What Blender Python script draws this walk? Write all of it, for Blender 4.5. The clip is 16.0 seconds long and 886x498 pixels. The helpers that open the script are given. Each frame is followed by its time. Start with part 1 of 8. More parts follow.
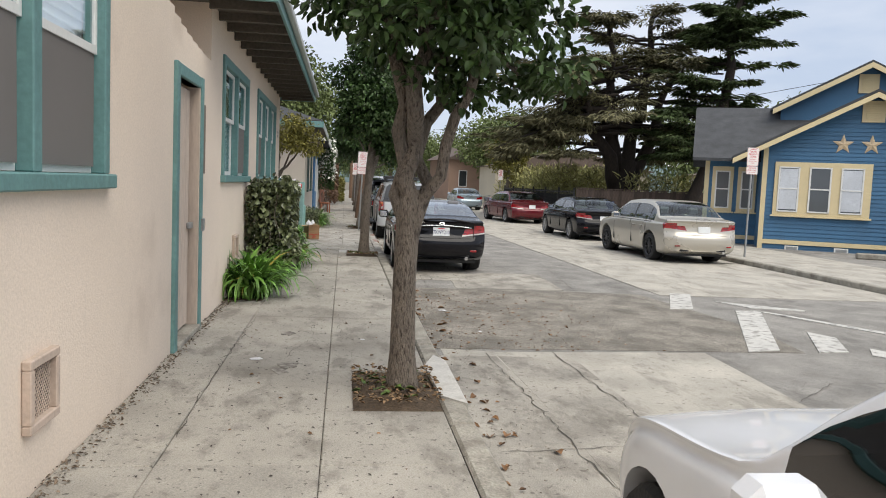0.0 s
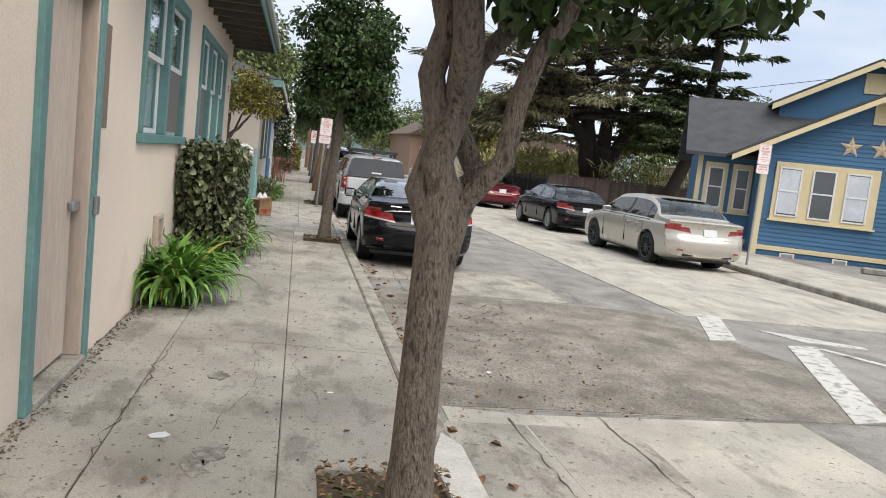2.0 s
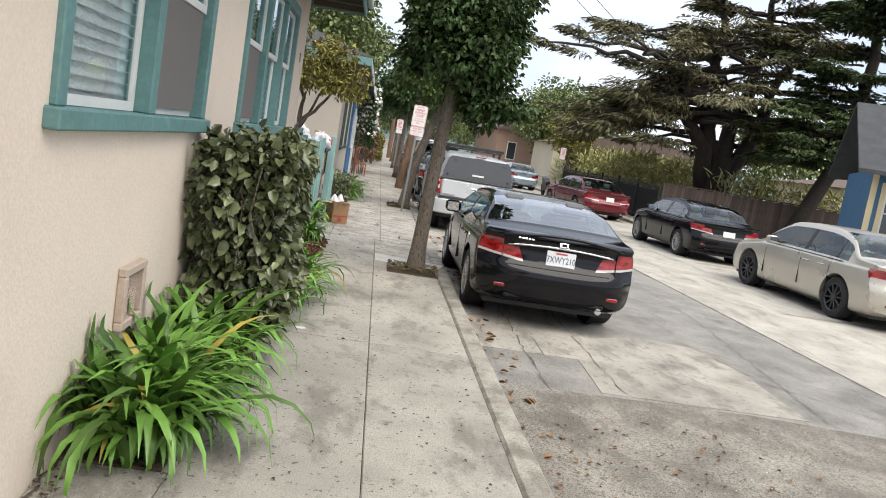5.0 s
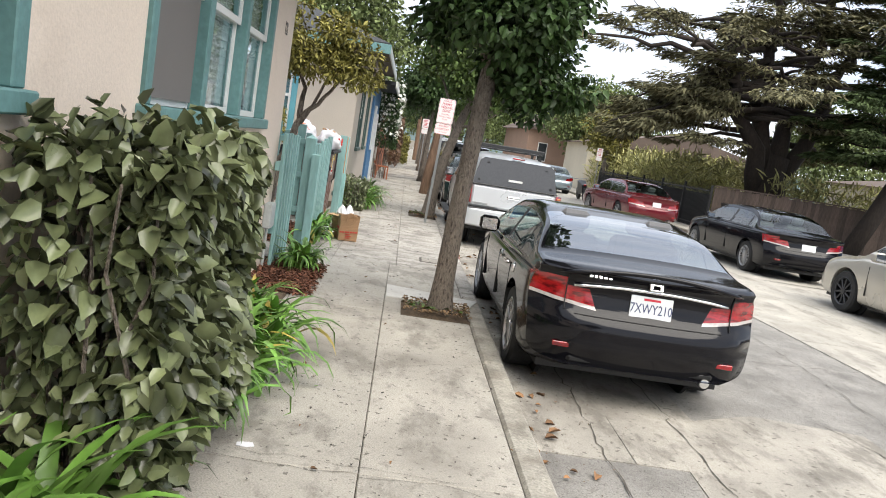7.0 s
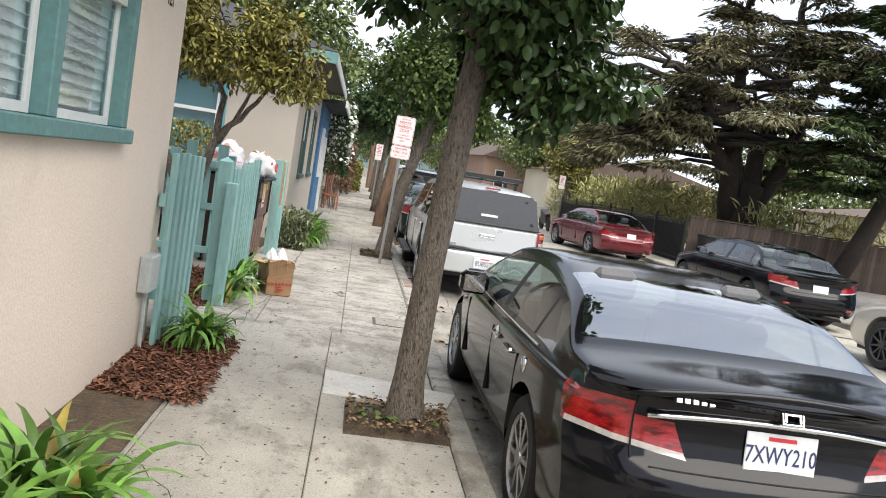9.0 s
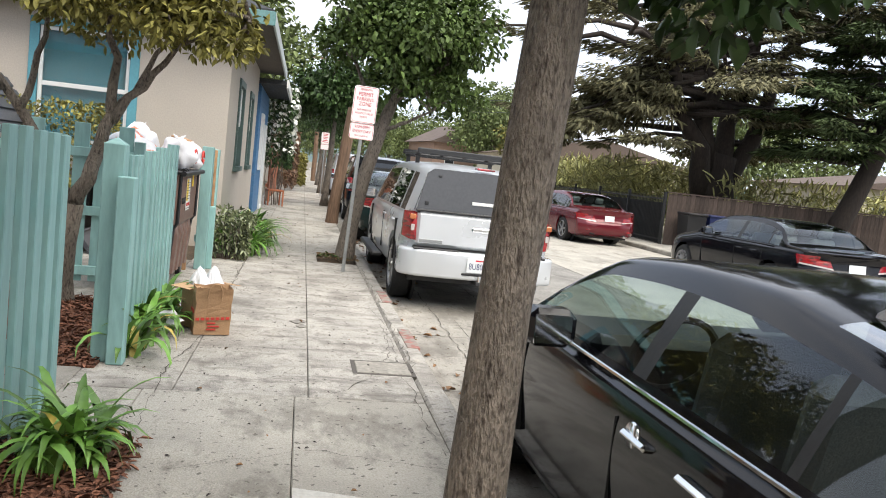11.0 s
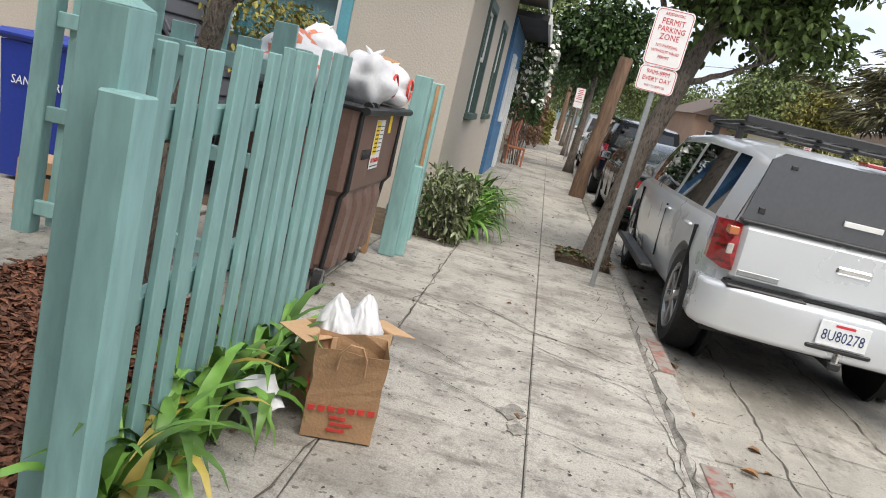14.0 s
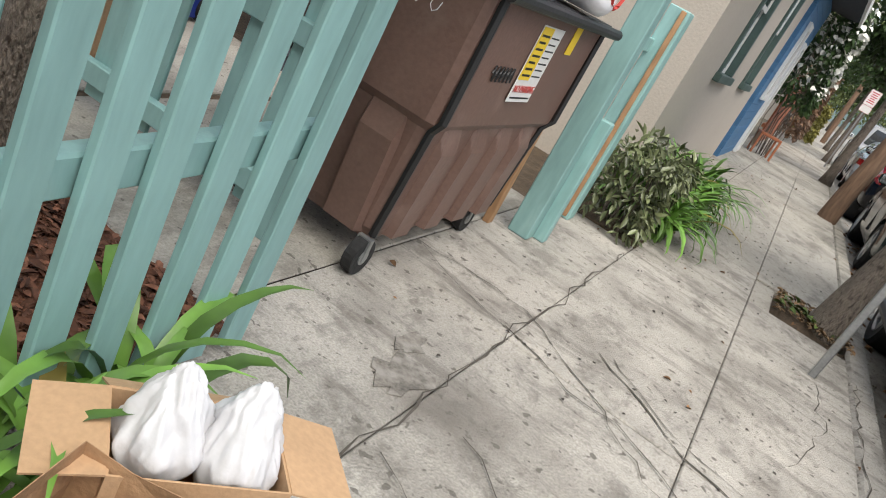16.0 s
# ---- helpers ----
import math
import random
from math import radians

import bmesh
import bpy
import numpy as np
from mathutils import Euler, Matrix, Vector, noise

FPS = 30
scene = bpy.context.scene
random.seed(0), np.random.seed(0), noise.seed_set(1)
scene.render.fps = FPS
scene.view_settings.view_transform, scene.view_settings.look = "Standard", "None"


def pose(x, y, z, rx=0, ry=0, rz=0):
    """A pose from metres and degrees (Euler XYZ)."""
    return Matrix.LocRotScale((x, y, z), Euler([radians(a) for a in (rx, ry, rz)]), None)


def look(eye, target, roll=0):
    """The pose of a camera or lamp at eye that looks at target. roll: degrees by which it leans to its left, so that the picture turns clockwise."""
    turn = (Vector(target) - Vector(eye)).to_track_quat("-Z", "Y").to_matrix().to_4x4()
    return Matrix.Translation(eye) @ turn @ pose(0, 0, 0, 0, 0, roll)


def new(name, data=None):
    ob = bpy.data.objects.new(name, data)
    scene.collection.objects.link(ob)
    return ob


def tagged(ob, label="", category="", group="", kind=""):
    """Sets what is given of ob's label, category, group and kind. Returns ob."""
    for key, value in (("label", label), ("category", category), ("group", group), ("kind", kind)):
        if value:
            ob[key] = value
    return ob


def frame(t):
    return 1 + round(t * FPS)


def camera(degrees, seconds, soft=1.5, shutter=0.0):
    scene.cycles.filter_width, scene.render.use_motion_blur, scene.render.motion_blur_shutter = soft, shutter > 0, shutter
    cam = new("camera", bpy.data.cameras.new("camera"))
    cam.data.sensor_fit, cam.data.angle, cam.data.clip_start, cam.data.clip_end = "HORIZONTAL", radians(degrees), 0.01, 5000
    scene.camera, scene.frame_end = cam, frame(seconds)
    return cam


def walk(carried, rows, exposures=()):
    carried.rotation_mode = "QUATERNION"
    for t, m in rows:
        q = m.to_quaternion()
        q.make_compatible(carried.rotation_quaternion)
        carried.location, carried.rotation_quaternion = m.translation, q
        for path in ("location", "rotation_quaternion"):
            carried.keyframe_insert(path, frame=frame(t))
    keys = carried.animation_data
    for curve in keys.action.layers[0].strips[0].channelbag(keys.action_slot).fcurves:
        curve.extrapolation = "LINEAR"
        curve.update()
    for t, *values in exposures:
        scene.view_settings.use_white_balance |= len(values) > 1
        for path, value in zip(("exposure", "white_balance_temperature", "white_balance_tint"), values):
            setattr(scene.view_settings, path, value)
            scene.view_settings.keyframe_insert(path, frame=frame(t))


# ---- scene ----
cam = camera(59.0, 16.0, 1.0)
METRES, EYE, TILT, LEAN, TURN = 19.0, 1.5, -0.6, 0.0, -8.1
PATH = [
    (0, (0.206, 0.032, 1.495), (0.461, 2.008, 1.33), 2.4),
    (0.5, (0.233, 0.632, 1.468), (0.528, 2.601, 1.278), 3.5),
    (1, (0.189, 1.274, 1.468), (0.596, 3.219, 1.238), 5.5),
    (1.5, (0.146, 1.857, 1.473), (0.56, 3.8, 1.24), 5.9),
    (2, (0.097, 2.509, 1.514), (0.478, 4.46, 1.298), 6.3),
    (2.5, (0.063, 3.049, 1.506), (0.362, 5.015, 1.289), 6.5),
    (3, (0.047, 3.693, 1.506), (0.245, 5.67, 1.279), 7.0),
    (3.2, (0.032, 3.916, 1.493), (0.209, 5.894, 1.258), 7.6),
    (5.3, (-0.031, 6.689, 1.584), (0.165, 8.662, 1.326), 9.8),
    (5.5, (-0.033, 6.928, 1.575), (0.154, 8.905, 1.336), 9.9),
    (6, (0.009, 7.518, 1.556), (0.169, 9.499, 1.338), 9.6),
    (6.5, (0.093, 8.169, 1.556), (0.227, 10.154, 1.347), 9.4),
    (7, (0.121, 8.797, 1.538), (0.251, 10.775, 1.273), 9.2),
    (7.5, (0.207, 9.455, 1.536), (0.387, 11.43, 1.281), 9.4),
    (8, (0.176, 10.024, 1.521), (0.443, 11.995, 1.313), 10.2),
    (8.5, (0.179, 10.603, 1.474), (0.456, 12.575, 1.284), 10.0),
    (8.7, (0.179, 10.861, 1.513), (0.411, 12.839, 1.336), 9.1),
    (10.8, (0.051, 13.403, 1.336), (0.419, 15.358, 1.136), 7.6),
    (11, (0.054, 13.65, 1.372), (0.423, 15.607, 1.183), 6.3),
    (11.5, (-0.02, 14.203, 1.365), (0.341, 16.159, 1.157), 6.0),
    (12, (-0.031, 14.74, 1.379), (0.187, 16.715, 1.152), 7.0),
    (12.5, (-0.074, 15.285, 1.389), (0.04, 17.268, 1.159), 8.3),
    (13, (-0.042, 15.821, 1.356), (-0.017, 17.802, 1.087), 10.0),
    (13.5, (-0.009, 16.392, 1.337), (-0.083, 18.365, 1.019), 11.8),
    (14, (-0.031, 16.931, 1.312), (-0.211, 18.885, 0.928), 13.2),
    (14.5, (-0.002, 17.497, 1.298), (-0.307, 19.42, 0.839), 14.7),
    (15, (-0.053, 17.995, 1.281), (-0.448, 19.88, 0.742), 17.4),
    (15.5, (-0.016, 18.525, 1.259), (-0.496, 20.369, 0.653), 21.4),
    (16, (-0.085, 18.949, 1.228), (-0.657, 20.729, 0.516), 28.4),
]
walk(cam, [(t, look(eye, target, roll)) for t, eye, target, roll in PATH],
     [(0, 0.1), (1.5, 0.2), (3, 0.4), (5.5, 0.58), (7, 0.75), (8.5, 0.75), (11, 0.8), (12, 0.7), (13, 0.5), (15, 0.5), (16, 0.55)])

# ---- light: bright overcast sky, weak soft sun ----
SUN_EL, SUN_ROT = 58, 150
world = bpy.data.worlds.new("sky")
scene.world = world
world.use_nodes = True
wt = world.node_tree
wt.nodes.clear()
w_out = wt.nodes.new("ShaderNodeOutputWorld")
w_bg = wt.nodes.new("ShaderNodeBackground")
w_sky = wt.nodes.new("ShaderNodeTexSky")
w_sky.sky_type, w_sky.sun_disc = "NISHITA", False
w_sky.sun_elevation, w_sky.sun_rotation = radians(SUN_EL), radians(SUN_ROT)
w_co = wt.nodes.new("ShaderNodeTexCoord")
w_map = wt.nodes.new("ShaderNodeMapping")
w_map.inputs["Scale"].default_value = (1.0, 1.0, 3.2)
w_cl = wt.nodes.new("ShaderNodeTexNoise")
w_cl.inputs["Scale"].default_value, w_cl.inputs["Detail"].default_value = 2.6, 6
w_ramp = wt.nodes.new("ShaderNodeValToRGB")
w_ramp.color_ramp.elements[0].position, w_ramp.color_ramp.elements[0].color = 0.34, (0.56, 0.65, 0.81, 1)
w_ramp.color_ramp.elements[1].position, w_ramp.color_ramp.elements[1].color = 0.62, (0.90, 0.93, 1.0, 1)
w_scale = wt.nodes.new("ShaderNodeVectorMath")
w_scale.operation = "SCALE"
w_scale.inputs["Scale"].default_value = 0.09
w_mix = wt.nodes.new("ShaderNodeMix")
w_mix.data_type = "RGBA"
w_mix.inputs[0].default_value = 0.88
wt.links.new(w_co.outputs["Generated"], w_map.inputs["Vector"])
wt.links.new(w_map.outputs[0], w_cl.inputs["Vector"])
wt.links.new(w_cl.outputs[0], w_ramp.inputs[0])
wt.links.new(w_sky.outputs[0], w_scale.inputs[0])
wt.links.new(w_scale.outputs[0], w_mix.inputs[6])
wt.links.new(w_ramp.outputs[0], w_mix.inputs[7])
wt.links.new(w_mix.outputs[2], w_bg.inputs[0])
w_bg.inputs[1].default_value = 1.0
wt.links.new(w_bg.outputs[0], w_out.inputs[0])
sun = new("sun", bpy.data.lights.new("sun", "SUN"))
sun.data.energy, sun.data.angle, sun.data.color = 3.0, radians(60), (1.0, 0.93, 0.82)
sun.matrix_world = pose(0, 0, 30, 90 - SUN_EL, 0, -SUN_ROT + 180)

# ---- materials ----
MATS = {}


def mat(name, col, rough=0.7, metal=0.0, var=0.12, scale=1.2, fine=40.0, bump=0.1, coat=0.0, rnd=0.0, dark=None, cut=(0.55, 0.7), cscale=3.0, trans=0.0, island=0.0, wave=None, spec=0.5, stretch=None, spots=None, streak=None):
    """A procedural surface: a coarse and a fine noise on the colour, a bump, and stains of the colour dark where a noise passes cut."""
    if name in MATS:
        return MATS[name]
    m = MATS[name] = bpy.data.materials.new(name)
    m.use_nodes = True
    nt = m.node_tree
    b = nt.nodes["Principled BSDF"]
    co = nt.nodes.new("ShaderNodeTexCoord")
    src = co.outputs["Object"]
    if stretch:
        mp = nt.nodes.new("ShaderNodeMapping")
        mp.inputs["Scale"].default_value = stretch
        nt.links.new(src, mp.inputs["Vector"])
        src = mp.outputs[0]

    def nz(s, d=4):
        n = nt.nodes.new("ShaderNodeTexNoise")
        n.inputs["Scale"].default_value, n.inputs["Detail"].default_value = s, d
        nt.links.new(src, n.inputs["Vector"])
        return n.outputs[0]

    def ramp(v, a, b_, lo, hi):
        r = nt.nodes.new("ShaderNodeMapRange")
        r.inputs[1].default_value, r.inputs[2].default_value, r.inputs[3].default_value, r.inputs[4].default_value = a, b_, lo, hi
        nt.links.new(v, r.inputs[0])
        return r.outputs[0]

    def mul(a, b_):
        k = nt.nodes.new("ShaderNodeMath")
        k.operation = "MULTIPLY"
        nt.links.new(a, k.inputs[0])
        nt.links.new(b_, k.inputs[1])
        return k.outputs[0]

    big, small = nz(scale, 6), nz(fine, 3)
    v = mul(ramp(big, 0.25, 0.75, 1 - var, 1 + var), ramp(small, 0.3, 0.7, 1 - var * 0.9, 1 + var * 0.9))
    if rnd:
        oi = nt.nodes.new("ShaderNodeObjectInfo")
        v = mul(v, ramp(oi.outputs["Random"], 0, 1, 1 - rnd, 1 + rnd))
    if island:
        ge = nt.nodes.new("ShaderNodeNewGeometry")
        v = mul(v, ramp(ge.outputs["Random Per Island"], 0, 1, 1 - island, 1 + island))
    mx = nt.nodes.new("ShaderNodeVectorMath")
    mx.operation = "SCALE"
    mx.inputs[0].default_value = col
    nt.links.new(v, mx.inputs["Scale"])
    colour = mx.outputs[0]
    if dark:
        k = ramp(nz(cscale, 7), cut[0], cut[1], 0, 1)
        mm = nt.nodes.new("ShaderNodeMix")
        mm.data_type = "RGBA"
        nt.links.new(k, mm.inputs[0])
        nt.links.new(colour, mm.inputs[6])
        mm.inputs[7].default_value = (*dark, 1)
        colour = mm.outputs[2]
    if spots:
        k = ramp(nz(spots[0], 2), spots[1], spots[1] + 0.03, 0, spots[2])
        mm = nt.nodes.new("ShaderNodeMix")
        mm.data_type = "RGBA"
        nt.links.new(k, mm.inputs[0])
        nt.links.new(colour, mm.inputs[6])
        mm.inputs[7].default_value = (col[0] * 0.3, col[1] * 0.29, col[2] * 0.28, 1)
        colour = mm.outputs[2]
    for sv, cut_, amt in streak or ():
        sm_ = nt.nodes.new("ShaderNodeMapping")
        sm_.inputs["Scale"].default_value = sv
        sm_.inputs["Rotation"].default_value = (0, 0, radians(14))
        nt.links.new(co.outputs["Object"], sm_.inputs["Vector"])
        sn = nt.nodes.new("ShaderNodeTexNoise")
        sn.inputs["Scale"].default_value, sn.inputs["Detail"].default_value, sn.inputs["Roughness"].default_value = 1.0, 7, 0.72
        nt.links.new(sm_.outputs[0], sn.inputs["Vector"])
        mm = nt.nodes.new("ShaderNodeMix")
        mm.data_type = "RGBA"
        nt.links.new(ramp(sn.outputs[0], cut_, cut_ + 0.10, 0, amt), mm.inputs[0])
        nt.links.new(colour, mm.inputs[6])
        mm.inputs[7].default_value = (col[0] * 0.36, col[1] * 0.35, col[2] * 0.34, 1)
        colour = mm.outputs[2]
    nt.links.new(colour, b.inputs["Base Color"])
    nt.links.new(ramp(big, 0.2, 0.8, max(0.02, rough - 0.08), min(1, rough + 0.08)), b.inputs["Roughness"])
    b.inputs["Metallic"].default_value = metal
    b.inputs["Coat Weight"].default_value = coat
    b.inputs["Coat Roughness"].default_value = 0.04
    b.inputs["Transmission Weight"].default_value = trans
    b.inputs["Specular IOR Level"].default_value = spec
    if bump:
        bp = nt.nodes.new("ShaderNodeBump")
        bp.inputs["Strength"].default_value, bp.inputs["Distance"].default_value = min(1, bump * 3), 0.01
        nt.links.new(small, bp.inputs["Height"])
        if wave:
            bp.inputs["Distance"].default_value = wave
        nt.links.new(bp.outputs[0], b.inputs["Normal"])
    return m


def glass(name, tint=(0.75, 0.8, 0.8), clear=0.75, gloss=0.04):
    """Thin window glass: a see-through tint under a sharp reflection."""
    m = MATS[name] = bpy.data.materials.new(name)
    m.use_nodes = True
    nt = m.node_tree
    nt.nodes.remove(nt.nodes["Principled BSDF"])
    out = nt.nodes["Material Output"]
    tr, gl, fr, pw, sc, mx = (nt.nodes.new("ShaderNode" + k) for k in ("BsdfTransparent", "BsdfGlossy", "LayerWeight", "Math", "MapRange", "MixShader"))
    tr.inputs[0].default_value = (*[c * clear for c in tint], 1)
    gl.inputs["Roughness"].default_value = 0.02
    gl.inputs[0].default_value = (0.95, 0.97, 1, 1)
    fr.inputs[0].default_value = 0.5
    pw.operation = "POWER"
    pw.inputs[1].default_value = 3.5
    nt.links.new(fr.outputs["Facing"], pw.inputs[0])
    sc.inputs[3].default_value, sc.inputs[4].default_value = gloss, 0.9
    nt.links.new(pw.outputs[0], sc.inputs[0])
    nt.links.new(sc.outputs[0], mx.inputs[0])
    nt.links.new(tr.outputs[0], mx.inputs[1])
    nt.links.new(gl.outputs[0], mx.inputs[2])
    nt.links.new(mx.outputs[0], out.inputs[0])
    return m


M_STUCCO = mat("pink_beige_stucco", (0.745, 0.635, 0.53), 0.9, var=0.06, scale=0.7, fine=70, bump=0.09, dark=(0.55, 0.45, 0.36), cut=(0.58, 0.85), cscale=1.1, streak=(((2.0, 2.0, 0.5), 0.66, 0.14), ((9, 9, 7), 0.70, 0.16)))
M_STUCCO_B = mat("grey_beige_stucco", (0.47, 0.42, 0.36), 0.9, var=0.06, scale=0.8, fine=50, bump=0.15)
M_TEAL = mat("teal_trim_paint", (0.125, 0.25, 0.245), 0.55, var=0.12, scale=2.5, fine=30, bump=0.06, dark=(0.17, 0.33, 0.32), cut=(0.6, 0.75), cscale=7)
M_FENCE = mat("weathered_teal_fence_paint", (0.235, 0.405, 0.39), 0.55, var=0.12, scale=3, fine=25, bump=0.1, rnd=0.12, dark=(0.31, 0.475, 0.46), cut=(0.6, 0.78), cscale=9, stretch=(1, 1, 0.25), streak=(((26, 26, 9), 0.70, 0.75), ((60, 60, 7), 0.69, 0.4)))
M_SIDEWALK = mat("pavement_concrete", (0.375, 0.352, 0.308), 0.9, var=0.2, scale=2.2, fine=110, bump=0.25, rnd=0.08, dark=(0.20, 0.185, 0.16), cut=(0.50, 0.74), cscale=1.1, spots=(24, 0.65, 0.85), streak=(((2.6, 1.3, 1), 0.51, 0.55), ((9, 6, 1), 0.57, 0.5), ((34, 26, 1), 0.58, 0.45)))
M_JOINT = mat("dark_joint_dirt", (0.15, 0.135, 0.11), 0.95, var=0.3, scale=4)
M_KERB = mat("kerb_concrete", (0.33, 0.31, 0.265), 0.9, var=0.25, scale=3, fine=60, bump=0.3, dark=(0.17, 0.15, 0.125), cut=(0.48, 0.72), cscale=4, streak=(((5, 3, 3), 0.52, 0.5), ((20, 14, 14), 0.57, 0.5)))
M_ASPHALT = mat("worn_grey_asphalt", (0.275, 0.262, 0.24), 0.92, var=0.32, scale=2.2, fine=150, bump=0.5, dark=(0.15, 0.14, 0.13), cut=(0.6, 0.8), cscale=1.5, spots=(60, 0.62, 0.6), streak=(((1.1, 0.5, 1), 0.52, 0.4), ((16, 12, 1), 0.56, 0.4)))
M_ASPHALT_DARK = mat("dark_stony_asphalt", (0.275, 0.252, 0.215), 0.95, var=0.42, scale=2.4, fine=130, bump=0.7, dark=(0.14, 0.125, 0.105), cut=(0.5, 0.8), cscale=2.2, spots=(75, 0.57, 0.75), streak=(((1.6, 0.8, 1), 0.50, 0.5), ((22, 16, 1), 0.54, 0.5)))
M_CONCRETE_ROAD = mat("road_concrete", (0.41, 0.385, 0.335), 0.9, var=0.22, scale=1.8, fine=130, bump=0.2, dark=(0.24, 0.222, 0.19), cut=(0.54, 0.80), cscale=1.0, spots=(19, 0.67, 0.7), streak=(((2.4, 0.8, 1), 0.53, 0.5), ((8, 5, 1), 0.58, 0.5), ((30, 24, 1), 0.60, 0.4)))
M_CONCRETE_LANE = mat("stained_lane_concrete", (0.37, 0.345, 0.30), 0.92, var=0.25, scale=2.0, fine=130, bump=0.25, dark=(0.17, 0.155, 0.135), cut=(0.50, 0.78), cscale=1.4, spots=(22, 0.66, 0.75), streak=(((2.6, 1.2, 1), 0.50, 0.6), ((8, 5, 1), 0.56, 0.55), ((30, 24, 1), 0.58, 0.45)))
M_PAINT_WHITE = mat("worn_white_road_paint", (0.50, 0.49, 0.46), 0.8, var=0.12, scale=3, fine=60, bump=0.1, dark=(0.25, 0.24, 0.22), cut=(0.50, 0.64), cscale=9)
M_SOIL = mat("brown_soil", (0.085, 0.06, 0.038), 1, var=0.4, scale=8, fine=50, bump=0.6)
M_EARTH = mat("dry_ground", (0.16, 0.14, 0.10), 1, var=0.3, scale=0.2, fine=8, bump=0.3)
M_WHITE = mat("white_window_paint", (0.72, 0.72, 0.70), 0.45, var=0.04, scale=4, fine=40, bump=0.02)
# near-black that paints the shade in gaps, seams and holes; also dark trim, numerals
M_DARK = mat("dark_gap", (0.012, 0.012, 0.012), 0.9, var=0.1, bump=0)
M_SCREEN = mat("grey_insect_screen", (0.17, 0.158, 0.15), 0.75, var=0.06, scale=3, fine=250, bump=0.05, spec=0.25)
M_ROOF = mat("charcoal_asphalt_shingle", (0.055, 0.058, 0.063), 0.95, var=0.3, scale=3, fine=40, bump=0.4, rnd=0.2)
M_EAVE = mat("dark_eave_boards", (0.10, 0.085, 0.07), 0.85, var=0.2, scale=3, fine=30, bump=0.1)
M_WOOD_DOOR = mat("brown_weathered_door", (0.16, 0.10, 0.07), 0.6, var=0.2, scale=3, fine=30, bump=0.1)
M_METAL = mat("galvanised_steel", (0.36, 0.37, 0.37), 0.45, 0.8, var=0.12, scale=6, fine=60, bump=0.04)
M_CHROME = mat("chrome", (0.75, 0.76, 0.77), 0.08, 1.0, var=0.03, bump=0)
M_BLACK = mat("black_plastic", (0.015, 0.015, 0.016), 0.45, var=0.1, bump=0.03)
M_TYRE = mat("tyre_rubber", (0.018, 0.018, 0.018), 0.85, var=0.25, scale=5, fine=60, bump=0.15)
M_RED_TEXT = mat("red_sign_ink", (0.55, 0.03, 0.05), 0.5, var=0.05, bump=0)
M_SIGN = mat("white_sign_sheet", (0.78, 0.76, 0.74), 0.4, var=0.03, scale=4, bump=0)
G_WINDOW = glass("window_glass", (0.95, 0.98, 0.98), 0.97, 0.09)
G_CAR = glass("car_glass", (0.72, 0.82, 0.78), 0.9)
G_CAR_SKY = glass("rear_car_glass", (0.55, 0.62, 0.62), 0.6, 0.34)
G_CAR_DARK = glass("tinted_car_glass", (0.2, 0.2, 0.21), 0.3, 0.09)

# ---- mesh helpers ----


def link(name, bm, material, smooth=False):
    me = bpy.data.meshes.new(name)
    bm.to_mesh(me)
    bm.free()
    me.materials.append(material)
    if smooth:
        me.polygons.foreach_set("use_smooth", [True] * len(me.polygons))
    return new(name, me)


def part(name, bm, material, parent=None, label="", smooth=False):
    ob = link(name, bm, material, smooth)
    if parent:
        ob.parent = parent
    if label:
        ob["label"] = label
    return ob


def shared(name, me, parent, m=None):
    ob = new(name, me)
    ob.parent = parent
    if m is not None:
        ob.matrix_basis = m
    return ob


def thing(name, label, category, m=None, group="", kind=""):
    ob = new(name)
    ob.empty_display_size = 0.1
    if m is not None:
        ob.matrix_basis = m
    return tagged(ob, label, category, group, kind)


def box(x0, x1, y0, y1, z0, z1, bevel=0.0, bm=None, m=None):
    """A box, its edges bevelled, in a bmesh of its own or added to bm."""
    b = bmesh.new()
    v = [b.verts.new((x, y, z)) for z in (z0, z1) for y in (y0, y1) for x in (x0, x1)]
    for f in ((0, 2, 3, 1), (4, 5, 7, 6), (0, 1, 5, 4), (1, 3, 7, 5), (3, 2, 6, 7), (2, 0, 4, 6)):
        b.faces.new([v[i] for i in f])
    if bevel:
        bmesh.ops.bevel(b, geom=b.edges[:], offset=bevel, segments=1, profile=0.5, affect="EDGES")
    if m is not None:
        b.transform(m)
    if bm is None:
        return b
    return merge(bm, b)


def merge(bm, b):
    idx = {v: bm.verts.new(v.co) for v in b.verts}
    for f in b.faces:
        bm.faces.new([idx[v] for v in f.verts])
    b.free()
    return bm


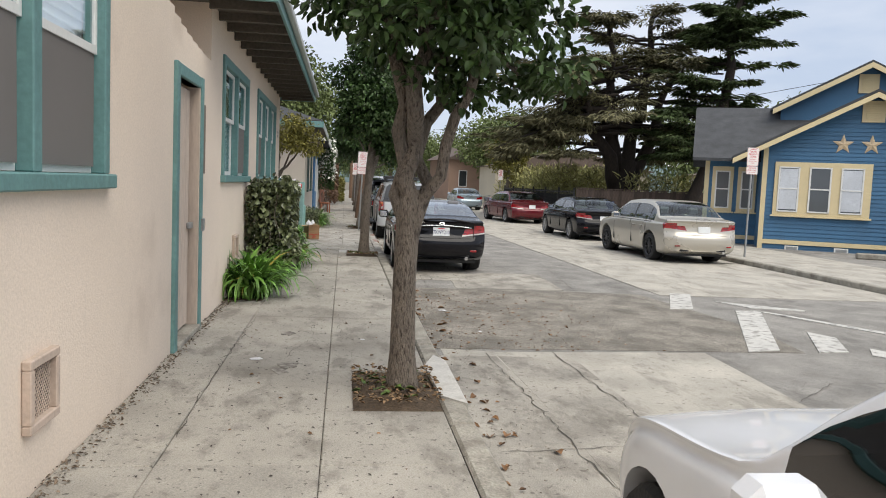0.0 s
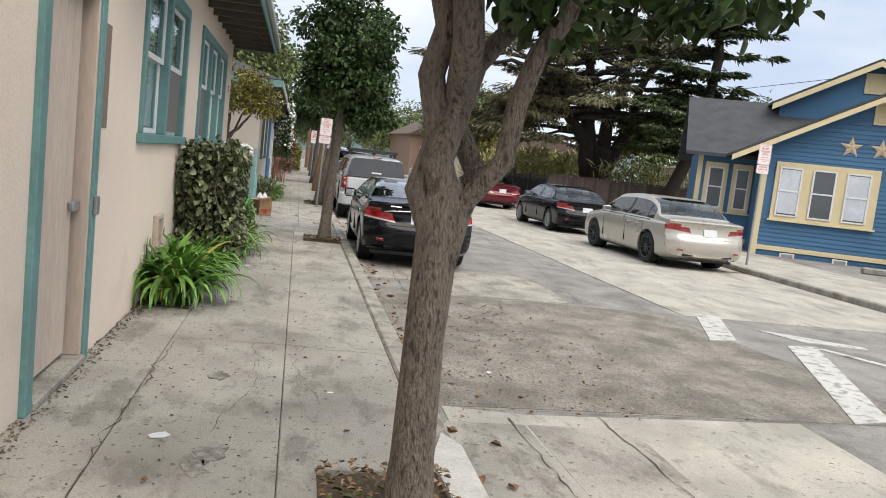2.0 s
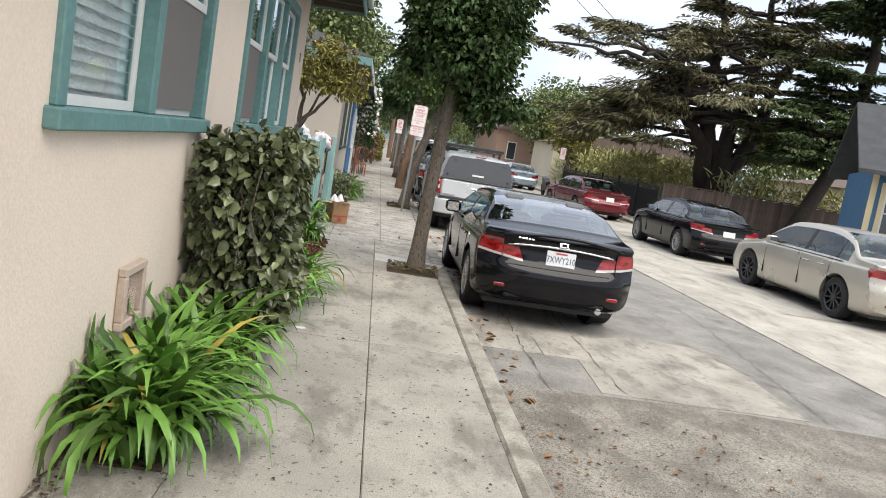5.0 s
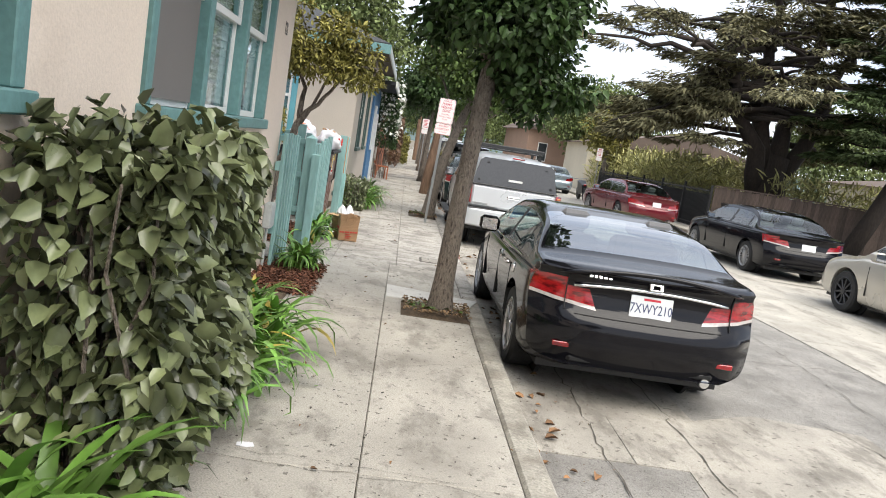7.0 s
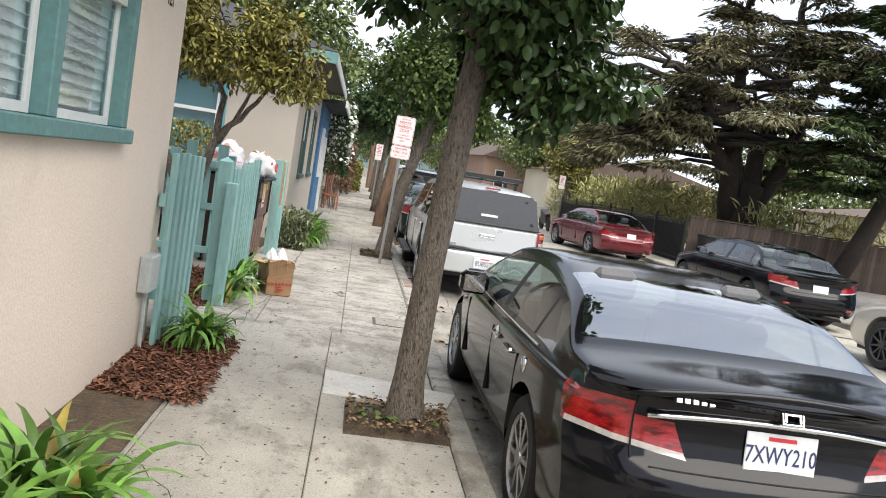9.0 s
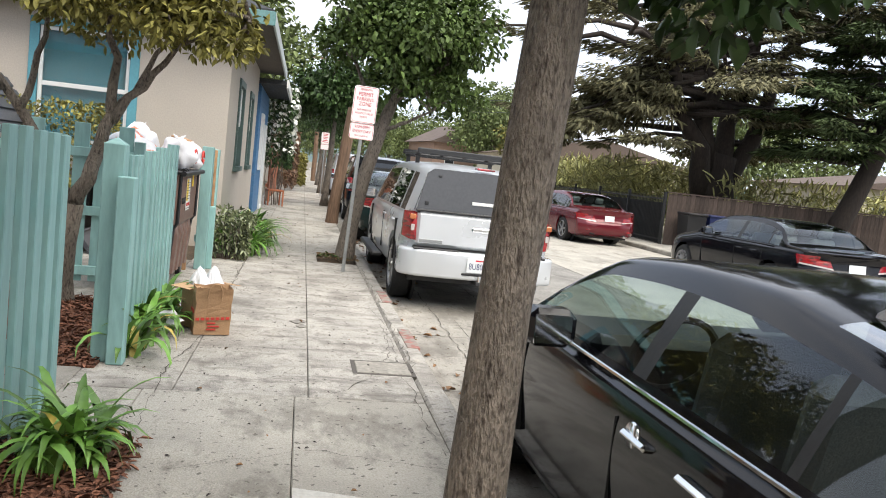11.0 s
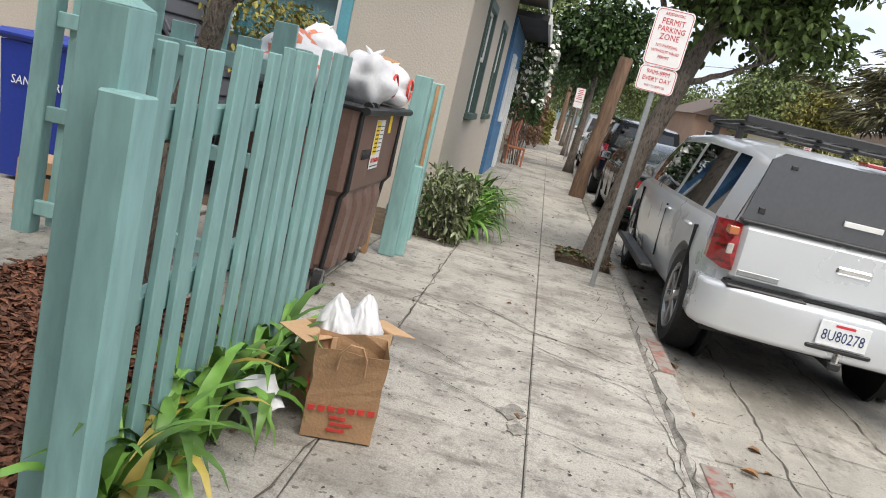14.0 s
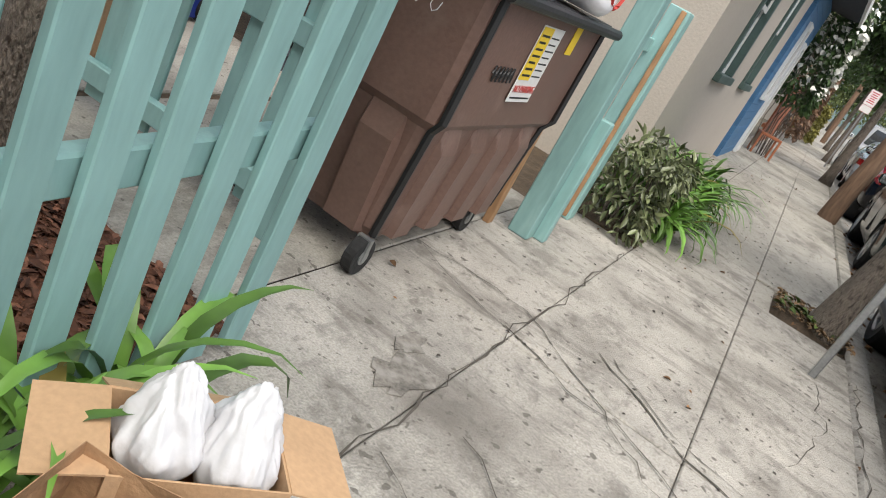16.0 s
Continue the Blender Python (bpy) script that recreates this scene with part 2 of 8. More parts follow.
def tube(path, radii, seg=10, bm=None, wob=0.0, cap=True):
    """A tapered tube along a path, its rings turned to the path."""
    bm = bm if bm is not None else bmesh.new()
    pts = [Vector(p) for p in path]
    rings = []
    n = len(pts)
    for i, p in enumerate(pts):
        d = (pts[min(i + 1, n - 1)] - pts[max(i - 1, 0)]).normalized()
        a = d.cross(Vector((0.31, 0.95, 0.1) if abs(d.y) < 0.9 else (1, 0, 0.2))).normalized()
        c = d.cross(a)
        ring = []
        for k in range(seg):
            t = 2 * math.pi * k / seg
            q = p + (a * math.cos(t) + c * math.sin(t)) * radii[i]
            if wob:
                q += (a * math.cos(t) + c * math.sin(t)) * radii[i] * wob * noise.noise(Vector((math.cos(t) * 1.7, math.sin(t) * 1.7, i * 0.5 + p.x * 3)))
            ring.append(bm.verts.new(q))
        rings.append(ring)
    for r0, r1 in zip(rings, rings[1:]):
        for k in range(seg):
            bm.faces.new((r0[k], r0[(k + 1) % seg], r1[(k + 1) % seg], r1[k]))
    if cap:
        bm.faces.new(rings[0][::-1])
        bm.faces.new(rings[-1])
    return bm


def prism(outline, z0, z1, bm=None, m=None):
    """An upright prism over an outline in the plan."""
    b = bmesh.new()
    lo = [b.verts.new((x, y, z0)) for x, y in outline]
    hi = [b.verts.new((x, y, z1)) for x, y in outline]
    n = len(outline)
    b.faces.new(lo[::-1])
    b.faces.new(hi)
    for i in range(n):
        b.faces.new((lo[i], lo[(i + 1) % n], hi[(i + 1) % n], hi[i]))
    if m is not None:
        b.transform(m)
    bmesh.ops.recalc_face_normals(b, faces=b.faces)
    return b if bm is None else merge(bm, b)


def lettering(name, text, size, material, parent, m, align="CENTER", squeeze=1.0):
    """Words as a flat mesh of the built-in font."""
    cu = bpy.data.curves.new(name, "FONT")
    cu.body, cu.size, cu.align_x, cu.align_y = text, size, align, "CENTER"
    cu.extrude = 0.0008
    cu.resolution_u = 2
    ob = bpy.data.objects.new(name, cu)
    scene.collection.objects.link(ob)
    me = bpy.data.meshes.new_from_object(ob.evaluated_get(bpy.context.evaluated_depsgraph_get()))
    bpy.data.objects.remove(ob)
    bpy.data.curves.remove(cu)
    me.transform(Matrix.Diagonal((squeeze, 1, 1, 1)))
    me.materials.clear()
    me.materials.append(material)
    o = new(name, me)
    o.parent = parent
    o.matrix_basis = m
    return o

# ---- ground, road, pavements ----
W = -1.18          # street face of the left-hand buildings
KX = 1.07          # outer edge of the near kerb
FX = 9.75          # outer edge of the far kerb
ROAD_Z = -0.13

tagged(link("ground", box(-1500, 1500, -1500, 1500, -0.5, -0.16), M_EARTH), "dry earth and asphalt ground reaching the horizon", "ground", kind="structure")
road = tagged(link("road", box(KX, FX, -30, 160, -0.158, ROAD_Z), M_ASPHALT), "worn grey asphalt street with patches", "road", kind="structure")


def slab(outline, z0, z1, material, parent, name="road_patch", label=""):
    return part(name, prism(outline, z0, z1), material, parent, label)


def strip(x0, x1, y0, y1):
    return [(x0, y0), (x1, y0), (x1, y1), (x0, y1)]


# concrete parking lane in broken bays, with open joints between them
ly = -3.0
rl = random.Random(5)
for k in range(9):
    h = (2.7, 3.4, 4.2, 3.1)[k % 4]
    if not 7.5 < ly + h / 2 < 12.2:
        a, c = ly + 0.012, ly + h - 0.012
        slab([(KX + 0.03, a), (1.72, a), (1.75 + rl.uniform(-.03, .03), (a + c) / 2), (1.70, c), (KX + 0.03, c)], -0.14, ROAD_Z + 0.006, M_CONCRETE_LANE, road)
        slab([(1.735, a), (2.42, a), (2.45, c), (1.72, c), (1.765, (a + c) / 2)], -0.14, ROAD_Z + 0.005, M_CONCRETE_LANE, road)
    ly += h
slab([(1.2, 7.62), (1.75, 7.5), (3.95, 7.6), (3.8, 4.2), (2.46, 4.2), (2.46, 1.0), (1.2, 1.0)], -0.15, ROAD_Z + 0.003, M_CONCRETE_ROAD, road)
slab([(1.15, 7.62), (3.0, 7.66), (5.1, 7.65), (5.3, 9.0), (4.9, 11.9), (3.2, 12.1), (1.15, 12.05)], -0.15, ROAD_Z + 0.004, M_ASPHALT_DARK, road, label="dark stony asphalt patch")
slab([(2.0, 12.15), (3.75, 12.15), (3.85, 14.3), (3.0, 14.4), (2.1, 13.9)], -0.15, ROAD_Z + 0.006, M_CONCRETE_LANE, road, label="pale concrete patch")
# pale concrete travel lanes along the far side
yy = 11.9
while yy < 120:
    slab([(5.25 - (yy - 12) * 0.012, yy), (FX - 0.02, yy - 0.2), (FX - 0.02, yy + 5.95), (5.25 - (yy - 6) * 0.012, yy + 5.97)], -0.15, ROAD_Z + 0.007, M_CONCRETE_ROAD, road, "road_slab")
    yy += 6.0
# painted marks
for q in ([(5.51, 12.1), (5.83, 12.05), (5.17, 10.5), (4.8, 10.43)], [(5.76, 10.41), (6.16, 10.46), (4.87, 7.75), (4.46, 7.64)],
          [(5.87, 8.85), (6.02, 8.5), (5.63, 7.7), (5.27, 7.67)], [(5.88, 11.3), (6.9, 10.62), (6.9, 10.5), (6.15, 10.7)],
          [(6.08, 10.4), (6.22, 10.35), (7.9, 7.2), (7.7, 7.1)], [(6.02, 7.9), (6.5, 7.0), (6.3, 6.8), (5.8, 7.55)]):
    slab(q, ROAD_Z, ROAD_Z + 0.012, M_PAINT_WHITE, road, "road_marking", "worn white paint")

# near pavement: bed, slabs, kerb
pav = tagged(link("pavement", box(W - 0.1, KX - 0.16, -12, 120, -0.155, -0.035), M_JOINT), "grey concrete pavement with scored joints and dark spots", "pavement", kind="structure")
XS = (-1.18, -0.715, 0.125, 0.905)
XS_DRIVE = (-1.18, -0.56, 0.205, 0.905)     # across the driveway
YS = [-12, -8, -3.2, 0.4, 4.07, 8.52, 12.2, 15.55, 18.15, 21.65, 25.2, 28.8, 32.4, 36, 39.6, 43.2, 46.8, 50.4, 54, 60, 66, 72, 80, 90, 100, 118]
PITS = [(0.31, 5.05, 6.15), (0.29, 15.55, 16.2), (0.36, 24.4, 25.1)]
J = 0.002


M_DRIVE = mat("stained_driveway_concrete", (0.41, 0.385, 0.345), 0.9, var=0.22, scale=2.6, fine=120, bump=0.3, dark=(0.19, 0.172, 0.15), cut=(0.52, 0.76), cscale=1.5, spots=(22, 0.65, 0.85), streak=(((1.4, 6.0, 1), 0.52, 0.6), ((4.0, 3.0, 1), 0.52, 0.55), ((11, 7, 1), 0.55, 0.55), ((36, 26, 1), 0.56, 0.5)))


def slab_piece(x0, x1, y0, y1, z1=0.0):
    b = box(x0 + J, x1 - J, y0 + J, y1 - J, -0.09, z1, 0.006)
    return part("slab", b, M_DRIVE if 18.1 < y0 < 24 else M_SIDEWALK, pav)


rs = random.Random(3)
for y0, y1 in zip(YS, YS[1:]):
    cols = XS_DRIVE if y0 > 18 else XS
    for i, (x0, x1) in enumerate(zip(cols, cols[1:])):
        cuts = [p for p in PITS if i == 2 and y0 - 0.01 < p[1] < y1]
        dz = rs.uniform(-0.003, 0.003)
        if not cuts:
            slab_piece(x0, x1, y0, y1, dz)
        for px, pa, pb in cuts:
            if pa - y0 > 0.1:
                slab_piece(x0, x1, y0, pa, dz)
            if y1 - pb > 0.1:
                slab_piece(x0, x1, pb, y1, dz)
            slab_piece(x0, px, pa, pb, dz)
kerb = tagged(link("kerb", box(KX - 0.155, KX, -12, 120, -0.155, -0.02), M_JOINT), "worn concrete kerb", "kerb", kind="structure")
ky = -12
while ky < 118:
    ln = 2.4
    part("kerb_stone", box(KX - 0.155, KX + 0.012, ky + 0.008, ky + ln - 0.008, -0.15, rs.uniform(-0.004, 0.002), 0.02), M_DRIVE if 16.5 < ky < 24 else M_KERB, kerb)
    ky += ln
M_PATCH = mat("pale_cement_patch", (0.53, 0.515, 0.48), 0.85, var=0.12, scale=3, fine=50, bump=0.15, dark=(0.42, 0.40, 0.36), cut=(0.55, 0.7), cscale=5, streak=(((9, 7, 7), 0.60, 0.5),))
part("patch", prism([(0.14, 16.25), (0.95, 16.22), (1.06, 16.6), (0.13, 16.85)], -0.02, 0.007), M_PATCH, pav, "pale cement patch")
part("patch", prism([(0.93, 5.4), (1.09, 5.2), (1.10, 6.5), (1.02, 6.7), (0.9, 6.3)], -0.1, 0.012), M_PATCH, kerb, "whitewashed patch on the kerb")
rs_ = random.Random(17)
for sx_, sy_, sr_ in ((-0.66, 20.98, 0.10), (-0.74, 21.16, 0.06), (0.13, 20.3, 0.07), (0.16, 20.12, 0.05), (-0.28, 7.6, 0.07), (-0.20, 6.3, 0.10), (-0.25, 6.1, 0.07)):
    out_ = [(sx_ + sr_ * rs_.uniform(0.5, 1.15) * math.cos(t_), sy_ + 1.5 * sr_ * rs_.uniform(0.5, 1.15) * math.sin(t_)) for t_ in [2 * math.pi * k / 18 for k in range(18)]]
    part("oil_stain", prism(out_, 0.0, 0.0045), mat("dark_oil_stain", (0.17, 0.155, 0.135), 0.8, var=0.35, scale=9, fine=90, bump=0.2, dark=(0.30, 0.28, 0.25), cut=(0.44, 0.60), cscale=14), pav, "dark spill stain")
part("utility_cover", box(0.53, 0.90, 18.76, 19.06, -0.05, 0.008, 0.004), mat("worn_cover_concrete", (0.29, 0.27, 0.235), 0.9, var=0.2, scale=8, bump=0.2), pav, "worn rectangular utility cover")

for q in ((0.50, 0.53, 18.73, 19.09), (0.90, 0.93, 18.73, 19.09), (0.53, 0.90, 18.73, 18.76), (0.53, 0.90, 19.06, 19.09)):
    part("cover_frame", box(*q, -0.05, 0.005), mat("dark_joint_frame", (0.09, 0.08, 0.07), 0.9, bump=0.1), pav)
M_RED_KERB = mat("worn_red_kerb_paint", (0.27, 0.12, 0.10), 0.85, var=0.3, scale=7, bump=0.1, dark=(0.25, 0.23, 0.2), cut=(0.42, 0.55), cscale=12)
for ya, yb in ((19.6, 20.3), (21.6, 22.3)):
    part("red_paint", box(KX - 0.09, KX + 0.0135, ya, yb, -0.08, 0.004, 0.004), M_RED_KERB, kerb, "worn red paint on the kerb")

# soil of the tree pits, heaped round the trunks
for px, pa, pb in PITS:
    b = bmesh.new()
    n = 12
    grid = {}
    for i in range(n + 1):
        for j in range(n + 1):
            x, y = px + (0.93 - px) * i / n, pa + (pb - pa) * j / n
            u, v = 2 * i / n - 1, 2 * j / n - 1
            z = 0.09 * max(0, 1 - (u * u + v * v) ** 0.5) - 0.025 + 0.02 * noise.noise(Vector((x * 9, y * 9, 0)))
            grid[i, j] = b.verts.new((x, y, z))
    for i in range(n):
        for j in range(n):
            b.faces.new((grid[i, j], grid[i + 1, j], grid[i + 1, j + 1], grid[i, j + 1]))
    part("tree_pit_soil", b, M_SOIL, pav, "brown soil of a tree pit", True)

# far pavement and yard
fpav = tagged(link("pavement_far", box(FX + 0.15, 12.6, -12, 120, -0.155, -0.02), M_CONCRETE_ROAD), "pale concrete pavement on the far side", "pavement", kind="structure")
fk = tagged(link("kerb_far", box(FX, FX + 0.15, -12, 120, -0.155, -0.01, 0.02), M_KERB), "worn concrete kerb on the far side", "kerb", kind="structure")

# ---- building A: pink-beige stucco with teal trim ----
EAVE_Z = 3.28


def wall_x(name, x0, x1, y0, y1, z0, z1, holes, material, label):
    """A wall along y, with openings (y0, y1, z0, z1) through it, in one mesh."""
    b = bmesh.new()
    ys = sorted({y0, y1, *[h[0] for h in holes], *[h[1] for h in holes]})
    for a, c in zip(ys, ys[1:]):
        hs = sorted([h for h in holes if h[0] <= a and h[1] >= c], key=lambda h: h[2])
        z = z0
        for h in hs:
            if h[2] > z:
                box(x0, x1, a, c, z, h[2], 0, b)
            z = h[3]
        if z < z1:
            box(x0, x1, a, c, z, z1, 0, b)
    bmesh.ops.remove_doubles(b, verts=b.verts, dist=1e-5)
    return tagged(link(name, b, material), label, "wall", kind="structure")


WIN = [(2.70, 4.80, 1.46, 2.86, 2), (9.2, 11.46, 1.48, 2.82, 2), (12.7, 15.8, 1.48, 2.84, 3)]
DOOR = (6.76, 7.74, 0.05, 2.3)
wall_x("wall_west_a", W - 0.22, W, -12, 5.9, -0.1, 4.6, [(a, b, c, d) for a, b, c, d, n in WIN[:1]], M_STUCCO, "pink-beige stucco wall with a teal-framed window")
wall_x("wall_court", W - 0.22, W, 5.9, 8.4, -0.1, 2.62, [DOOR], M_STUCCO, "pink-beige stucco courtyard wall with a doorway")
wall_x("wall_west_b", W - 0.22, W, 8.4, 16.95, -0.1, 3.3, [(a, b, c, d) for a, b, c, d, n in WIN[1:]], M_STUCCO, "pink-beige stucco wall with teal-framed windows")
tagged(link("wall_north_a", box(-9, W - 0.22, 16.75, 16.95, -0.1, 3.3), M_STUCCO), "pink-beige stucco end wall", "wall", kind="structure")
tagged(link("wall_south_b", box(-9, W - 0.22, 8.4, 8.6, -0.1, 3.3), M_STUCCO), "stucco wall over the courtyard", "wall", kind="structure")
tagged(link("wall_north_c", box(-9, W - 0.22, 5.7, 5.9, -0.1, 4.6), M_STUCCO), "stucco wall over the courtyard", "wall", kind="structure")
tagged(link("wall_back_a", box(-9.2, -9, -12, 16.95, -0.1, 4.6), M_STUCCO), "back wall of the stucco building", "wall", kind="structure")
tagged(link("wall_south_a", box(-9, W - 0.22, -12, -11.8, -0.1, 4.6), M_STUCCO), "stucco end wall", "wall", kind="structure")
tagged(link("floor_a", box(-9, W - 0.23, -11.8, 16.74, -0.1, 0.0), M_CONCRETE_LANE), "concrete floor of the building", "floor", kind="structure")
tagged(link("roof_front_a", box(-9.3, W + 0.05, -12.1, 5.85, 4.6, 4.75), M_ROOF), "flat dark roof", "roof", kind="structure")
# curved top of the courtyard wall
b = bmesh.new()
for k in range(10):
    y0, y1 = 5.9 + 0.25 * k, 6.15 + 0.25 * k
    box(W - 0.22, W, y0, y1, 2.62, 2.62 + 0.35 * math.exp(-1.1 * 0.25 * k) , 0, b)
part("coping", b, M_STUCCO, bpy.data.objects["wall_court"])
# the recess is not cut: its shade is a dark plate on the wall
part("wall_recess", box(W, W + 0.004, 7.96, 8.12, 1.5, 2.17), mat("recess_shadow_stucco", (0.20, 0.16, 0.125), 0.9, bump=0.1), bpy.data.objects["wall_court"], "dark plate painting the shade of a narrow recess in the stucco")

# hipped roof of the rear half, with open eaves
roof = thing("roof_rear_a", "dark shingle hip roof with teal fascia and open eaves", "roof", kind="structure")
EX, EY0, EY1 = -0.5, 7.85, 17.55
b = bmesh.new()
v = [b.verts.new(p) for p in ((EX, EY0, EAVE_Z), (EX, EY1, EAVE_Z), (-9.8, EY1, EAVE_Z), (-9.8, EY0, EAVE_Z), (-5.1, EY0 + 3.6, 5.1), (-5.1, EY1 - 3.6, 5.1))]
for f in ((0, 1, 5, 4), (1, 2, 5), (2, 3, 4, 5), (3, 0, 4)):
    b.faces.new([v[i] for i in f])
g = bmesh.ops.extrude_face_region(b, geom=b.faces[:])
for w_ in [e for e in g["geom"] if isinstance(e, bmesh.types.BMVert)]:
    w_.co.z += 0.06
part("shingles", b, M_ROOF, roof)
part("soffit", prism([(EX, EY0), (EX, EY1), (-9.8, EY1), (-9.8, EY0)], EAVE_Z - 0.05, EAVE_Z - 0.004), M_EAVE, roof, "dark board soffit")
for nm, q in (("fascia", (EX, EX + 0.03, EY0, EY1)), ("fascia", (-9.8, EX + 0.03, EY0 - 0.03, EY0)), ("fascia", (-9.8, EX + 0.03, EY1, EY1 + 0.03))):
    part(nm, box(*q, EAVE_Z - 0.12, EAVE_Z + 0.05, 0.006), M_TEAL, roof, "teal fascia board")
M_GUTTER = mat("pale_gutter", (0.42, 0.45, 0.44), 0.5, var=0.1, scale=3, bump=0.02)
part("gutter", box(EX + 0.032, EX + 0.10, EY0, EY1, EAVE_Z - 0.02, EAVE_Z + 0.06, 0.012), M_GUTTER, roof, "pale metal gutter")
for k in range(16):
    y = EY0 + 0.35 + 0.6 * k
    part("rafter", box(W + 0.005, EX, y, y + 0.06, EAVE_Z - 0.14, EAVE_Z - 0.052), M_EAVE, roof)


def sash_window(name, a, c, z0, z1, n, x, label, sense=1, screens=(), fm=None):
    """A teal-framed window of n double-hung units in a wall along y: sashes, screens, blinds, glass."""
    fm = fm or M_TEAL
    w = thing(name, label, "window", kind="structure")
    X = lambda d: x + sense * d
    part("window_sill", box(min(X(-0.1), X(0.06)), max(X(-0.1), X(0.06)), a - 0.07, c + 0.07, z0 - 0.07, z0 + 0.012, 0.008), fm, w)
    part("window_head", box(min(X(-0.1), X(0.03)), max(X(-0.1), X(0.03)), a, c, z1 - 0.09, z1 + 0.02, 0.006), fm, w)
    u = (c - a) / n
    for k in range(n + 1):
        y = a + k * u
        hw = 0.05 if 0 < k < n else 0.06
        part("window_frame", box(min(X(-0.1), X(0.028)), max(X(-0.1), X(0.028)), max(a - 0.03, y - hw), min(c + 0.03, y + hw), z0 + 0.013, z1 - 0.091 if 0 < k < n else z1 + 0.02, 0.006), fm, w)
    zm = z0 + (z1 - z0) * 0.50
    for k in range(n):
        y0, y1 = a + k * u + 0.055, a + (k + 1) * u - 0.055
        for nm, za, zb, d in (("lower_sash", z0 + 0.015, zm + 0.02, -0.05), ("upper_sash", zm - 0.02, z1 - 0.095, -0.02)):
            b = bmesh.new()
            t, lo, hi = 0.035, min(X(d - 0.02), X(d)), max(X(d - 0.02), X(d))
            box(lo, hi, y0, y1, za, za + t + 0.01, 0, b)
            box(lo, hi, y0, y1, zb - t, zb, 0, b)
            box(lo, hi, y0, y0 + t, za + t + 0.01, zb - t, 0, b)
            box(lo, hi, y1 - t, y1, za + t + 0.01, zb - t, 0, b)
            s = part(nm, b, M_WHITE, w, "white sash")
            g_ = part("pane", box(X(d - 0.012) - 0.002, X(d - 0.012) + 0.002, y0 + t, y1 - t, za + t + 0.01, zb - t), G_WINDOW, s)
            g_.visible_shadow = False
        if k in screens:
            part("insect_screen", box(X(-0.032), X(-0.030), y0 + 0.03, y1 - 0.03, z0 + 0.05, zm), M_SCREEN, w, "grey insect screen")
        # blind slats behind the glass
        M_BL = mat("white_blind", (0.84, 0.87, 0.88), 0.6, var=0.03, bump=0)
        bl = part("blind", box(X(-0.105) - 0.002, X(-0.105) + 0.002, y0, y1, z0 + 0.06, z1 - 0.1), M_BL, w, "white slatted blind")
        b = bmesh.new()
        z = z0 + 0.08
        while z < z1 - 0.12:
            box(X(-0.092) - 0.010, X(-0.092) + 0.008, y0, y1, z, z + 0.004, 0, b)
            z += 0.055
        part("blind_slats", b, M_BL, bl)
    return w


for i, (a, c, z0, z1, n) in enumerate(WIN):
    sash_window("window_%d" % (i + 1), a, c, z0, z1, n, W, "teal-framed window with white double-hung sashes and blinds", 1, ((0, 1), (1,), (0,))[i])

# doorway in the courtyard wall, its weathered door ajar
dr = thing("door_1", "teal-framed doorway with a weathered brown door ajar", "door", kind="structure")
part("door_post", box(W - 0.1, W + 0.035, 6.65, 6.76, 0.0, 2.4, 0.006), M_TEAL, dr, "teal door post")
part("door_post", box(W - 0.1, W + 0.035, 7.74, 7.85, 0.0, 2.4, 0.006), M_TEAL, dr, "teal door post")
part("door_head", box(W - 0.1, W + 0.03, 6.76, 7.74, 2.3, 2.4, 0.006), M_TEAL, dr)
part("threshold", box(W - 0.22, W + 0.05, 6.76, 7.74, 0.0, 0.055, 0.01), M_KERB, dr, "concrete threshold")
M_DOOR_PALE = mat("pale_weathered_door_paint", (0.52, 0.43, 0.36), 0.75, var=0.1, scale=3, fine=40, bump=0.1, stretch=(1, 1, 0.2), streak=(((9, 9, 1.2), 0.62, 0.4),))
leaf = part("door_leaf", box(-0.045, 0, -0.9, 0, 0.07, 2.27, 0.004), M_WOOD_DOOR, dr, "brown weathered plank door")
leaf.matrix_basis = pose(W - 0.075, 7.655, 0, 0, 0, 0)
part("door_jamb", box(W - 0.22, W + 0.02, 7.70, 7.738, 0.055, 2.3, 0.004), M_DOOR_PALE, dr, "pale weathered jamb")
# plate closing the gap, its dark red holding the gap's shade and red bits
part("door_seal", box(W - 0.13, W - 0.11, 7.656, 7.70, 0.06, 2.28), mat("dark_red_edge", (0.09, 0.02, 0.016), 0.8, var=0.4, scale=9, bump=0.1), dr, "dark red strip in the gap")
for k in range(6):
    part("plank", box(0.001, 0.012, -0.89 + 0.148 * k, -0.75 + 0.148 * k, 0.08, 2.26, 0.003), M_DOOR_PALE, leaf)
part("latch", box(0.013, 0.05, -0.10, 0.04, 0.98, 1.04, 0.008), M_METAL, leaf, "steel hasp and padlock")
part("latch", box(W + 0.036, W + 0.06, 7.75, 7.83, 0.95, 1.07, 0.005), M_METAL, dr, "steel hasp plate")


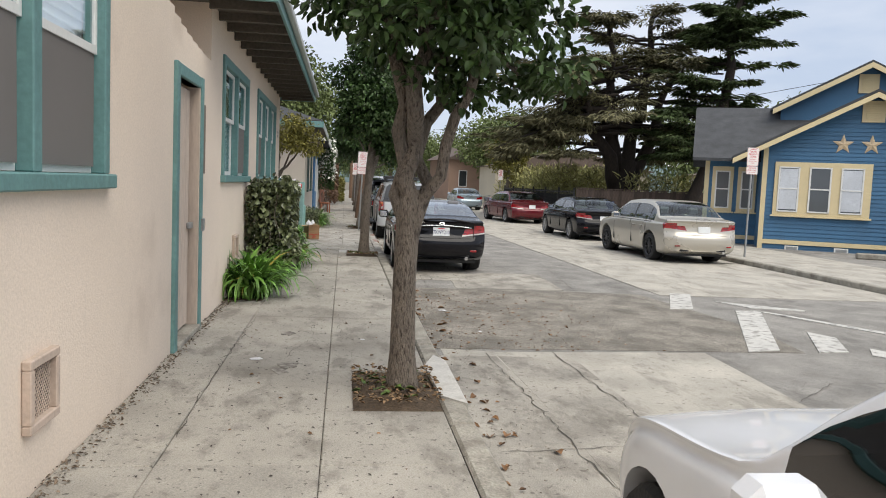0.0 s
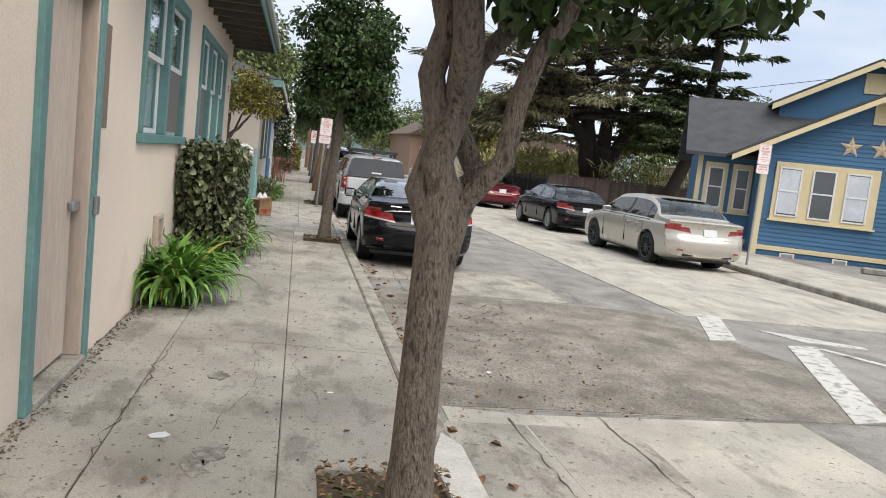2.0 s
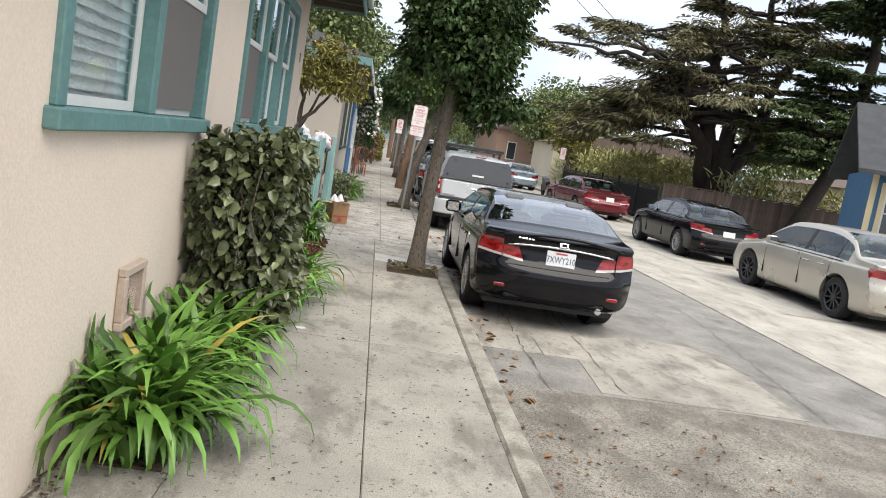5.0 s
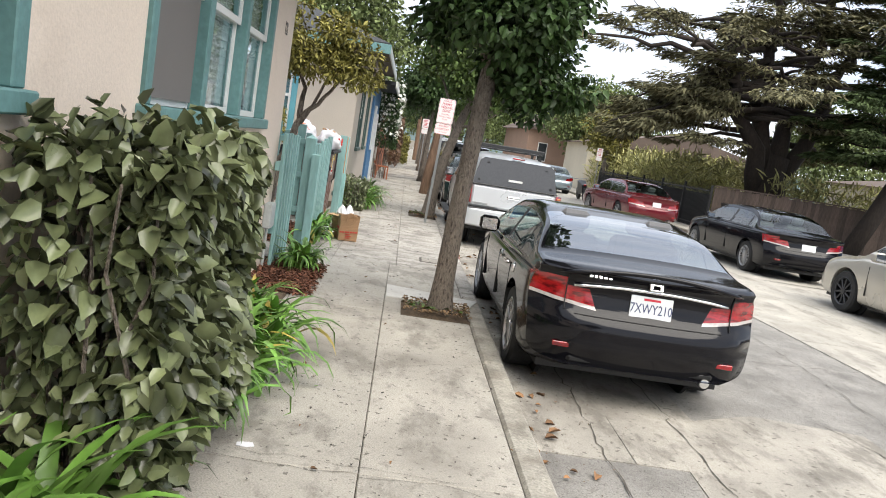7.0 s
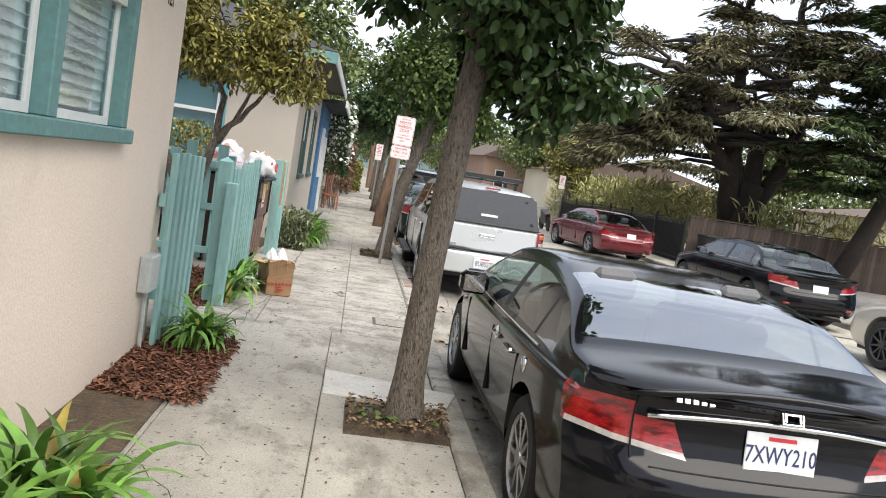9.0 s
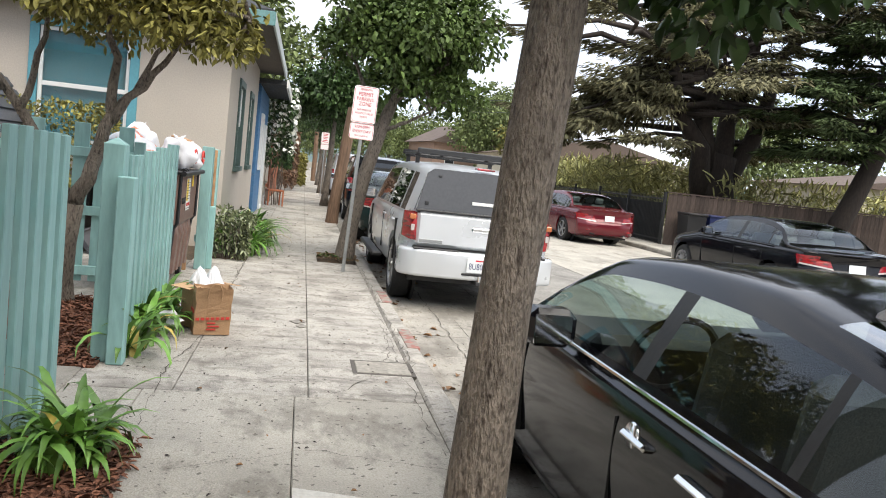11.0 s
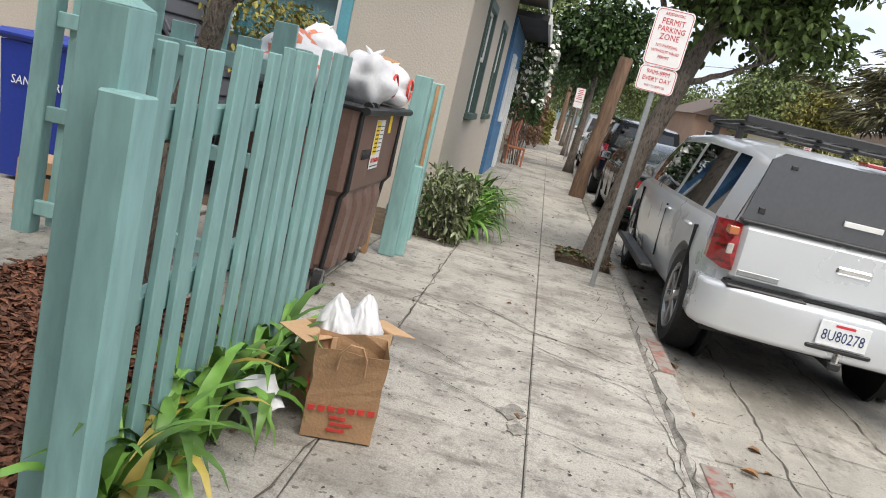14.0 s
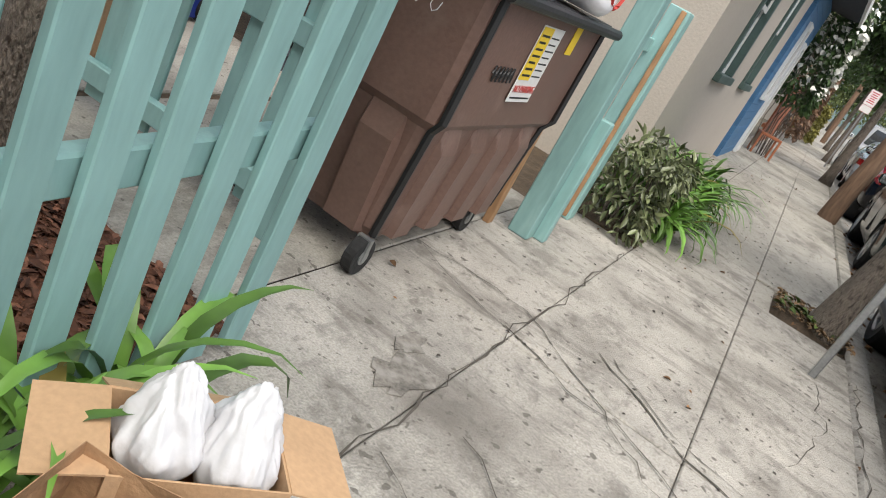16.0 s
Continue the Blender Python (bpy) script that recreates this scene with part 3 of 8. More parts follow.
def wall_vent(y0, y1, z0, z1):
    v_ = thing("wall_vent", "pink-painted crawl-space vent with a diagonal mesh, set in the stucco wall", "vent", group="crawl-space vents")
    M_FR = mat("pink_vent_frame", (0.50, 0.40, 0.33), 0.8, var=0.1, scale=6, bump=0.1)
    t = 0.045
    for q in ((y0, y1, z0, z0 + t), (y0, y1, z1 - t, z1), (y0, y0 + t, z0 + t, z1 - t), (y1 - t, y1, z0 + t, z1 - t)):
        part("frame", box(W + 0.001, W + 0.045, *q, 0.006), M_FR, v_)
    part("backing", box(W + 0.002, W + 0.006, y0 + t, y1 - t, z0 + t, z1 - t), M_DARK, v_)
    b = bmesh.new()
    n = 9
    for s in (1, -1):
        for k in range(-n, n * 2):
            u = k / n * 1.0
            p = []
            for e in (0, 1):
                p.append((u + e * 0.9, e))
            (u0, w0), (u1, w1) = p
            # clip to the frame
            ts = [tt for tt in (0, 1, (0 - u0) / (u1 - u0), (1 - u0) / (u1 - u0)) if 0 <= tt <= 1 and -1e-6 <= u0 + tt * (u1 - u0) <= 1 + 1e-6]
            if len(ts) < 2:
                continue
            ta, tb = min(ts), max(ts)
            if tb - ta < 0.02:
                continue
            pa = (u0 + ta * (u1 - u0), ta)
            pb = (u0 + tb * (u1 - u0), tb)
            f = (lambda q: q[0]) if s > 0 else (lambda q: 1 - q[0])
            A = (W + 0.012, y0 + t + f(pa) * (y1 - y0 - 2 * t), z0 + t + pa[1] * (z1 - z0 - 2 * t))
            B = (W + 0.012, y0 + t + f(pb) * (y1 - y0 - 2 * t), z0 + t + pb[1] * (z1 - z0 - 2 * t))
            tube([A, B], [0.0035, 0.0035], 4, b, cap=False)
    part("mesh", b, M_FR, v_)


wall_vent(3.62, 3.98, 0.30, 0.64)
wall_vent(10.16, 10.50, 0.42, 0.74)
mb = thing("meter_box", "small grey metal box fixed to the stucco corner", "box")
part("body", box(W, W + 0.08, 16.56, 16.8, 0.43, 0.68, 0.01), M_GUTTER, mb)
part("conduit", tube([(W + 0.03, 16.7, 0.43), (W + 0.03, 16.7, 0.0)], [0.015, 0.015], 8), M_GUTTER, mb)

# ---- vehicles ----
def paint(name, col, metal=0.0, rough=0.22):
    return mat(name, col, rough, metal, var=0.03, scale=1.5, fine=300, bump=0.0, coat=0.6 if sum(col) > 0.1 else 0.22, spec=0.35 if sum(col) > 0.1 else 0.22)


M_LIGHT_RED = mat("red_tail_lens", (0.30, 0.008, 0.012), 0.12, var=0.3, scale=9, fine=40, bump=0.02, coat=1.0, dark=(0.10, 0.004, 0.006), cut=(0.5, 0.62), cscale=11, stretch=(1, 1, 3.5))
M_LIGHT_CLEAR = mat("clear_lens", (0.46, 0.42, 0.40), 0.1, var=0.1, scale=20, bump=0.02, coat=1.0)
M_LIGHT_AMBER = mat("amber_lens", (0.42, 0.12, 0.03), 0.12, var=0.1, scale=14, bump=0.02, coat=1.0)
M_RIM = mat("alloy_rim", (0.42, 0.42, 0.43), 0.3, 0.9, var=0.06, bump=0.01)
M_RIM_DARK = mat("gunmetal_rim", (0.07, 0.072, 0.078), 0.35, 0.8, var=0.06, bump=0.01)
M_SEAT = mat("grey_seat_cloth", (0.14, 0.14, 0.145), 0.9, var=0.15, scale=5, fine=120, bump=0.1)
M_PLATE = mat("plate_white", (0.70, 0.72, 0.73), 0.4, var=0.04, bump=0)
M_PLATE_INK = mat("plate_ink", (0.03, 0.04, 0.12), 0.5, bump=0)


def loft(rows, close=True):
    """A closed skin over cross-sections of equal point count."""
    b = bmesh.new()
    R = [[b.verts.new(p) for p in row] for row in rows]
    n = len(rows[0])
    for r0, r1 in zip(R, R[1:]):
        for k in range(n):
            b.faces.new((r0[k], r0[(k + 1) % n], r1[(k + 1) % n], r1[k]))
    if close:
        b.faces.new(R[0][::-1])
        b.faces.new(R[-1])
    bmesh.ops.recalc_face_normals(b, faces=b.faces)
    return b


def baked(bm, levels, cutters):
    """The mesh of bm after subdivision, with wheel wells cut out."""
    ob = link("blank", bm, M_BLACK, True)
    sm = ob.modifiers.new("s", "SUBSURF")
    sm.levels = sm.render_levels = levels
    cut = None
    if cutters:
        cb = bmesh.new()
        for (x0, x1, y, z, r) in cutters:
            tube([(x0, y, z), (x1, y, z)], [r, r], 28, cb)
        cut = link("blank_cutter", cb, M_BLACK)
        bo = ob.modifiers.new("b", "BOOLEAN")
        bo.object, bo.operation, bo.solver = cut, "DIFFERENCE", "EXACT"
    dg = bpy.context.evaluated_depsgraph_get()
    me = bpy.data.meshes.new_from_object(ob.evaluated_get(dg))
    me.name = "body"
    bpy.data.objects.remove(ob)
    if cut:
        bpy.data.objects.remove(cut)
    return me


def wheel_meshes(r, width, spokes, rim_mat):
    """Tyre, rim and hub of a wheel that lies along x, its outer face towards -x."""
    b = bmesh.new()
    prof = [(-0.5, 0.70), (-0.5, 0.93), (-0.36, 1.0), (0.36, 1.0), (0.5, 0.93), (0.5, 0.70)]
    n = 32
    rings = [[b.verts.new((px * width, pr * r * math.cos(2 * math.pi * k / n), pr * r * math.sin(2 * math.pi * k / n))) for k in range(n)] for px, pr in prof]
    for a, c in zip(rings, rings[1:] + rings[:1]):
        for k in range(n):
            b.faces.new((a[k], a[(k + 1) % n], c[(k + 1) % n], c[k]))
    tyre = bpy.data.meshes.new("tyre")
    bmesh.ops.recalc_face_normals(b, faces=b.faces)
    b.to_mesh(tyre)
    b.free()
    tyre.materials.append(M_TYRE)
    b = bmesh.new()
    prof = [(-0.47, 0.71), (-0.50, 0.66), (-0.44, 0.62), (-0.1, 0.60), (-0.1, 0.0)]
    rings = [[b.verts.new((px * width, max(pr, 0.001) * r * math.cos(2 * math.pi * k / n), max(pr, 0.001) * r * math.sin(2 * math.pi * k / n))) for k in range(n)] for px, pr in prof[:4]]
    for a, c in zip(rings, rings[1:]):
        for k in range(n):
            b.faces.new((a[k], c[k], c[(k + 1) % n], a[(k + 1) % n]))
    for s in range(spokes):
        t = 2 * math.pi * s / spokes
        box(-0.46 * width, -0.34 * width, -0.045 * r * 7 / spokes * 1.3, 0.045 * r * 7 / spokes * 1.3, 0.1 * r, 0.64 * r, 0.004, b, Matrix.Rotation(t, 4, "X"))
    tube([(-0.49 * width, 0, 0), (-0.3 * width, 0, 0)], [0.15 * r, 0.17 * r], 16, b)
    rim = bpy.data.meshes.new("rim")
    b.to_mesh(rim)
    b.free()
    rim.materials.append(rim_mat)
    b = tube([(-0.12 * width, 0, 0), (0.1 * width, 0, 0)], [0.62 * r, 0.62 * r], 24)
    disc = bpy.data.meshes.new("brake_disc")
    b.to_mesh(disc)
    b.free()
    disc.materials.append(M_DARK)
    return tyre, rim, disc


def curve(pts, t):
    """A smooth line through (t, value) points."""
    if t <= pts[0][0]:
        return pts[0][1]
    for (a, u), (c, v) in zip(pts, pts[1:]):
        if t <= c:
            s = (t - a) / (c - a)
            s = s * s * (3 - 2 * s) * 0.5 + s * 0.5
            return u + (v - u) * s
    return pts[-1][1]


def spline(pts, t):
    """A smooth monotone line through (t, value) points."""
    if t <= pts[0][0]:
        return pts[0][1]
    if t >= pts[-1][0]:
        return pts[-1][1]
    d = [(v - u) / (c - a) for (a, u), (c, v) in zip(pts, pts[1:])]
    m = [d[0]] + [0 if x * y <= 0 else 2 * x * y / (x + y) for x, y in zip(d, d[1:])] + [d[-1]]
    for i, ((a, u), (c, v)) in enumerate(zip(pts, pts[1:])):
        if t <= c:
            h = c - a
            s = (t - a) / h
            return u * (1 + 2 * s) * (1 - s) ** 2 + h * m[i] * s * (1 - s) ** 2 + v * s * s * (3 - 2 * s) + h * m[i + 1] * s * s * (s - 1)


def tail_offset(x, z, hw, clear, deck):
    """How far the tail's skin stands ahead of the rearmost point: boot lip, recessed plate panel, bumper."""
    k = deck / 0.98
    prof = [(clear, 0.11), (0.34 * k, 0.035), (0.45 * k, 0.0), (0.565 * k, 0.0), (0.63 * k, 0.03), (0.70 * k, 0.08), (0.82 * k, 0.095), (0.90 * k, 0.075), (0.955 * k, 0.035), (0.99 * k, 0.03)]
    u = min(1.0, abs(x) / hw)
    return spline(prof, z) * (1 - 0.55 * u ** 4) + 0.09 * u * u + 0.20 * u ** 6


def sedan_shell(C, body_mat, L, hw, H, deck, belt, hood, clear, a_base, a_top, c_top, c_base, mid, cutters, tail_z, glass_m, glass_rear, lamps):
    """Body, roof and panes of a saloon as one rounded skin, parted into panels: (v along the section, u along the car)."""
    half = [(0, 0.975 * hw), (0.4, 0.99 * hw), (L * 0.35, hw), (L * 0.62, hw), (L * 0.85, 0.975 * hw), (L * 0.95, 0.93 * hw), (L, 0.86 * hw)]
    low = [(0, clear + 0.10), (0.25, clear + 0.03), (0.6, clear), (L - 0.6, clear), (L - 0.2, clear + 0.02), (L, clear + 0.08)]
    top = [(0, deck - 0.03), (0.10, deck), (c_base - 0.06, deck + 0.03), (c_base + 0.05, deck + 0.06), ((c_base + c_top) / 2, deck + 0.03 + (H - deck) * 0.60), (c_top, H - 0.035), (c_top + 0.25, H - 0.006), (mid, H), (a_top, H - 0.035), ((a_top + a_base) / 2, hood + 0.06 + (H - hood) * 0.50), (a_base - 0.05, hood + 0.065), (a_base + 0.1, hood + 0.03), (L * 0.88, hood - 0.06), (L * 0.96, hood - 0.17), (L, hood - 0.30)]
    marks = [0, 0.02, 0.05, 0.1, 0.16, 0.24, 0.34, 0.46, c_base - 0.06, c_base, c_base + 0.05, c_top - 0.05, c_top, mid - 0.05, mid + 0.05, a_top, a_top + 0.06, a_base - 0.09, a_base, a_base + 0.1, L - 0.2, L - 0.1, L - 0.04, L]
    quarter = c_top - 0.22
    marks += [quarter - 0.02, quarter + 0.02]
    for k in range(44):
        y = L * (k + 0.5) / 44
        if min(abs(y - q) for q in marks) > 0.035:
            marks.append(y)
    ys = sorted(marks)
    SUB, K = 4, 10

    def section(y):
        w, zt, zb = spline(half, y), spline(top, y), spline(low, y)
        zs = min(belt, zt - 0.055)
        t = max(0.0, min(1.0, (zt - zs - 0.055) / (H - belt - 0.055)))
        wr = w * (0.95 - 0.225 * t)
        zr = zt - 0.014 - 0.05 * t
        P = [(0.84 * w, zb), (0.955 * w, zb + 0.06), (0.985 * w, zb + 0.40 * (zs - zb)), (w, zb + 0.68 * (zs - zb)), (0.985 * w, zs - 0.045), (0.95 * w, zs),
             (0.95 * w + (wr - 0.95 * w) * 0.46, zs + (zr - zs) * 0.5), (wr, zr), (wr * 0.86, zt - 0.012), (wr * 0.45, zt - 0.002), (0, zt)]
        out = []
        for i in range(len(P) - 1):
            p0, p1, p2 = P[max(0, i - 1)], P[i], P[i + 1]
            p3 = P[i + 2] if i + 2 < len(P) else (-P[i][0], P[i][1])
            for k in range(SUB):
                s = k / SUB
                out.append(tuple(0.5 * (2 * p1[c] + (p2[c] - p0[c]) * s + (2 * p0[c] - 5 * p1[c] + 4 * p2[c] - p3[c]) * s * s + (3 * p1[c] - p0[c] - 3 * p2[c] + p3[c]) * s ** 3) for c in (0, 1)))
        out.append(P[-1])
        return out

    def bent(x, y, z):
        if y < 0.7:
            y += tail_offset(x, z, hw, clear, deck) * (1 - y / 0.7) ** 2
        if y > L - 0.9:
            y -= (0.30 * min(1, abs(x) / hw) ** 2.5 + 0.10 * max(0, z - 0.45) ** 1.5) * ((y - L + 0.9) / 0.9) ** 2
        return (x, y, z)

    b = bmesh.new()
    secs = [section(y) for y in ys]
    n = len(secs[0])
    R = [[b.verts.new(bent(x, y, z)) for x, z in sec] for y, sec in zip(ys, secs)]
    Lf = [[b.verts.new(bent(-x, y, z)) for x, z in sec[:-1]] + [R[i][-1]] for i, (y, sec) in enumerate(zip(ys, secs))]
    iF, iH = 5 * SUB, 7 * SUB
    WIND, REARW, SIDE = 1, 2, 3
    for i in range(len(ys) - 1):
        ym = (ys[i] + ys[i + 1]) / 2
        for j in range(n - 1):
            m = 0
            if iF + 1 <= j < iH - 1 and secs[i][iH][1] - secs[i][iF][1] > 0.07 and secs[i + 1][iH][1] - secs[i + 1][iF][1] > 0.07 and c_base + 0.22 < ym < a_base - 0.2:
                m = SIDE if (mid + 0.05 < ym or quarter + 0.02 < ym < mid - 0.05 or ym < quarter - 0.02) else (8 if ym > quarter + 0.1 else 9)
            if j >= iH + 2 and c_base + 0.05 < ym < c_top - 0.05:
                m = REARW
            if j >= iH + 2 and a_top + 0.06 < ym < a_base - 0.09:
                m = WIND
            for S, flip in ((R, False), (Lf, True)):
                q = [S[i][j], S[i + 1][j], S[i + 1][j + 1], S[i][j + 1]]
                q = [v for k, v in enumerate(q) if v not in q[:k]]
                f = b.faces.new(q[::-1] if flip else q)
                f.material_index = m
    # floor, tail and nose lattices
    for e, sec in ((0, secs[0]), (-1, secs[-1])):
        y = ys[e]
        rows = []
        for j in range(n - 1):
            x, z = sec[j]
            rows.append([R[e][j]] + [b.verts.new(bent(x * (1 - 2 * k / K), y, z)) for k in range(1, K)] + [Lf[e][j]])
        for r0, r1 in zip(rows, rows[1:]):
            for k in range(K):
                b.faces.new((r0[k], r1[k], r1[k + 1], r0[k + 1]))
        for k in range(K):
            b.faces.new((rows[-1][k], R[e][-1], rows[-1][k + 1]))
        if e == 0:
            first = rows[0]
        else:
            last = rows[0]
    grid = [first] + [[R[i][0]] + [b.verts.new((secs[i][0][0] * (1 - 2 * k / K), ys[i], secs[i][0][1])) for k in range(1, K)] + [Lf[i][0]] for i in range(1, len(ys) - 1)] + [last]
    for r0, r1 in zip(grid, grid[1:]):
        for k in range(K):
            b.faces.new((r0[k], r0[k + 1], r1[k + 1], r1[k]))
    zt0, zt1 = tail_z
    if lamps:
        lean = 0.05 / (0.55 * hw)
        for s in (-1, 1):
            for co, no in (((s * hw, 0, zt0), (s * -lean, 0, 1)), ((s * hw, 0, zt0 + 0.024), (s * -lean, 0, 1)), ((0, 0, zt1 + 0.01), (0, 0, 1)), ((s * hw * 0.42, 0, zt1 - 0.055), (s * -0.04, 0, 1)),
                           ((s * hw * 0.70, 0, 0), (1, 0, 0)), ((s * hw * 0.47, 0, zt0), (s * 1, 0, -0.45)), ((0, 0.40, zt1), (0, 1, -0.5))):
                zone = [f for f in b.faces if f.calc_center_median().y < 0.6 and f.calc_center_median().x * s > 0 and zt0 - 0.15 < f.calc_center_median().z < zt1 + 0.1]
                vs = {v for f in zone for v in f.verts}
                es = {e_ for f in zone for e_ in f.edges}
                bmesh.ops.bisect_plane(b, geom=zone + list(es) + list(vs), plane_co=co, plane_no=Vector(no).normalized(), dist=1e-5)
        for f in b.faces:
            c = f.calc_center_median()
            x = abs(c.x)
            if c.y > 0.40 + (c.z - zt1) * 0.5 or x < hw * 0.42:
                continue
            zl = zt0 + lean * (x - hw)
            hi = zt1 + 0.01 if x > hw * 0.70 else zt1 - 0.055 + 0.04 * (x - hw * 0.42)
            if zl < c.z < hi and (x - hw * 0.47) > 0.45 * (c.z - zt0):
                f.material_index = 4 if c.z > zl + 0.024 or x > hw * 0.93 else 5
    bmesh.ops.recalc_face_normals(b, faces=b.faces)
    me = baked(b, 0, cutters)
    names = {0: ("body", body_mat), 1: ("windscreen", glass_m), 2: ("rear_window", glass_rear), 3: ("side_window", glass_m), 4: ("tail_light", M_LIGHT_RED), 5: ("reverse_lens", M_LIGHT_CLEAR), 8: ("window_pillar", M_BLACK), 9: ("quarter_pillar", M_BLACK)}
    src = bmesh.new()
    src.from_mesh(me)
    made = {}
    for k, (nm, m_) in names.items():
        sides = (0,) if k in (0, 1, 2) else (-1, 1)
        for s in sides:
            d = src.copy()
            bmesh.ops.delete(d, geom=[f for f in d.faces if (f.material_index if f.material_index in names else 0) != k or (s and f.calc_center_median().x * s < 0)], context="FACES")
            if not d.faces:
                d.free()
                continue
            for f in d.faces:
                f.material_index = 0
            o = part(nm, d, m_, made[4, s] if k == 5 and (4, s) in made else C, {4: "red tail-light lens", 5: "clear lens", 8: "black window pillar"}.get(k, ""), True)
            o.data.set_sharp_from_angle(angle=radians(42))
            made[k, s] = o
    src.free()


def car(label, place, body_mat, L=4.6, Wd=1.78, H=1.44, r=0.32, wb=2.68, rear_o=0.95, yaw=0.0, deck=0.98, belt=0.93, hood=0.92, clear=0.2,
        a_base=None, a_top=None, c_top=None, c_base=None, spokes=5, rim=None, glass_m=None, light="wide", plate="", name="car", interior=False, mirror_y=0.62,
        tail_z=(0.72, 0.88), group="", noplate=False, wagon=False, kind_cat="car", rear_flat=0.0, glass_rear=None):
    """A car that looks along +y, its origin on the road under the middle of the rear bumper."""
    C = thing(name, label, kind_cat, pose(place[0], place[1], ROAD_Z + 0.008, 0, 0, yaw), group)
    hw = Wd / 2
    yr, yf = rear_o, rear_o + wb
    a_base = a_base or L * 0.735
    a_top = a_top or L * 0.575
    c_top = c_top or L * 0.30
    c_base = c_base or L * 0.145
    glass_m = glass_m or G_CAR
    glass_rear = glass_rear or glass_m
    mid = (a_top + c_top) / 2
    half = [(0, hw * 0.84), (0.12, hw * 0.93), (0.5, hw * 0.985), (L * 0.35, hw), (L * 0.62, hw), (L * 0.85, hw * 0.97), (L * 0.95, hw * 0.88), (L, hw * 0.70)]
    R = r + 0.055
    cutters = [(s * (hw - 0.26), s * (hw + 0.3), yy_, r, R) for s in (-1, 1) for yy_ in (yr, yf)]
    if not wagon:
        sedan_shell(C, body_mat, L, hw, H, deck, belt, hood, clear, a_base, a_top, c_top, c_base, mid, cutters, tail_z, glass_m, glass_rear, light == "wide")
    else:
        # lower body: stations along y
        top = [(0, deck - 0.035), (0.10, deck - 0.0), (c_base, deck + 0.015), (c_base + 0.2, belt + 0.03), (a_base - 0.1, belt + 0.03), (a_base, hood + 0.03), (L * 0.86, hood - 0.05), (L * 0.95, hood - 0.16), (L, hood - 0.32)]
        if wagon:
            top = [(0, belt + 0.0), (0.08, belt + 0.02)] + top[3:]
        half = [(0, hw * 0.84), (0.12, hw * 0.93), (0.5, hw * 0.985), (L * 0.35, hw), (L * 0.62, hw), (L * 0.85, hw * 0.97), (L * 0.95, hw * 0.88), (L, hw * 0.70)]
        low = [(0, clear + 0.12), (0.25, clear + 0.02), (0.6, clear), (L - 0.6, clear), (L - 0.2, clear + 0.02), (L, clear + 0.1)]
        rows = []
        N = 26
        for i in range(N + 1):
            u = i / N
            y = L * (0.5 - 0.5 * math.cos(math.pi * u)) * 0.35 + L * u * 0.65
            w, zt, zb = curve(half, y), curve(top, y), curve(low, y)
            zs = zt - 0.10
            crown = 0.025
            side = [(0.0, zb), (0.86 * w, zb), (0.955 * w, zb + 0.05), (0.985 * w, zb + 0.16), (1.0 * w, zb + 0.55 * (zs - zb)), (0.995 * w, zs - 0.03), (0.955 * w, zs + 0.055), (0.84 * w, zt), (0.45 * w, zt + crown * 0.8), (0.0, zt + crown)]
            k_ = 0 if wagon else (0.10, 0.06, 0.02)[i] if i < 3 else 0
            lean = lambda q: y + k_ * min(1, max(0, (q - 0.52) / 0.40))
            rows.append([(x, lean(q), q) for x, q in side] + [(-x, lean(q), q) for x, q in side[-2:0:-1]])
        R = r + 0.055
        me = baked(loft(rows), 1, [(s * (hw - 0.26), s * (hw + 0.3), yy_, r, R) for s in (-1, 1) for yy_ in (yr, yf)])
        me.materials.clear()
        me.materials.append(body_mat)
        me.polygons.foreach_set("use_smooth", [True] * len(me.polygons))
        me.set_sharp_from_angle(angle=radians(38))
        body = shared("body", me, C)
    part("underbody", box(-hw * 0.8, hw * 0.8, 0.35, L - 0.35, clear - 0.03, clear + 0.12), M_BLACK, C)
    for s in (-1, 1):
        for yy_ in (yr, yf):
            part("wheel_well", tube([(s * (hw - 0.25), yy_, r), (s * (hw - 0.28), yy_, r)], [R, R], 24), M_DARK, C)
    if wagon:
        # greenhouse: skin over rails, its window faces are panes
        gy = [a_base, a_base - (a_base - a_top) * 0.5, a_top, a_top - 0.12]
        mid = (a_top + c_top) / 2
        gy += [mid + 0.06, mid - 0.06, c_top + 0.10, c_top, (c_top + c_base) / 2, c_base]
        hh = [(c_base, belt + 0.02 if not wagon else H - 0.12), (c_base + (c_top - c_base) * 0.5, belt + (H - belt) * 0.62 if not wagon else H - 0.06), (c_top, H - 0.035), (mid, H), (a_top, H - 0.035), ((a_top + a_base) / 2, belt + (H - belt) * 0.60), (a_base, belt + 0.0)]
        if wagon:
            hh[0], hh[1] = (c_base, H - 0.10), ((c_base + c_top) / 2, H - 0.05)
        b = {k: bmesh.new() for k in ("roof", "windscreen", "rear_window", "side_l", "side_r", "side_l2", "side_r2", "side_l3", "side_r3")}
        grid = []
        for y in gy:
            z = curve(hh, y)
            w0 = curve(half, y) * 0.935
            t = max(0.0, (z - belt) / (H - belt))
            w3 = w0 * (1 - 0.20 * t)
            zb = belt + 0.015
            zr = max(zb + 0.004, z - 0.05 * min(1, t * 2))
            row = [(w0, zb - 0.06), (w0, zb), (w0 + (w3 - w0) * 0.88, zb + (zr - zb) * 0.90), (w3, zr), (w3 - 0.06, max(zb + 0.008, z - 0.012)), (w3 * 0.45, z + 0.012), (0, z + 0.018)]
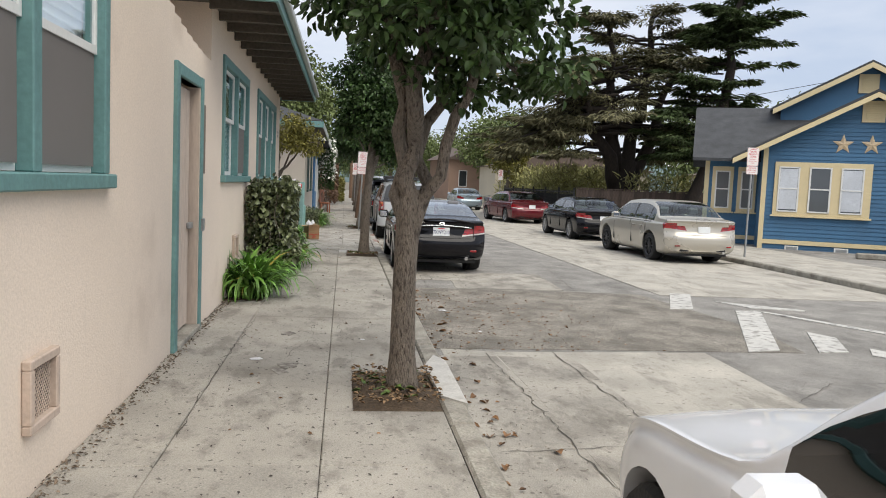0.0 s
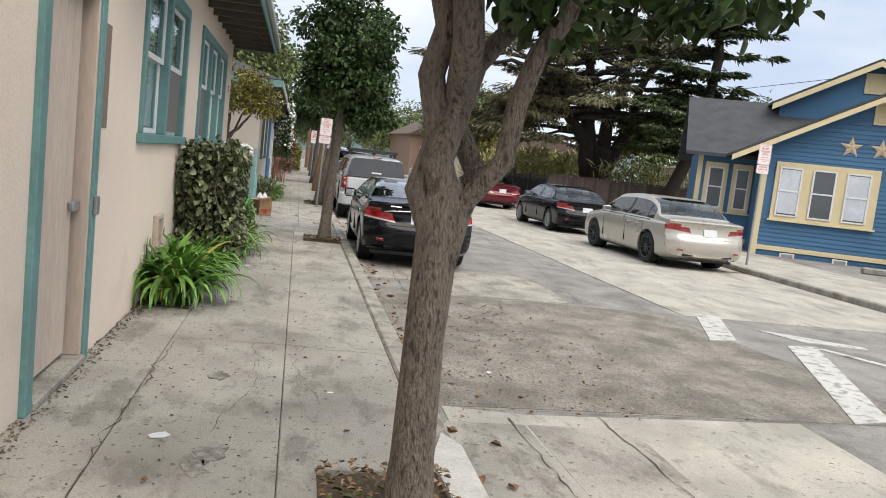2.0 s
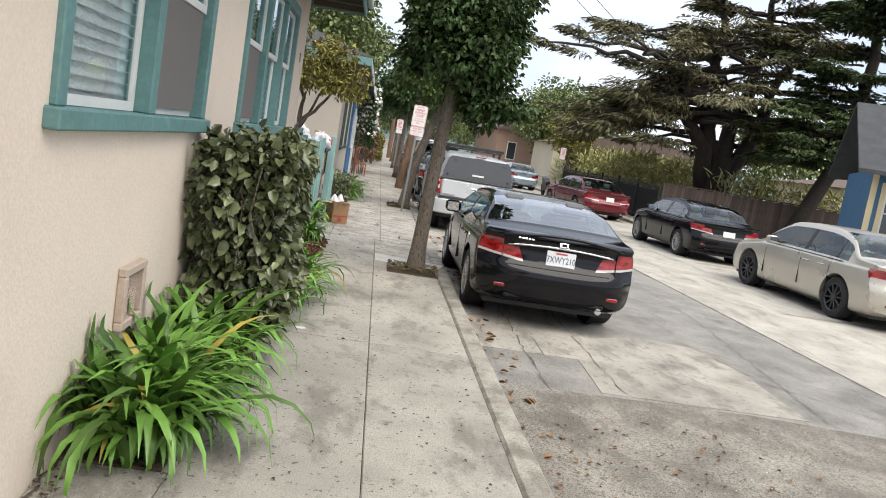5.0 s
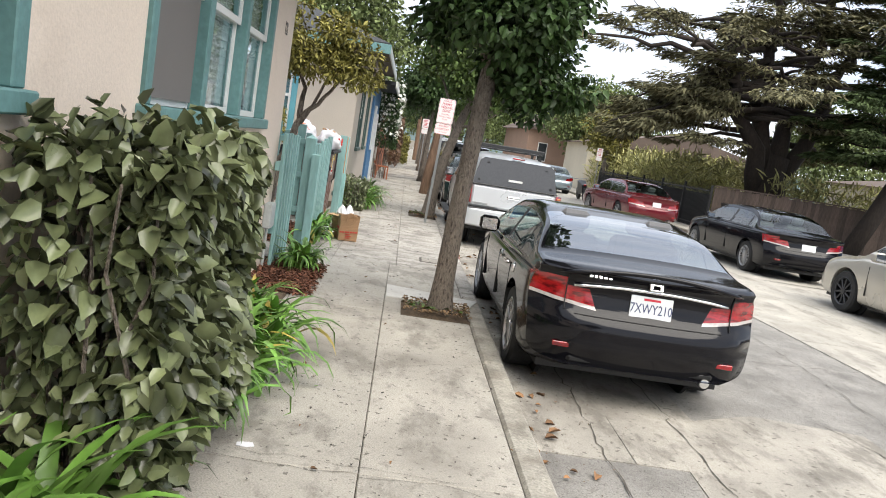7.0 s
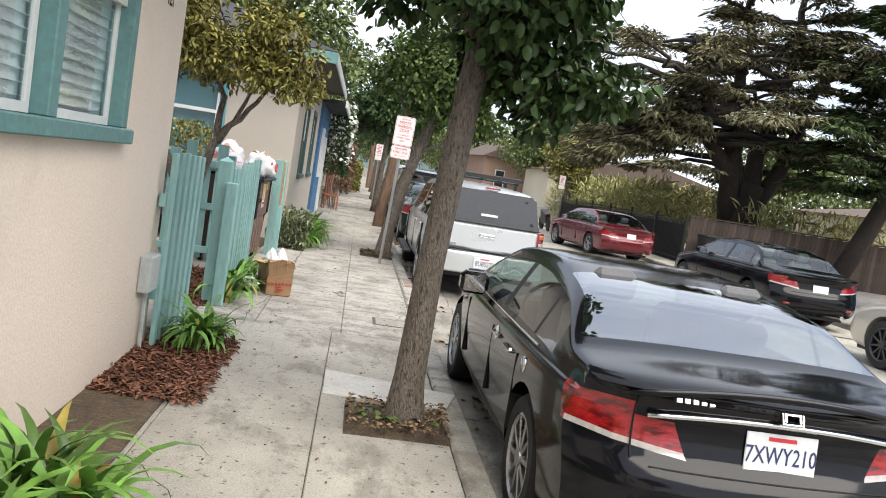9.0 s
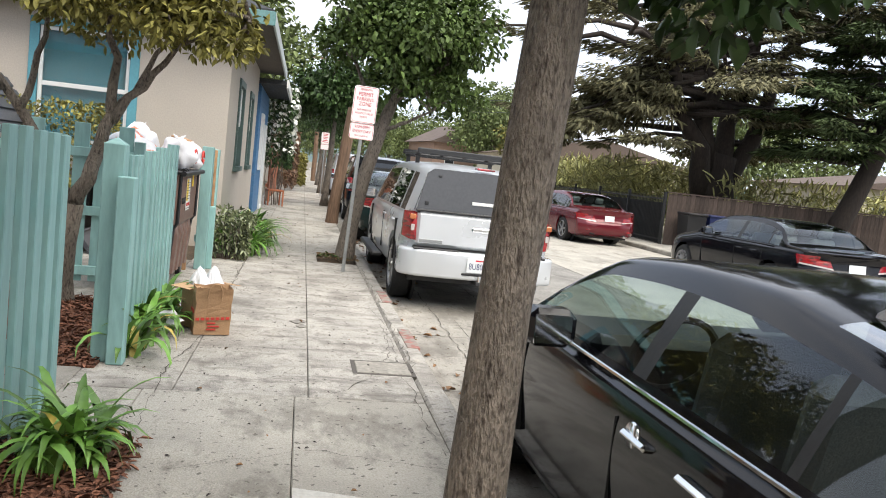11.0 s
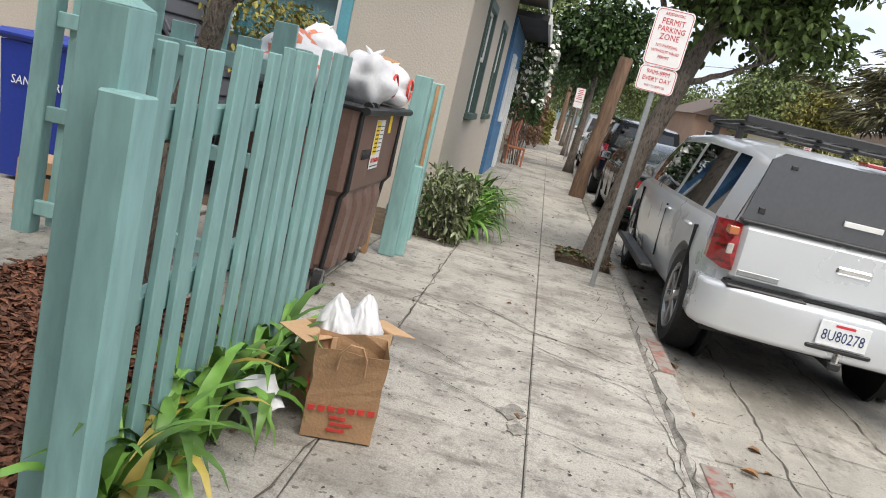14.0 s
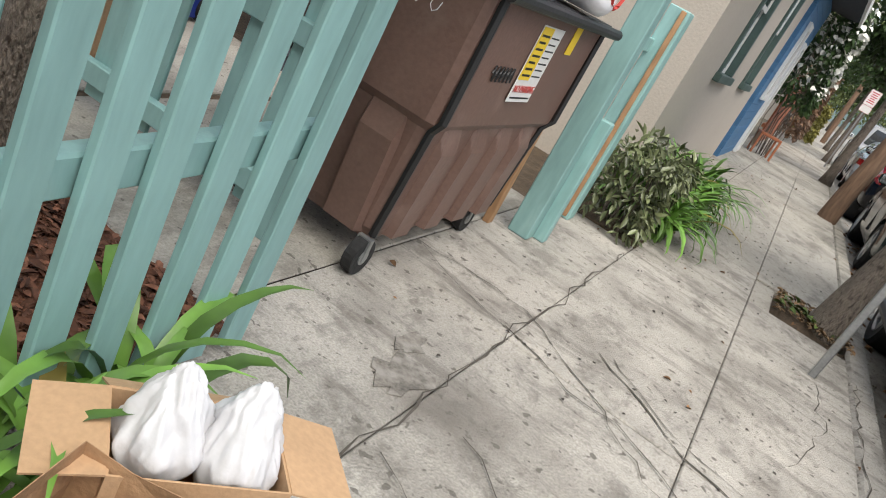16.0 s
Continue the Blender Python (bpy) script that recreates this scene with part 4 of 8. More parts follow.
            full = [(x, y, q) for x, q in row] + [(-x, y, q) for x, q in row[-2::-1]]
            grid.append(full)

        def quad(key, p):
            k = b[key]
            vs = []
            for q in p:
                q = Vector(q)
                if not any((q - o.co).length < 1e-5 for o in vs):
                    vs.append(k.verts.new(q))
            if len(vs) > 2:
                k.faces.new(vs)

        nr, nc = len(gy), len(grid[0])
        for i in range(nr - 1):
            for j in range(nc - 1):
                p = (grid[i][j], grid[i + 1][j], grid[i + 1][j + 1], grid[i][j + 1])
                key = "roof"
                if j in (1, nc - 3):
                    s = "r" if j == 1 else "l"
                    if i in (1, 2, 3):
                        key = "side_" + s
                    if i in (5,):
                        key = "side_" + s + "2"
                    if i in (7,):
                        key = "side_" + s + "3" if not wagon else "side_" + s + "3"
                if 4 <= j <= nc - 6:
                    if i in (0, 1):
                        key = "windscreen"
                    if i in (7, 8) and not wagon:
                        key = "rear_window"
                quad(key, p)
        if wagon:
            # upright tail with its own glass
            last = grid[-1]
            e = Vector((0, -0.02, 0))
            zt = last[5][2]
            wt_ = last[4][0]
            wb_ = last[1][0]
            pts = [(wb_, c_base, belt - 0.02), (wt_ + 0.05, c_base, zt - 0.01), (-wt_ - 0.05, c_base, zt - 0.01), (-wb_, c_base, belt - 0.02)]
            quad("roof", pts)
            ins = [(wb_ - 0.12, c_base - 0.012, belt + 0.04), (wt_ - 0.04, c_base - 0.012, zt - 0.09), (-wt_ + 0.04, c_base - 0.012, zt - 0.09), (-wb_ + 0.12, c_base - 0.012, belt + 0.04)]
            quad("rear_window", ins)
        for k, bmk in b.items():
            bmesh.ops.remove_doubles(bmk, verts=bmk.verts, dist=1e-5)
            bmesh.ops.recalc_face_normals(bmk, faces=bmk.faces)
            if not bmk.faces:
                bmk.free()
                continue
            core = Vector((0, L * 0.45, belt - 0.1))
            if sum((f.normal.dot(f.calc_center_median() - core)) * f.calc_area() for f in bmk.faces) < 0:
                bmesh.ops.reverse_faces(bmk, faces=bmk.faces[:])
            if k == "roof":
                o = part("roof", bmk, body_mat, C, smooth=True)
                o.data.set_sharp_from_angle(angle=radians(40))
            else:
                o = part("side_window" if k.startswith("side") else k, bmk, glass_rear if (k == "rear_window" or k.endswith("3") or k.endswith("2")) else glass_m, C, smooth=True)
    # cabin
    part("dashboard", box(-hw * 0.78, hw * 0.78, a_base - 0.62, a_base - 0.12, belt - 0.3, belt + 0.02, 0.04), M_BLACK, C)
    part("cabin_floor", box(-hw * 0.8, hw * 0.8, c_base, a_base - 0.1, clear + 0.14, clear + 0.2), M_DARK, C)
    seat_rows = (mid + 0.05, c_top + 0.15)
    for sy in seat_rows:
        for s in (-1, 1):
            part("seat_cushion", box(s * hw * 0.42 - 0.24, s * hw * 0.42 + 0.24, sy, sy + 0.5, 0.42, 0.6, 0.05), M_SEAT, C)
            sb = part("backrest", box(-0.24, 0.24, -0.06, 0.06, 0, 0.56, 0.05), M_SEAT, C)
            sb.matrix_basis = pose(s * hw * 0.42, sy, 0.55, 14)
            hr = part("headrest", box(-0.13, 0.13, -0.05, 0.05, 0.58, 0.76, 0.04), M_SEAT, C)
            hr.matrix_basis = pose(s * hw * 0.42, sy, 0.55, 14)
    ring = [(-hw * 0.42 + 0.18 * math.cos(t), 0, 0.18 * math.sin(t)) for t in [2 * math.pi * k / 20 for k in range(21)]]
    st = part("steering_wheel", tube([(x + hw * 0.42, y, z) for x, y, z in ring], [0.016] * 21, 6, cap=False), M_BLACK, C)
    st.matrix_basis = pose(-hw * 0.42, a_base - 0.72, belt - 0.02, 25)
    # wheels
    tyre, rm, disc = wheel_meshes(r, 0.22, spokes, rim or M_RIM)
    for yy_ in (yr, yf):
        for s in (-1, 1):
            w_ = new("wheel", tyre)
            w_.parent = C
            w_.matrix_basis = pose(s * (hw - 0.13), yy_, r, 11 * yy_, 0, 0 if s < 0 else 180)
            shared("rim", rm, w_)
            shared("brake_disc", disc, w_)
    # rear lamps, plate, bumper line
    zt0, zt1 = tail_z
    for s in (-1, 1):
        o = lambda x: s * x
        if wagon:
            b1 = bmesh.new()
            pr = [(hw * 0.81, -0.014, zt0), (hw * 0.875, 0.02, zt0), (hw * 0.965, 0.16, zt0 + 0.03), (hw * 0.955, 0.16, zt1), (hw * 0.86, 0.02, zt1 + 0.01), (hw * 0.82, -0.005, zt1)]
            n = len(pr)
            v0 = [b1.verts.new((o(x), y - 0.012, z)) for x, y, z in pr]
            v1 = [b1.verts.new((o(x), y + 0.07, z)) for x, y, z in pr]
            cv = b1.verts.new((o(sum(q[0] for q in pr) / n), min(q[1] for q in pr) - 0.012, sum(q[2] for q in pr) / n))
            for k in range(n):
                b1.faces.new((v0[k], v0[(k + 1) % n], cv))
                b1.faces.new((v0[k], v1[k], v1[(k + 1) % n], v0[(k + 1) % n]))
            bmesh.ops.recalc_face_normals(b1, faces=b1.faces)
            tl = part("tail_light", b1, M_LIGHT_RED, C, "red tail-light lens")
            part("reverse_lens", box(*sorted((o(hw * 0.84), o(hw * 0.885))), -0.028, 0.02, zt0 + 0.10, zt0 + 0.17, 0.005), M_LIGHT_CLEAR, tl, "clear lens")
        ry_ = 0.0 if wagon else tail_offset(hw * 0.69, clear + 0.22, hw, clear, deck) - 0.016
        part("reflector", box(*sorted((o(hw * 0.62), o(hw * 0.76))), ry_ + 0.004, ry_ + 0.05, clear + 0.2, clear + 0.235, 0.004), M_LIGHT_RED, C, "red reflector")
        # mirror
        mr = part("mirror", box(*sorted((o(hw * 0.97), o(hw + 0.17))), a_base - mirror_y, a_base - mirror_y + 0.14, belt - 0.0, belt + 0.15, 0.035), body_mat, C)
        part("mirror_glass", box(*sorted((o(hw + 0.005), o(hw + 0.15))), a_base - mirror_y - 0.005, a_base - mirror_y + 0.001, belt + 0.02, belt + 0.13), M_CHROME, mr)
        for hy in (mid - 0.25, c_top - 0.02) if wb > 2.6 else (mid - 0.2,):
            part("door_handle", box(*sorted((o(hw * 0.985), o(hw * 0.985 + 0.035))), hy, hy + 0.17, belt - 0.135, belt - 0.11, 0.010), body_mat if not interior else M_CHROME, C)
        for hy in (a_base - 0.3, mid, c_top - 0.15):
            part("door_seam", box(*sorted((o(hw * 0.9), o(hw * 1.0015))), hy, hy + 0.006, clear + 0.17, belt - 0.1), M_DARK, C)
        part("headlight", box(*sorted((o(hw * 0.5), o(hw * 0.8))), L * 0.935, L * 0.968, hood - 0.31, hood - 0.23, 0.02), M_LIGHT_CLEAR, C)
    part("bumper_inset", box(-hw * 0.62, hw * 0.62, 0.02 if wagon else 0.065, 0.16, clear + 0.09, clear + 0.15, 0.02), M_DARK, C, "black lower bumper trim")
    part("exhaust", tube([(hw * 0.55, 0.05, clear + 0.08), (hw * 0.55, 0.4, clear + 0.08)], [0.035, 0.035], 12), M_CHROME, C)
    if wagon:
        part("seam", box(-hw * 0.80, hw * 0.80, 0.012, 0.08, 0.605, 0.611), M_DARK, C)
    else:
        k_ = deck / 0.98
        part("boot_seam", tube([(hw * 0.62 * q / 8, tail_offset(hw * 0.62 * q / 8, 0.642 * k_, hw, clear, deck) + 0.001, 0.642 * k_) for q in range(-8, 9)], [0.004] * 17, 4), M_DARK, C)
        for s in (-1, 1):
            part("belt_trim", tube([(s * hw * (0.953 if q < 8 else 0.950), c_top - 0.40 + (a_base - 0.30 - c_top + 0.40) * q / 10, belt + 0.006) for q in range(11)], [0.007] * 11, 5), M_CHROME if interior else M_BLACK, C)
    return C


def number_plate(C, x, y, z, text, tilt=0, ink=None):
    p = part("number_plate", box(-0.1525, 0.1525, -0.004, 0.004, -0.078, 0.078, 0.003), M_PLATE, C, "white number plate with dark blue characters")
    p.matrix_basis = pose(x, y, z, tilt)
    if text:
        lettering("plate_number", text, 0.098, ink or M_PLATE_INK, p, pose(0, -0.0055, -0.012, 90), squeeze=0.72)
        part("plate_bar", box(-0.06, 0.06, -0.0056, -0.0045, 0.048, 0.064), M_RED_TEXT, p)
    return p


P_BLACK = paint("black_car_paint", (0.006, 0.006, 0.008), 0.0, 0.12)
P_SILVER = paint("silver_car_paint", (0.62, 0.64, 0.66), 0.35, 0.3)
P_CHAMP = paint("champagne_car_paint", (0.50, 0.47, 0.41), 0.45, 0.3)
P_RED = paint("dark_red_car_paint", (0.12, 0.01, 0.016), 0.2, 0.2)
P_WHITE = paint("white_car_paint", (0.74, 0.76, 0.80), 0.0, 0.2)
P_GREEN = paint("dark_green_car_paint", (0.008, 0.02, 0.02), 0.2, 0.15)
P_BLUE = paint("pale_blue_car_paint", (0.33, 0.40, 0.45), 0.5, 0.3)

civic = car("black four-door saloon with chrome trim parked at the kerb", (1.98, 14.02), P_BLACK, 4.42, 1.72, 1.30, 0.318, 2.67, 0.93, interior=True, deck=0.98, belt=0.88, hood=0.77, mirror_y=0.86, glass_rear=G_CAR_SKY, tail_z=(0.73, 0.87), c_top=1.36, c_base=0.56, a_top=2.55, a_base=3.3, spokes=10)
CT = lambda x, z: tail_offset(x, z, 0.86, 0.2, 0.98)
number_plate(civic, 0, CT(0, 0.75) - 0.006, 0.755, "7XWY210", -6)
part("chrome_strip", tube([(0.062 * q, CT(0.062 * q, 0.868) - 0.008, 0.868 - 0.0004 * q * q) for q in range(-9, 10)], [0.013] * 19, 6), M_CHROME, civic, "chrome strip across the boot lid", True)
bd_ = bmesh.new()
for q in ((-0.036, -0.026, -0.032, 0.032), (0.026, 0.036, -0.032, 0.032), (-0.026, 0.026, -0.005, 0.005), (-0.046, -0.040, -0.042, 0.042), (0.040, 0.046, -0.042, 0.042), (-0.040, 0.040, 0.036, 0.042), (-0.040, 0.040, -0.042, -0.036)):
    box(q[0], q[1], -0.006, 0.03, q[2], q[3], 0.001, bd_)
part("badge", bd_, M_CHROME, civic, "chrome badge").matrix_basis = pose(0, CT(0, 0.925), 0.925, -25)
for q in range(5):
    part("model_badge", box(-0.475 + 0.034 * q, -0.449 + 0.034 * q, -0.004, 0.02, -0.011, 0.011, 0.003), M_CHROME, civic, "chrome lettering as plain bars").matrix_basis = pose(0, CT(0.4, 0.925) - 0.002, 0.922, -25)
part("lip_spoiler", tube([(0.074 * q, CT(0.074 * q, 0.975) + 0.012, 0.985 - 0.0009 * q * q) for q in range(-9, 10)], [0.004] + [0.016] * 17 + [0.004], 8), P_BLACK, civic, "black boot lip", True)
for s in (-1, 1):
    part("lamp_seam", tube([(s * 0.602, CT(0.602, z_) - 0.001, z_) for z_ in (0.66, 0.70, 0.76, 0.82, 0.90)], [0.004] * 5, 4), M_DARK, civic)
    for hy in (1.78, 0.98 + 0.02):
        part("handle_cup", tube([(s * 0.845, hy + 0.05, 0.76), (s * 0.862, hy + 0.05, 0.76)], [0.045, 0.04], 16), M_CHROME, civic, "chrome handle cup", True)

accord = car("champagne four-door saloon parked at the far kerb", (8.55, 17.25), P_CHAMP, 4.86, 1.85, 1.465, 0.335, 2.78, 1.06, yaw=2.5, deck=1.03, rim=M_RIM_DARK, spokes=10, tail_z=(0.80, 0.93))
number_plate(accord, 0, 0.075, 0.80, "", -6)
bmw = car("black two-door coupe with silver wheels parked at the far kerb", (8.5, 24.15), P_BLACK, 4.6, 1.78, 1.38, 0.325, 2.76, 1.0, yaw=2, spokes=14, tail_z=(0.74, 0.87), deck=0.97)
number_plate(bmw, 0, 0.075, 0.72, "", -6)
buick = car("dark red saloon parked at the far kerb", (8.6, 34.3), P_RED, 4.95, 1.85, 1.42, 0.33, 2.77, 1.15, yaw=8, tail_z=(0.70, 0.84), deck=0.99)
number_plate(buick, 0, 0.075, 0.76, "", -6)
white_car = car("white small car parked at the kerb", (2.11, -0.60), P_WHITE, 3.9, 1.68, 1.40, 0.30, 2.4, 0.75, hood=0.86, belt=0.84, a_base=2.62, a_top=1.95, mirror_y=0.46, c_top=0.7, c_base=0.4, glass_m=G_CAR_DARK)
green_car = car("dark green saloon parked at the kerb", (2.05, 28.6), P_GREEN, 4.5, 1.72, 1.42, 0.31, 2.6, 0.95, tail_z=(0.72, 0.88))
suv = car("black sport utility vehicle parked at the kerb", (2.1, 34.2), P_BLACK, 4.7, 1.85, 1.78, 0.36, 2.7, 0.85, wagon=True, belt=1.12, hood=1.12, deck=1.1, clear=0.28, c_base=0.06, c_top=0.7, light="tall", tail_z=(0.8, 1.15), glass_m=G_CAR_DARK)
blue_car = car("pale blue saloon parked far along the kerb", (2.1, 41.0), P_BLUE, 4.5, 1.72, 1.45, 0.31, 2.6, 0.95)
van = car("white van parked far along the kerb", (2.2, 49.0), P_WHITE, 4.9, 1.9, 1.95, 0.35, 2.9, 0.85, wagon=True, belt=1.15, hood=1.1, deck=1.1, c_base=0.06, c_top=0.7, light="tall", tail_z=(0.8, 1.2), glass_m=G_CAR_DARK)
far_car = car("silver saloon parked far off at the far kerb", (8.4, 50.5), P_BLUE, 4.5, 1.75, 1.42, 0.31, 2.6, 0.95, yaw=3)

# pickup with a canopy over its bed
pick = car("silver pickup truck with bed canopy, roof rack, at the kerb", (2.03, 22.02), P_SILVER, 5.2, 1.76, 1.63, 0.365, 3.1, 0.80, wagon=True, belt=1.04, hood=1.05, deck=1.04, clear=0.30, c_base=0.10, c_top=0.75, a_top=3.15, a_base=3.95, light="tall", tail_z=(0.76, 1.06), glass_m=G_CAR_DARK, kind_cat="pickup truck", name="pickup_truck", spokes=6)
number_plate(pick, 0, -0.178, 0.55, "8U80278")
bump = prism([(-0.87, 0.30), (-0.88, 0.08), (-0.84, -0.04), (-0.70, -0.12), (-0.4, -0.165), (0.4, -0.165), (0.70, -0.12), (0.84, -0.04), (0.88, 0.08), (0.87, 0.30)], 0.38, 0.675)
bmesh.ops.bevel(bump, geom=[e for e in bump.edges if abs(e.verts[0].co.z - e.verts[1].co.z) < 0.01], offset=0.035, segments=3, affect="EDGES", profile=0.6)
part("rear_bumper", bump, P_SILVER, pick, "silver rear bumper", smooth=True)
for s in (-1, 1):
    part("bumper_step", box(*sorted((s * 0.24, s * 0.74)), -0.115, 0.05, 0.668, 0.690, 0.008), M_BLACK, pick, "black step pad")
part("plate_step", box(-0.2, 0.2, -0.178, -0.1, 0.435, 0.462, 0.008), M_BLACK, pick, "black step pad")
rg_ = prism([(-0.725, 0.0), (0.725, 0.0), (0.64, 0.40), (0.57, 0.45), (-0.57, 0.45), (-0.64, 0.40)], -0.012, 0.012, m=Matrix(((1, 0, 0, 0), (0, 0, 1, 0), (0, 1, 0, 0), (0, 0, 0, 1))))
# opaque smoked tint, lifted with some grey of reflected sky and trees
cg = part("canopy_glass", rg_, mat("smoked_canopy_glass", (0.045, 0.045, 0.048), 0.14, var=0.1, bump=0, spec=0.7, coat=0.5), pick, "smoked glass of the canopy door")
cg.matrix_basis = pose(0, 0.066, 1.095, -2.5)
for s in (-1, 1):
    part("glass_clip", box(s * 0.62 - 0.02, s * 0.62 + 0.02, -0.022, -0.013, 0.05, 0.09, 0.003), M_BLACK, cg)
    part("glass_clip", box(s * 0.5 - 0.02, s * 0.5 + 0.02, -0.022, -0.013, 0.36, 0.385, 0.003), M_BLACK, cg)
part("tailgate_lip", box(-0.74, 0.74, -0.035, 0.06, 1.076, 1.098, 0.008), M_BLACK, pick)
part("tailgate_gap", box(-0.73, 0.73, -0.02, 0.06, 0.676, 0.70, 0.006), M_DARK, pick)
part("high_lamp", box(-0.1, 0.1, 0.06, 0.2, 1.575, 1.60, 0.006), M_LIGHT_RED, pick)
part("tailgate", box(-0.72, 0.72, -0.035, 0.05, 0.70, 1.075, 0.035), P_SILVER, pick, "silver tailgate")
part("tailgate_handle", box(-0.11, 0.11, -0.05, -0.02, 0.90, 0.95, 0.012), M_CHROME, pick)
part("tow_hitch", box(-0.04, 0.04, -0.2, 0.1, 0.33, 0.38, 0.01), M_BLACK, pick)
part("tow_ball", tube([(0, -0.17, 0.375), (0, -0.17, 0.44)], [0.025, 0.02], 10), M_CHROME, pick)
part("maker_badge", box(-0.68, -0.42, -0.041, -0.034, 0.745, 0.78, 0.003), M_METAL, pick)
part("model_badge", box(0.40, 0.68, -0.041, -0.034, 0.745, 0.77, 0.003), M_METAL, pick)
part("canopy_logo", box(-0.12, 0.12, 0.042, 0.056, 1.19, 1.225, 0.002), M_WHITE, pick, "white maker's mark as a plain bar")
for s in (-1, 1):
    part("amber_lens", box(*sorted((s * 0.735, s * 0.80)), -0.034, 0.05, 0.985, 1.04, 0.006), M_LIGHT_AMBER, pick, "amber lens")
    part("running_board", box(*sorted((s * 0.88, s * 1.02)), 1.65, 3.6, 0.36, 0.42, 0.02), M_BLACK, pick)
for y in (1.4, 2.3):
    part("rack_bar", box(-0.62, 0.62, y, y + 0.06, 1.69, 1.72, 0.01), M_BLACK, pick, "black roof rack bar")
for x in (-0.6, -0.3, 0.0, 0.28, 0.55):
    part("rack_rail", box(x, x + 0.05, 1.2, 2.6, 1.722, 1.755, 0.01), M_BLACK, pick, "black roof rack rail")
for x in (-0.6, 0.55):
    for y in (1.42, 2.32):
        part("rack_foot", box(x, x + 0.05, y, y + 0.04, 1.56, 1.69), M_BLACK, pick)
for y in (1.16, 2.58):
    part("rack_end", box(-0.62, 0.62, y, y + 0.05, 1.722, 1.79, 0.012), M_BLACK, pick, "black rack end bar")

# ---- trees and planting ----
M_BARK = mat("grey_brown_bark", (0.18, 0.15, 0.122), 0.95, var=0.22, scale=16, fine=110, bump=1.0, wave=0.03, stretch=(1, 1, 0.34), dark=(0.06, 0.046, 0.036), cut=(0.52, 0.68), cscale=58, streak=(((95, 95, 22), 0.55, 0.55), ((3, 3, 2), 0.55, 0.25)))
M_BARK_DARK = mat("dark_conifer_bark", (0.035, 0.027, 0.022), 0.95, var=0.3, scale=4, fine=20, bump=0.5, stretch=(1, 1, 0.3))
M_LEAF = mat("dark_green_leaf", (0.04, 0.075, 0.02), 0.5, var=0.2, scale=3, fine=30, bump=0, island=0.5, spec=0.35)
M_LEAF_MID = mat("mid_green_leaf", (0.075, 0.115, 0.028), 0.55, var=0.2, scale=3, fine=30, bump=0, island=0.45, spec=0.3)
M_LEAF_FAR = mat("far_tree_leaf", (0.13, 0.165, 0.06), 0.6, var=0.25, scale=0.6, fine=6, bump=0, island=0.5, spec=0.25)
M_LEAF_OLIVE = mat("yellowing_leaf", (0.18, 0.165, 0.04), 0.6, var=0.3, scale=4, fine=30, bump=0, island=0.5, spec=0.3)
M_LEAF_HEDGE = mat("leathery_hedge_leaf", (0.125, 0.145, 0.07), 0.3, var=0.25, scale=4, fine=20, bump=0, island=0.65, spec=0.5)
M_NEEDLE = mat("dull_cypress_foliage", (0.135, 0.128, 0.07), 0.8, var=0.3, scale=0.6, fine=4, bump=0, island=0.5, spec=0.2)
M_NEEDLE_G = mat("green_conifer_foliage", (0.062, 0.088, 0.034), 0.8, var=0.3, scale=0.6, fine=4, bump=0, island=0.5, spec=0.2)
M_STRAP = mat("strap_leaf_green", (0.125, 0.25, 0.045), 0.38, var=0.22, scale=2.5, fine=12, bump=0, island=0.55, spec=0.45)
M_STRAP_Y = mat("yellow_strap_leaf", (0.36, 0.28, 0.06), 0.5, var=0.2, scale=2.5, fine=12, bump=0, island=0.3)
M_CORN = mat("dry_corn_leaf", (0.34, 0.33, 0.13), 0.7, var=0.3, scale=1, fine=8, bump=0, island=0.5)
M_BLOSSOM = mat("white_blossom", (0.75, 0.74, 0.68), 0.7, var=0.1, bump=0, island=0.15)


def fast_mesh(name, verts, faces, material, smooth=True):
    me = bpy.data.meshes.new(name)
    verts, faces = np.asarray(verts, np.float32), np.asarray(faces, np.int32)
    k = faces.shape[1]
    me.vertices.add(len(verts))
    me.vertices.foreach_set("co", verts.ravel())
    me.loops.add(faces.size)
    me.loops.foreach_set("vertex_index", faces.ravel())
    me.polygons.add(len(faces))
    me.polygons.foreach_set("loop_start", np.arange(len(faces), dtype=np.int32) * k)
    me.polygons.foreach_set("use_smooth", np.full(len(faces), smooth))
    me.update(calc_edges=True)
    me.materials.append(material)
    return me


def unit(a):
    return a / np.maximum(np.linalg.norm(a, axis=1, keepdims=True), 1e-9)


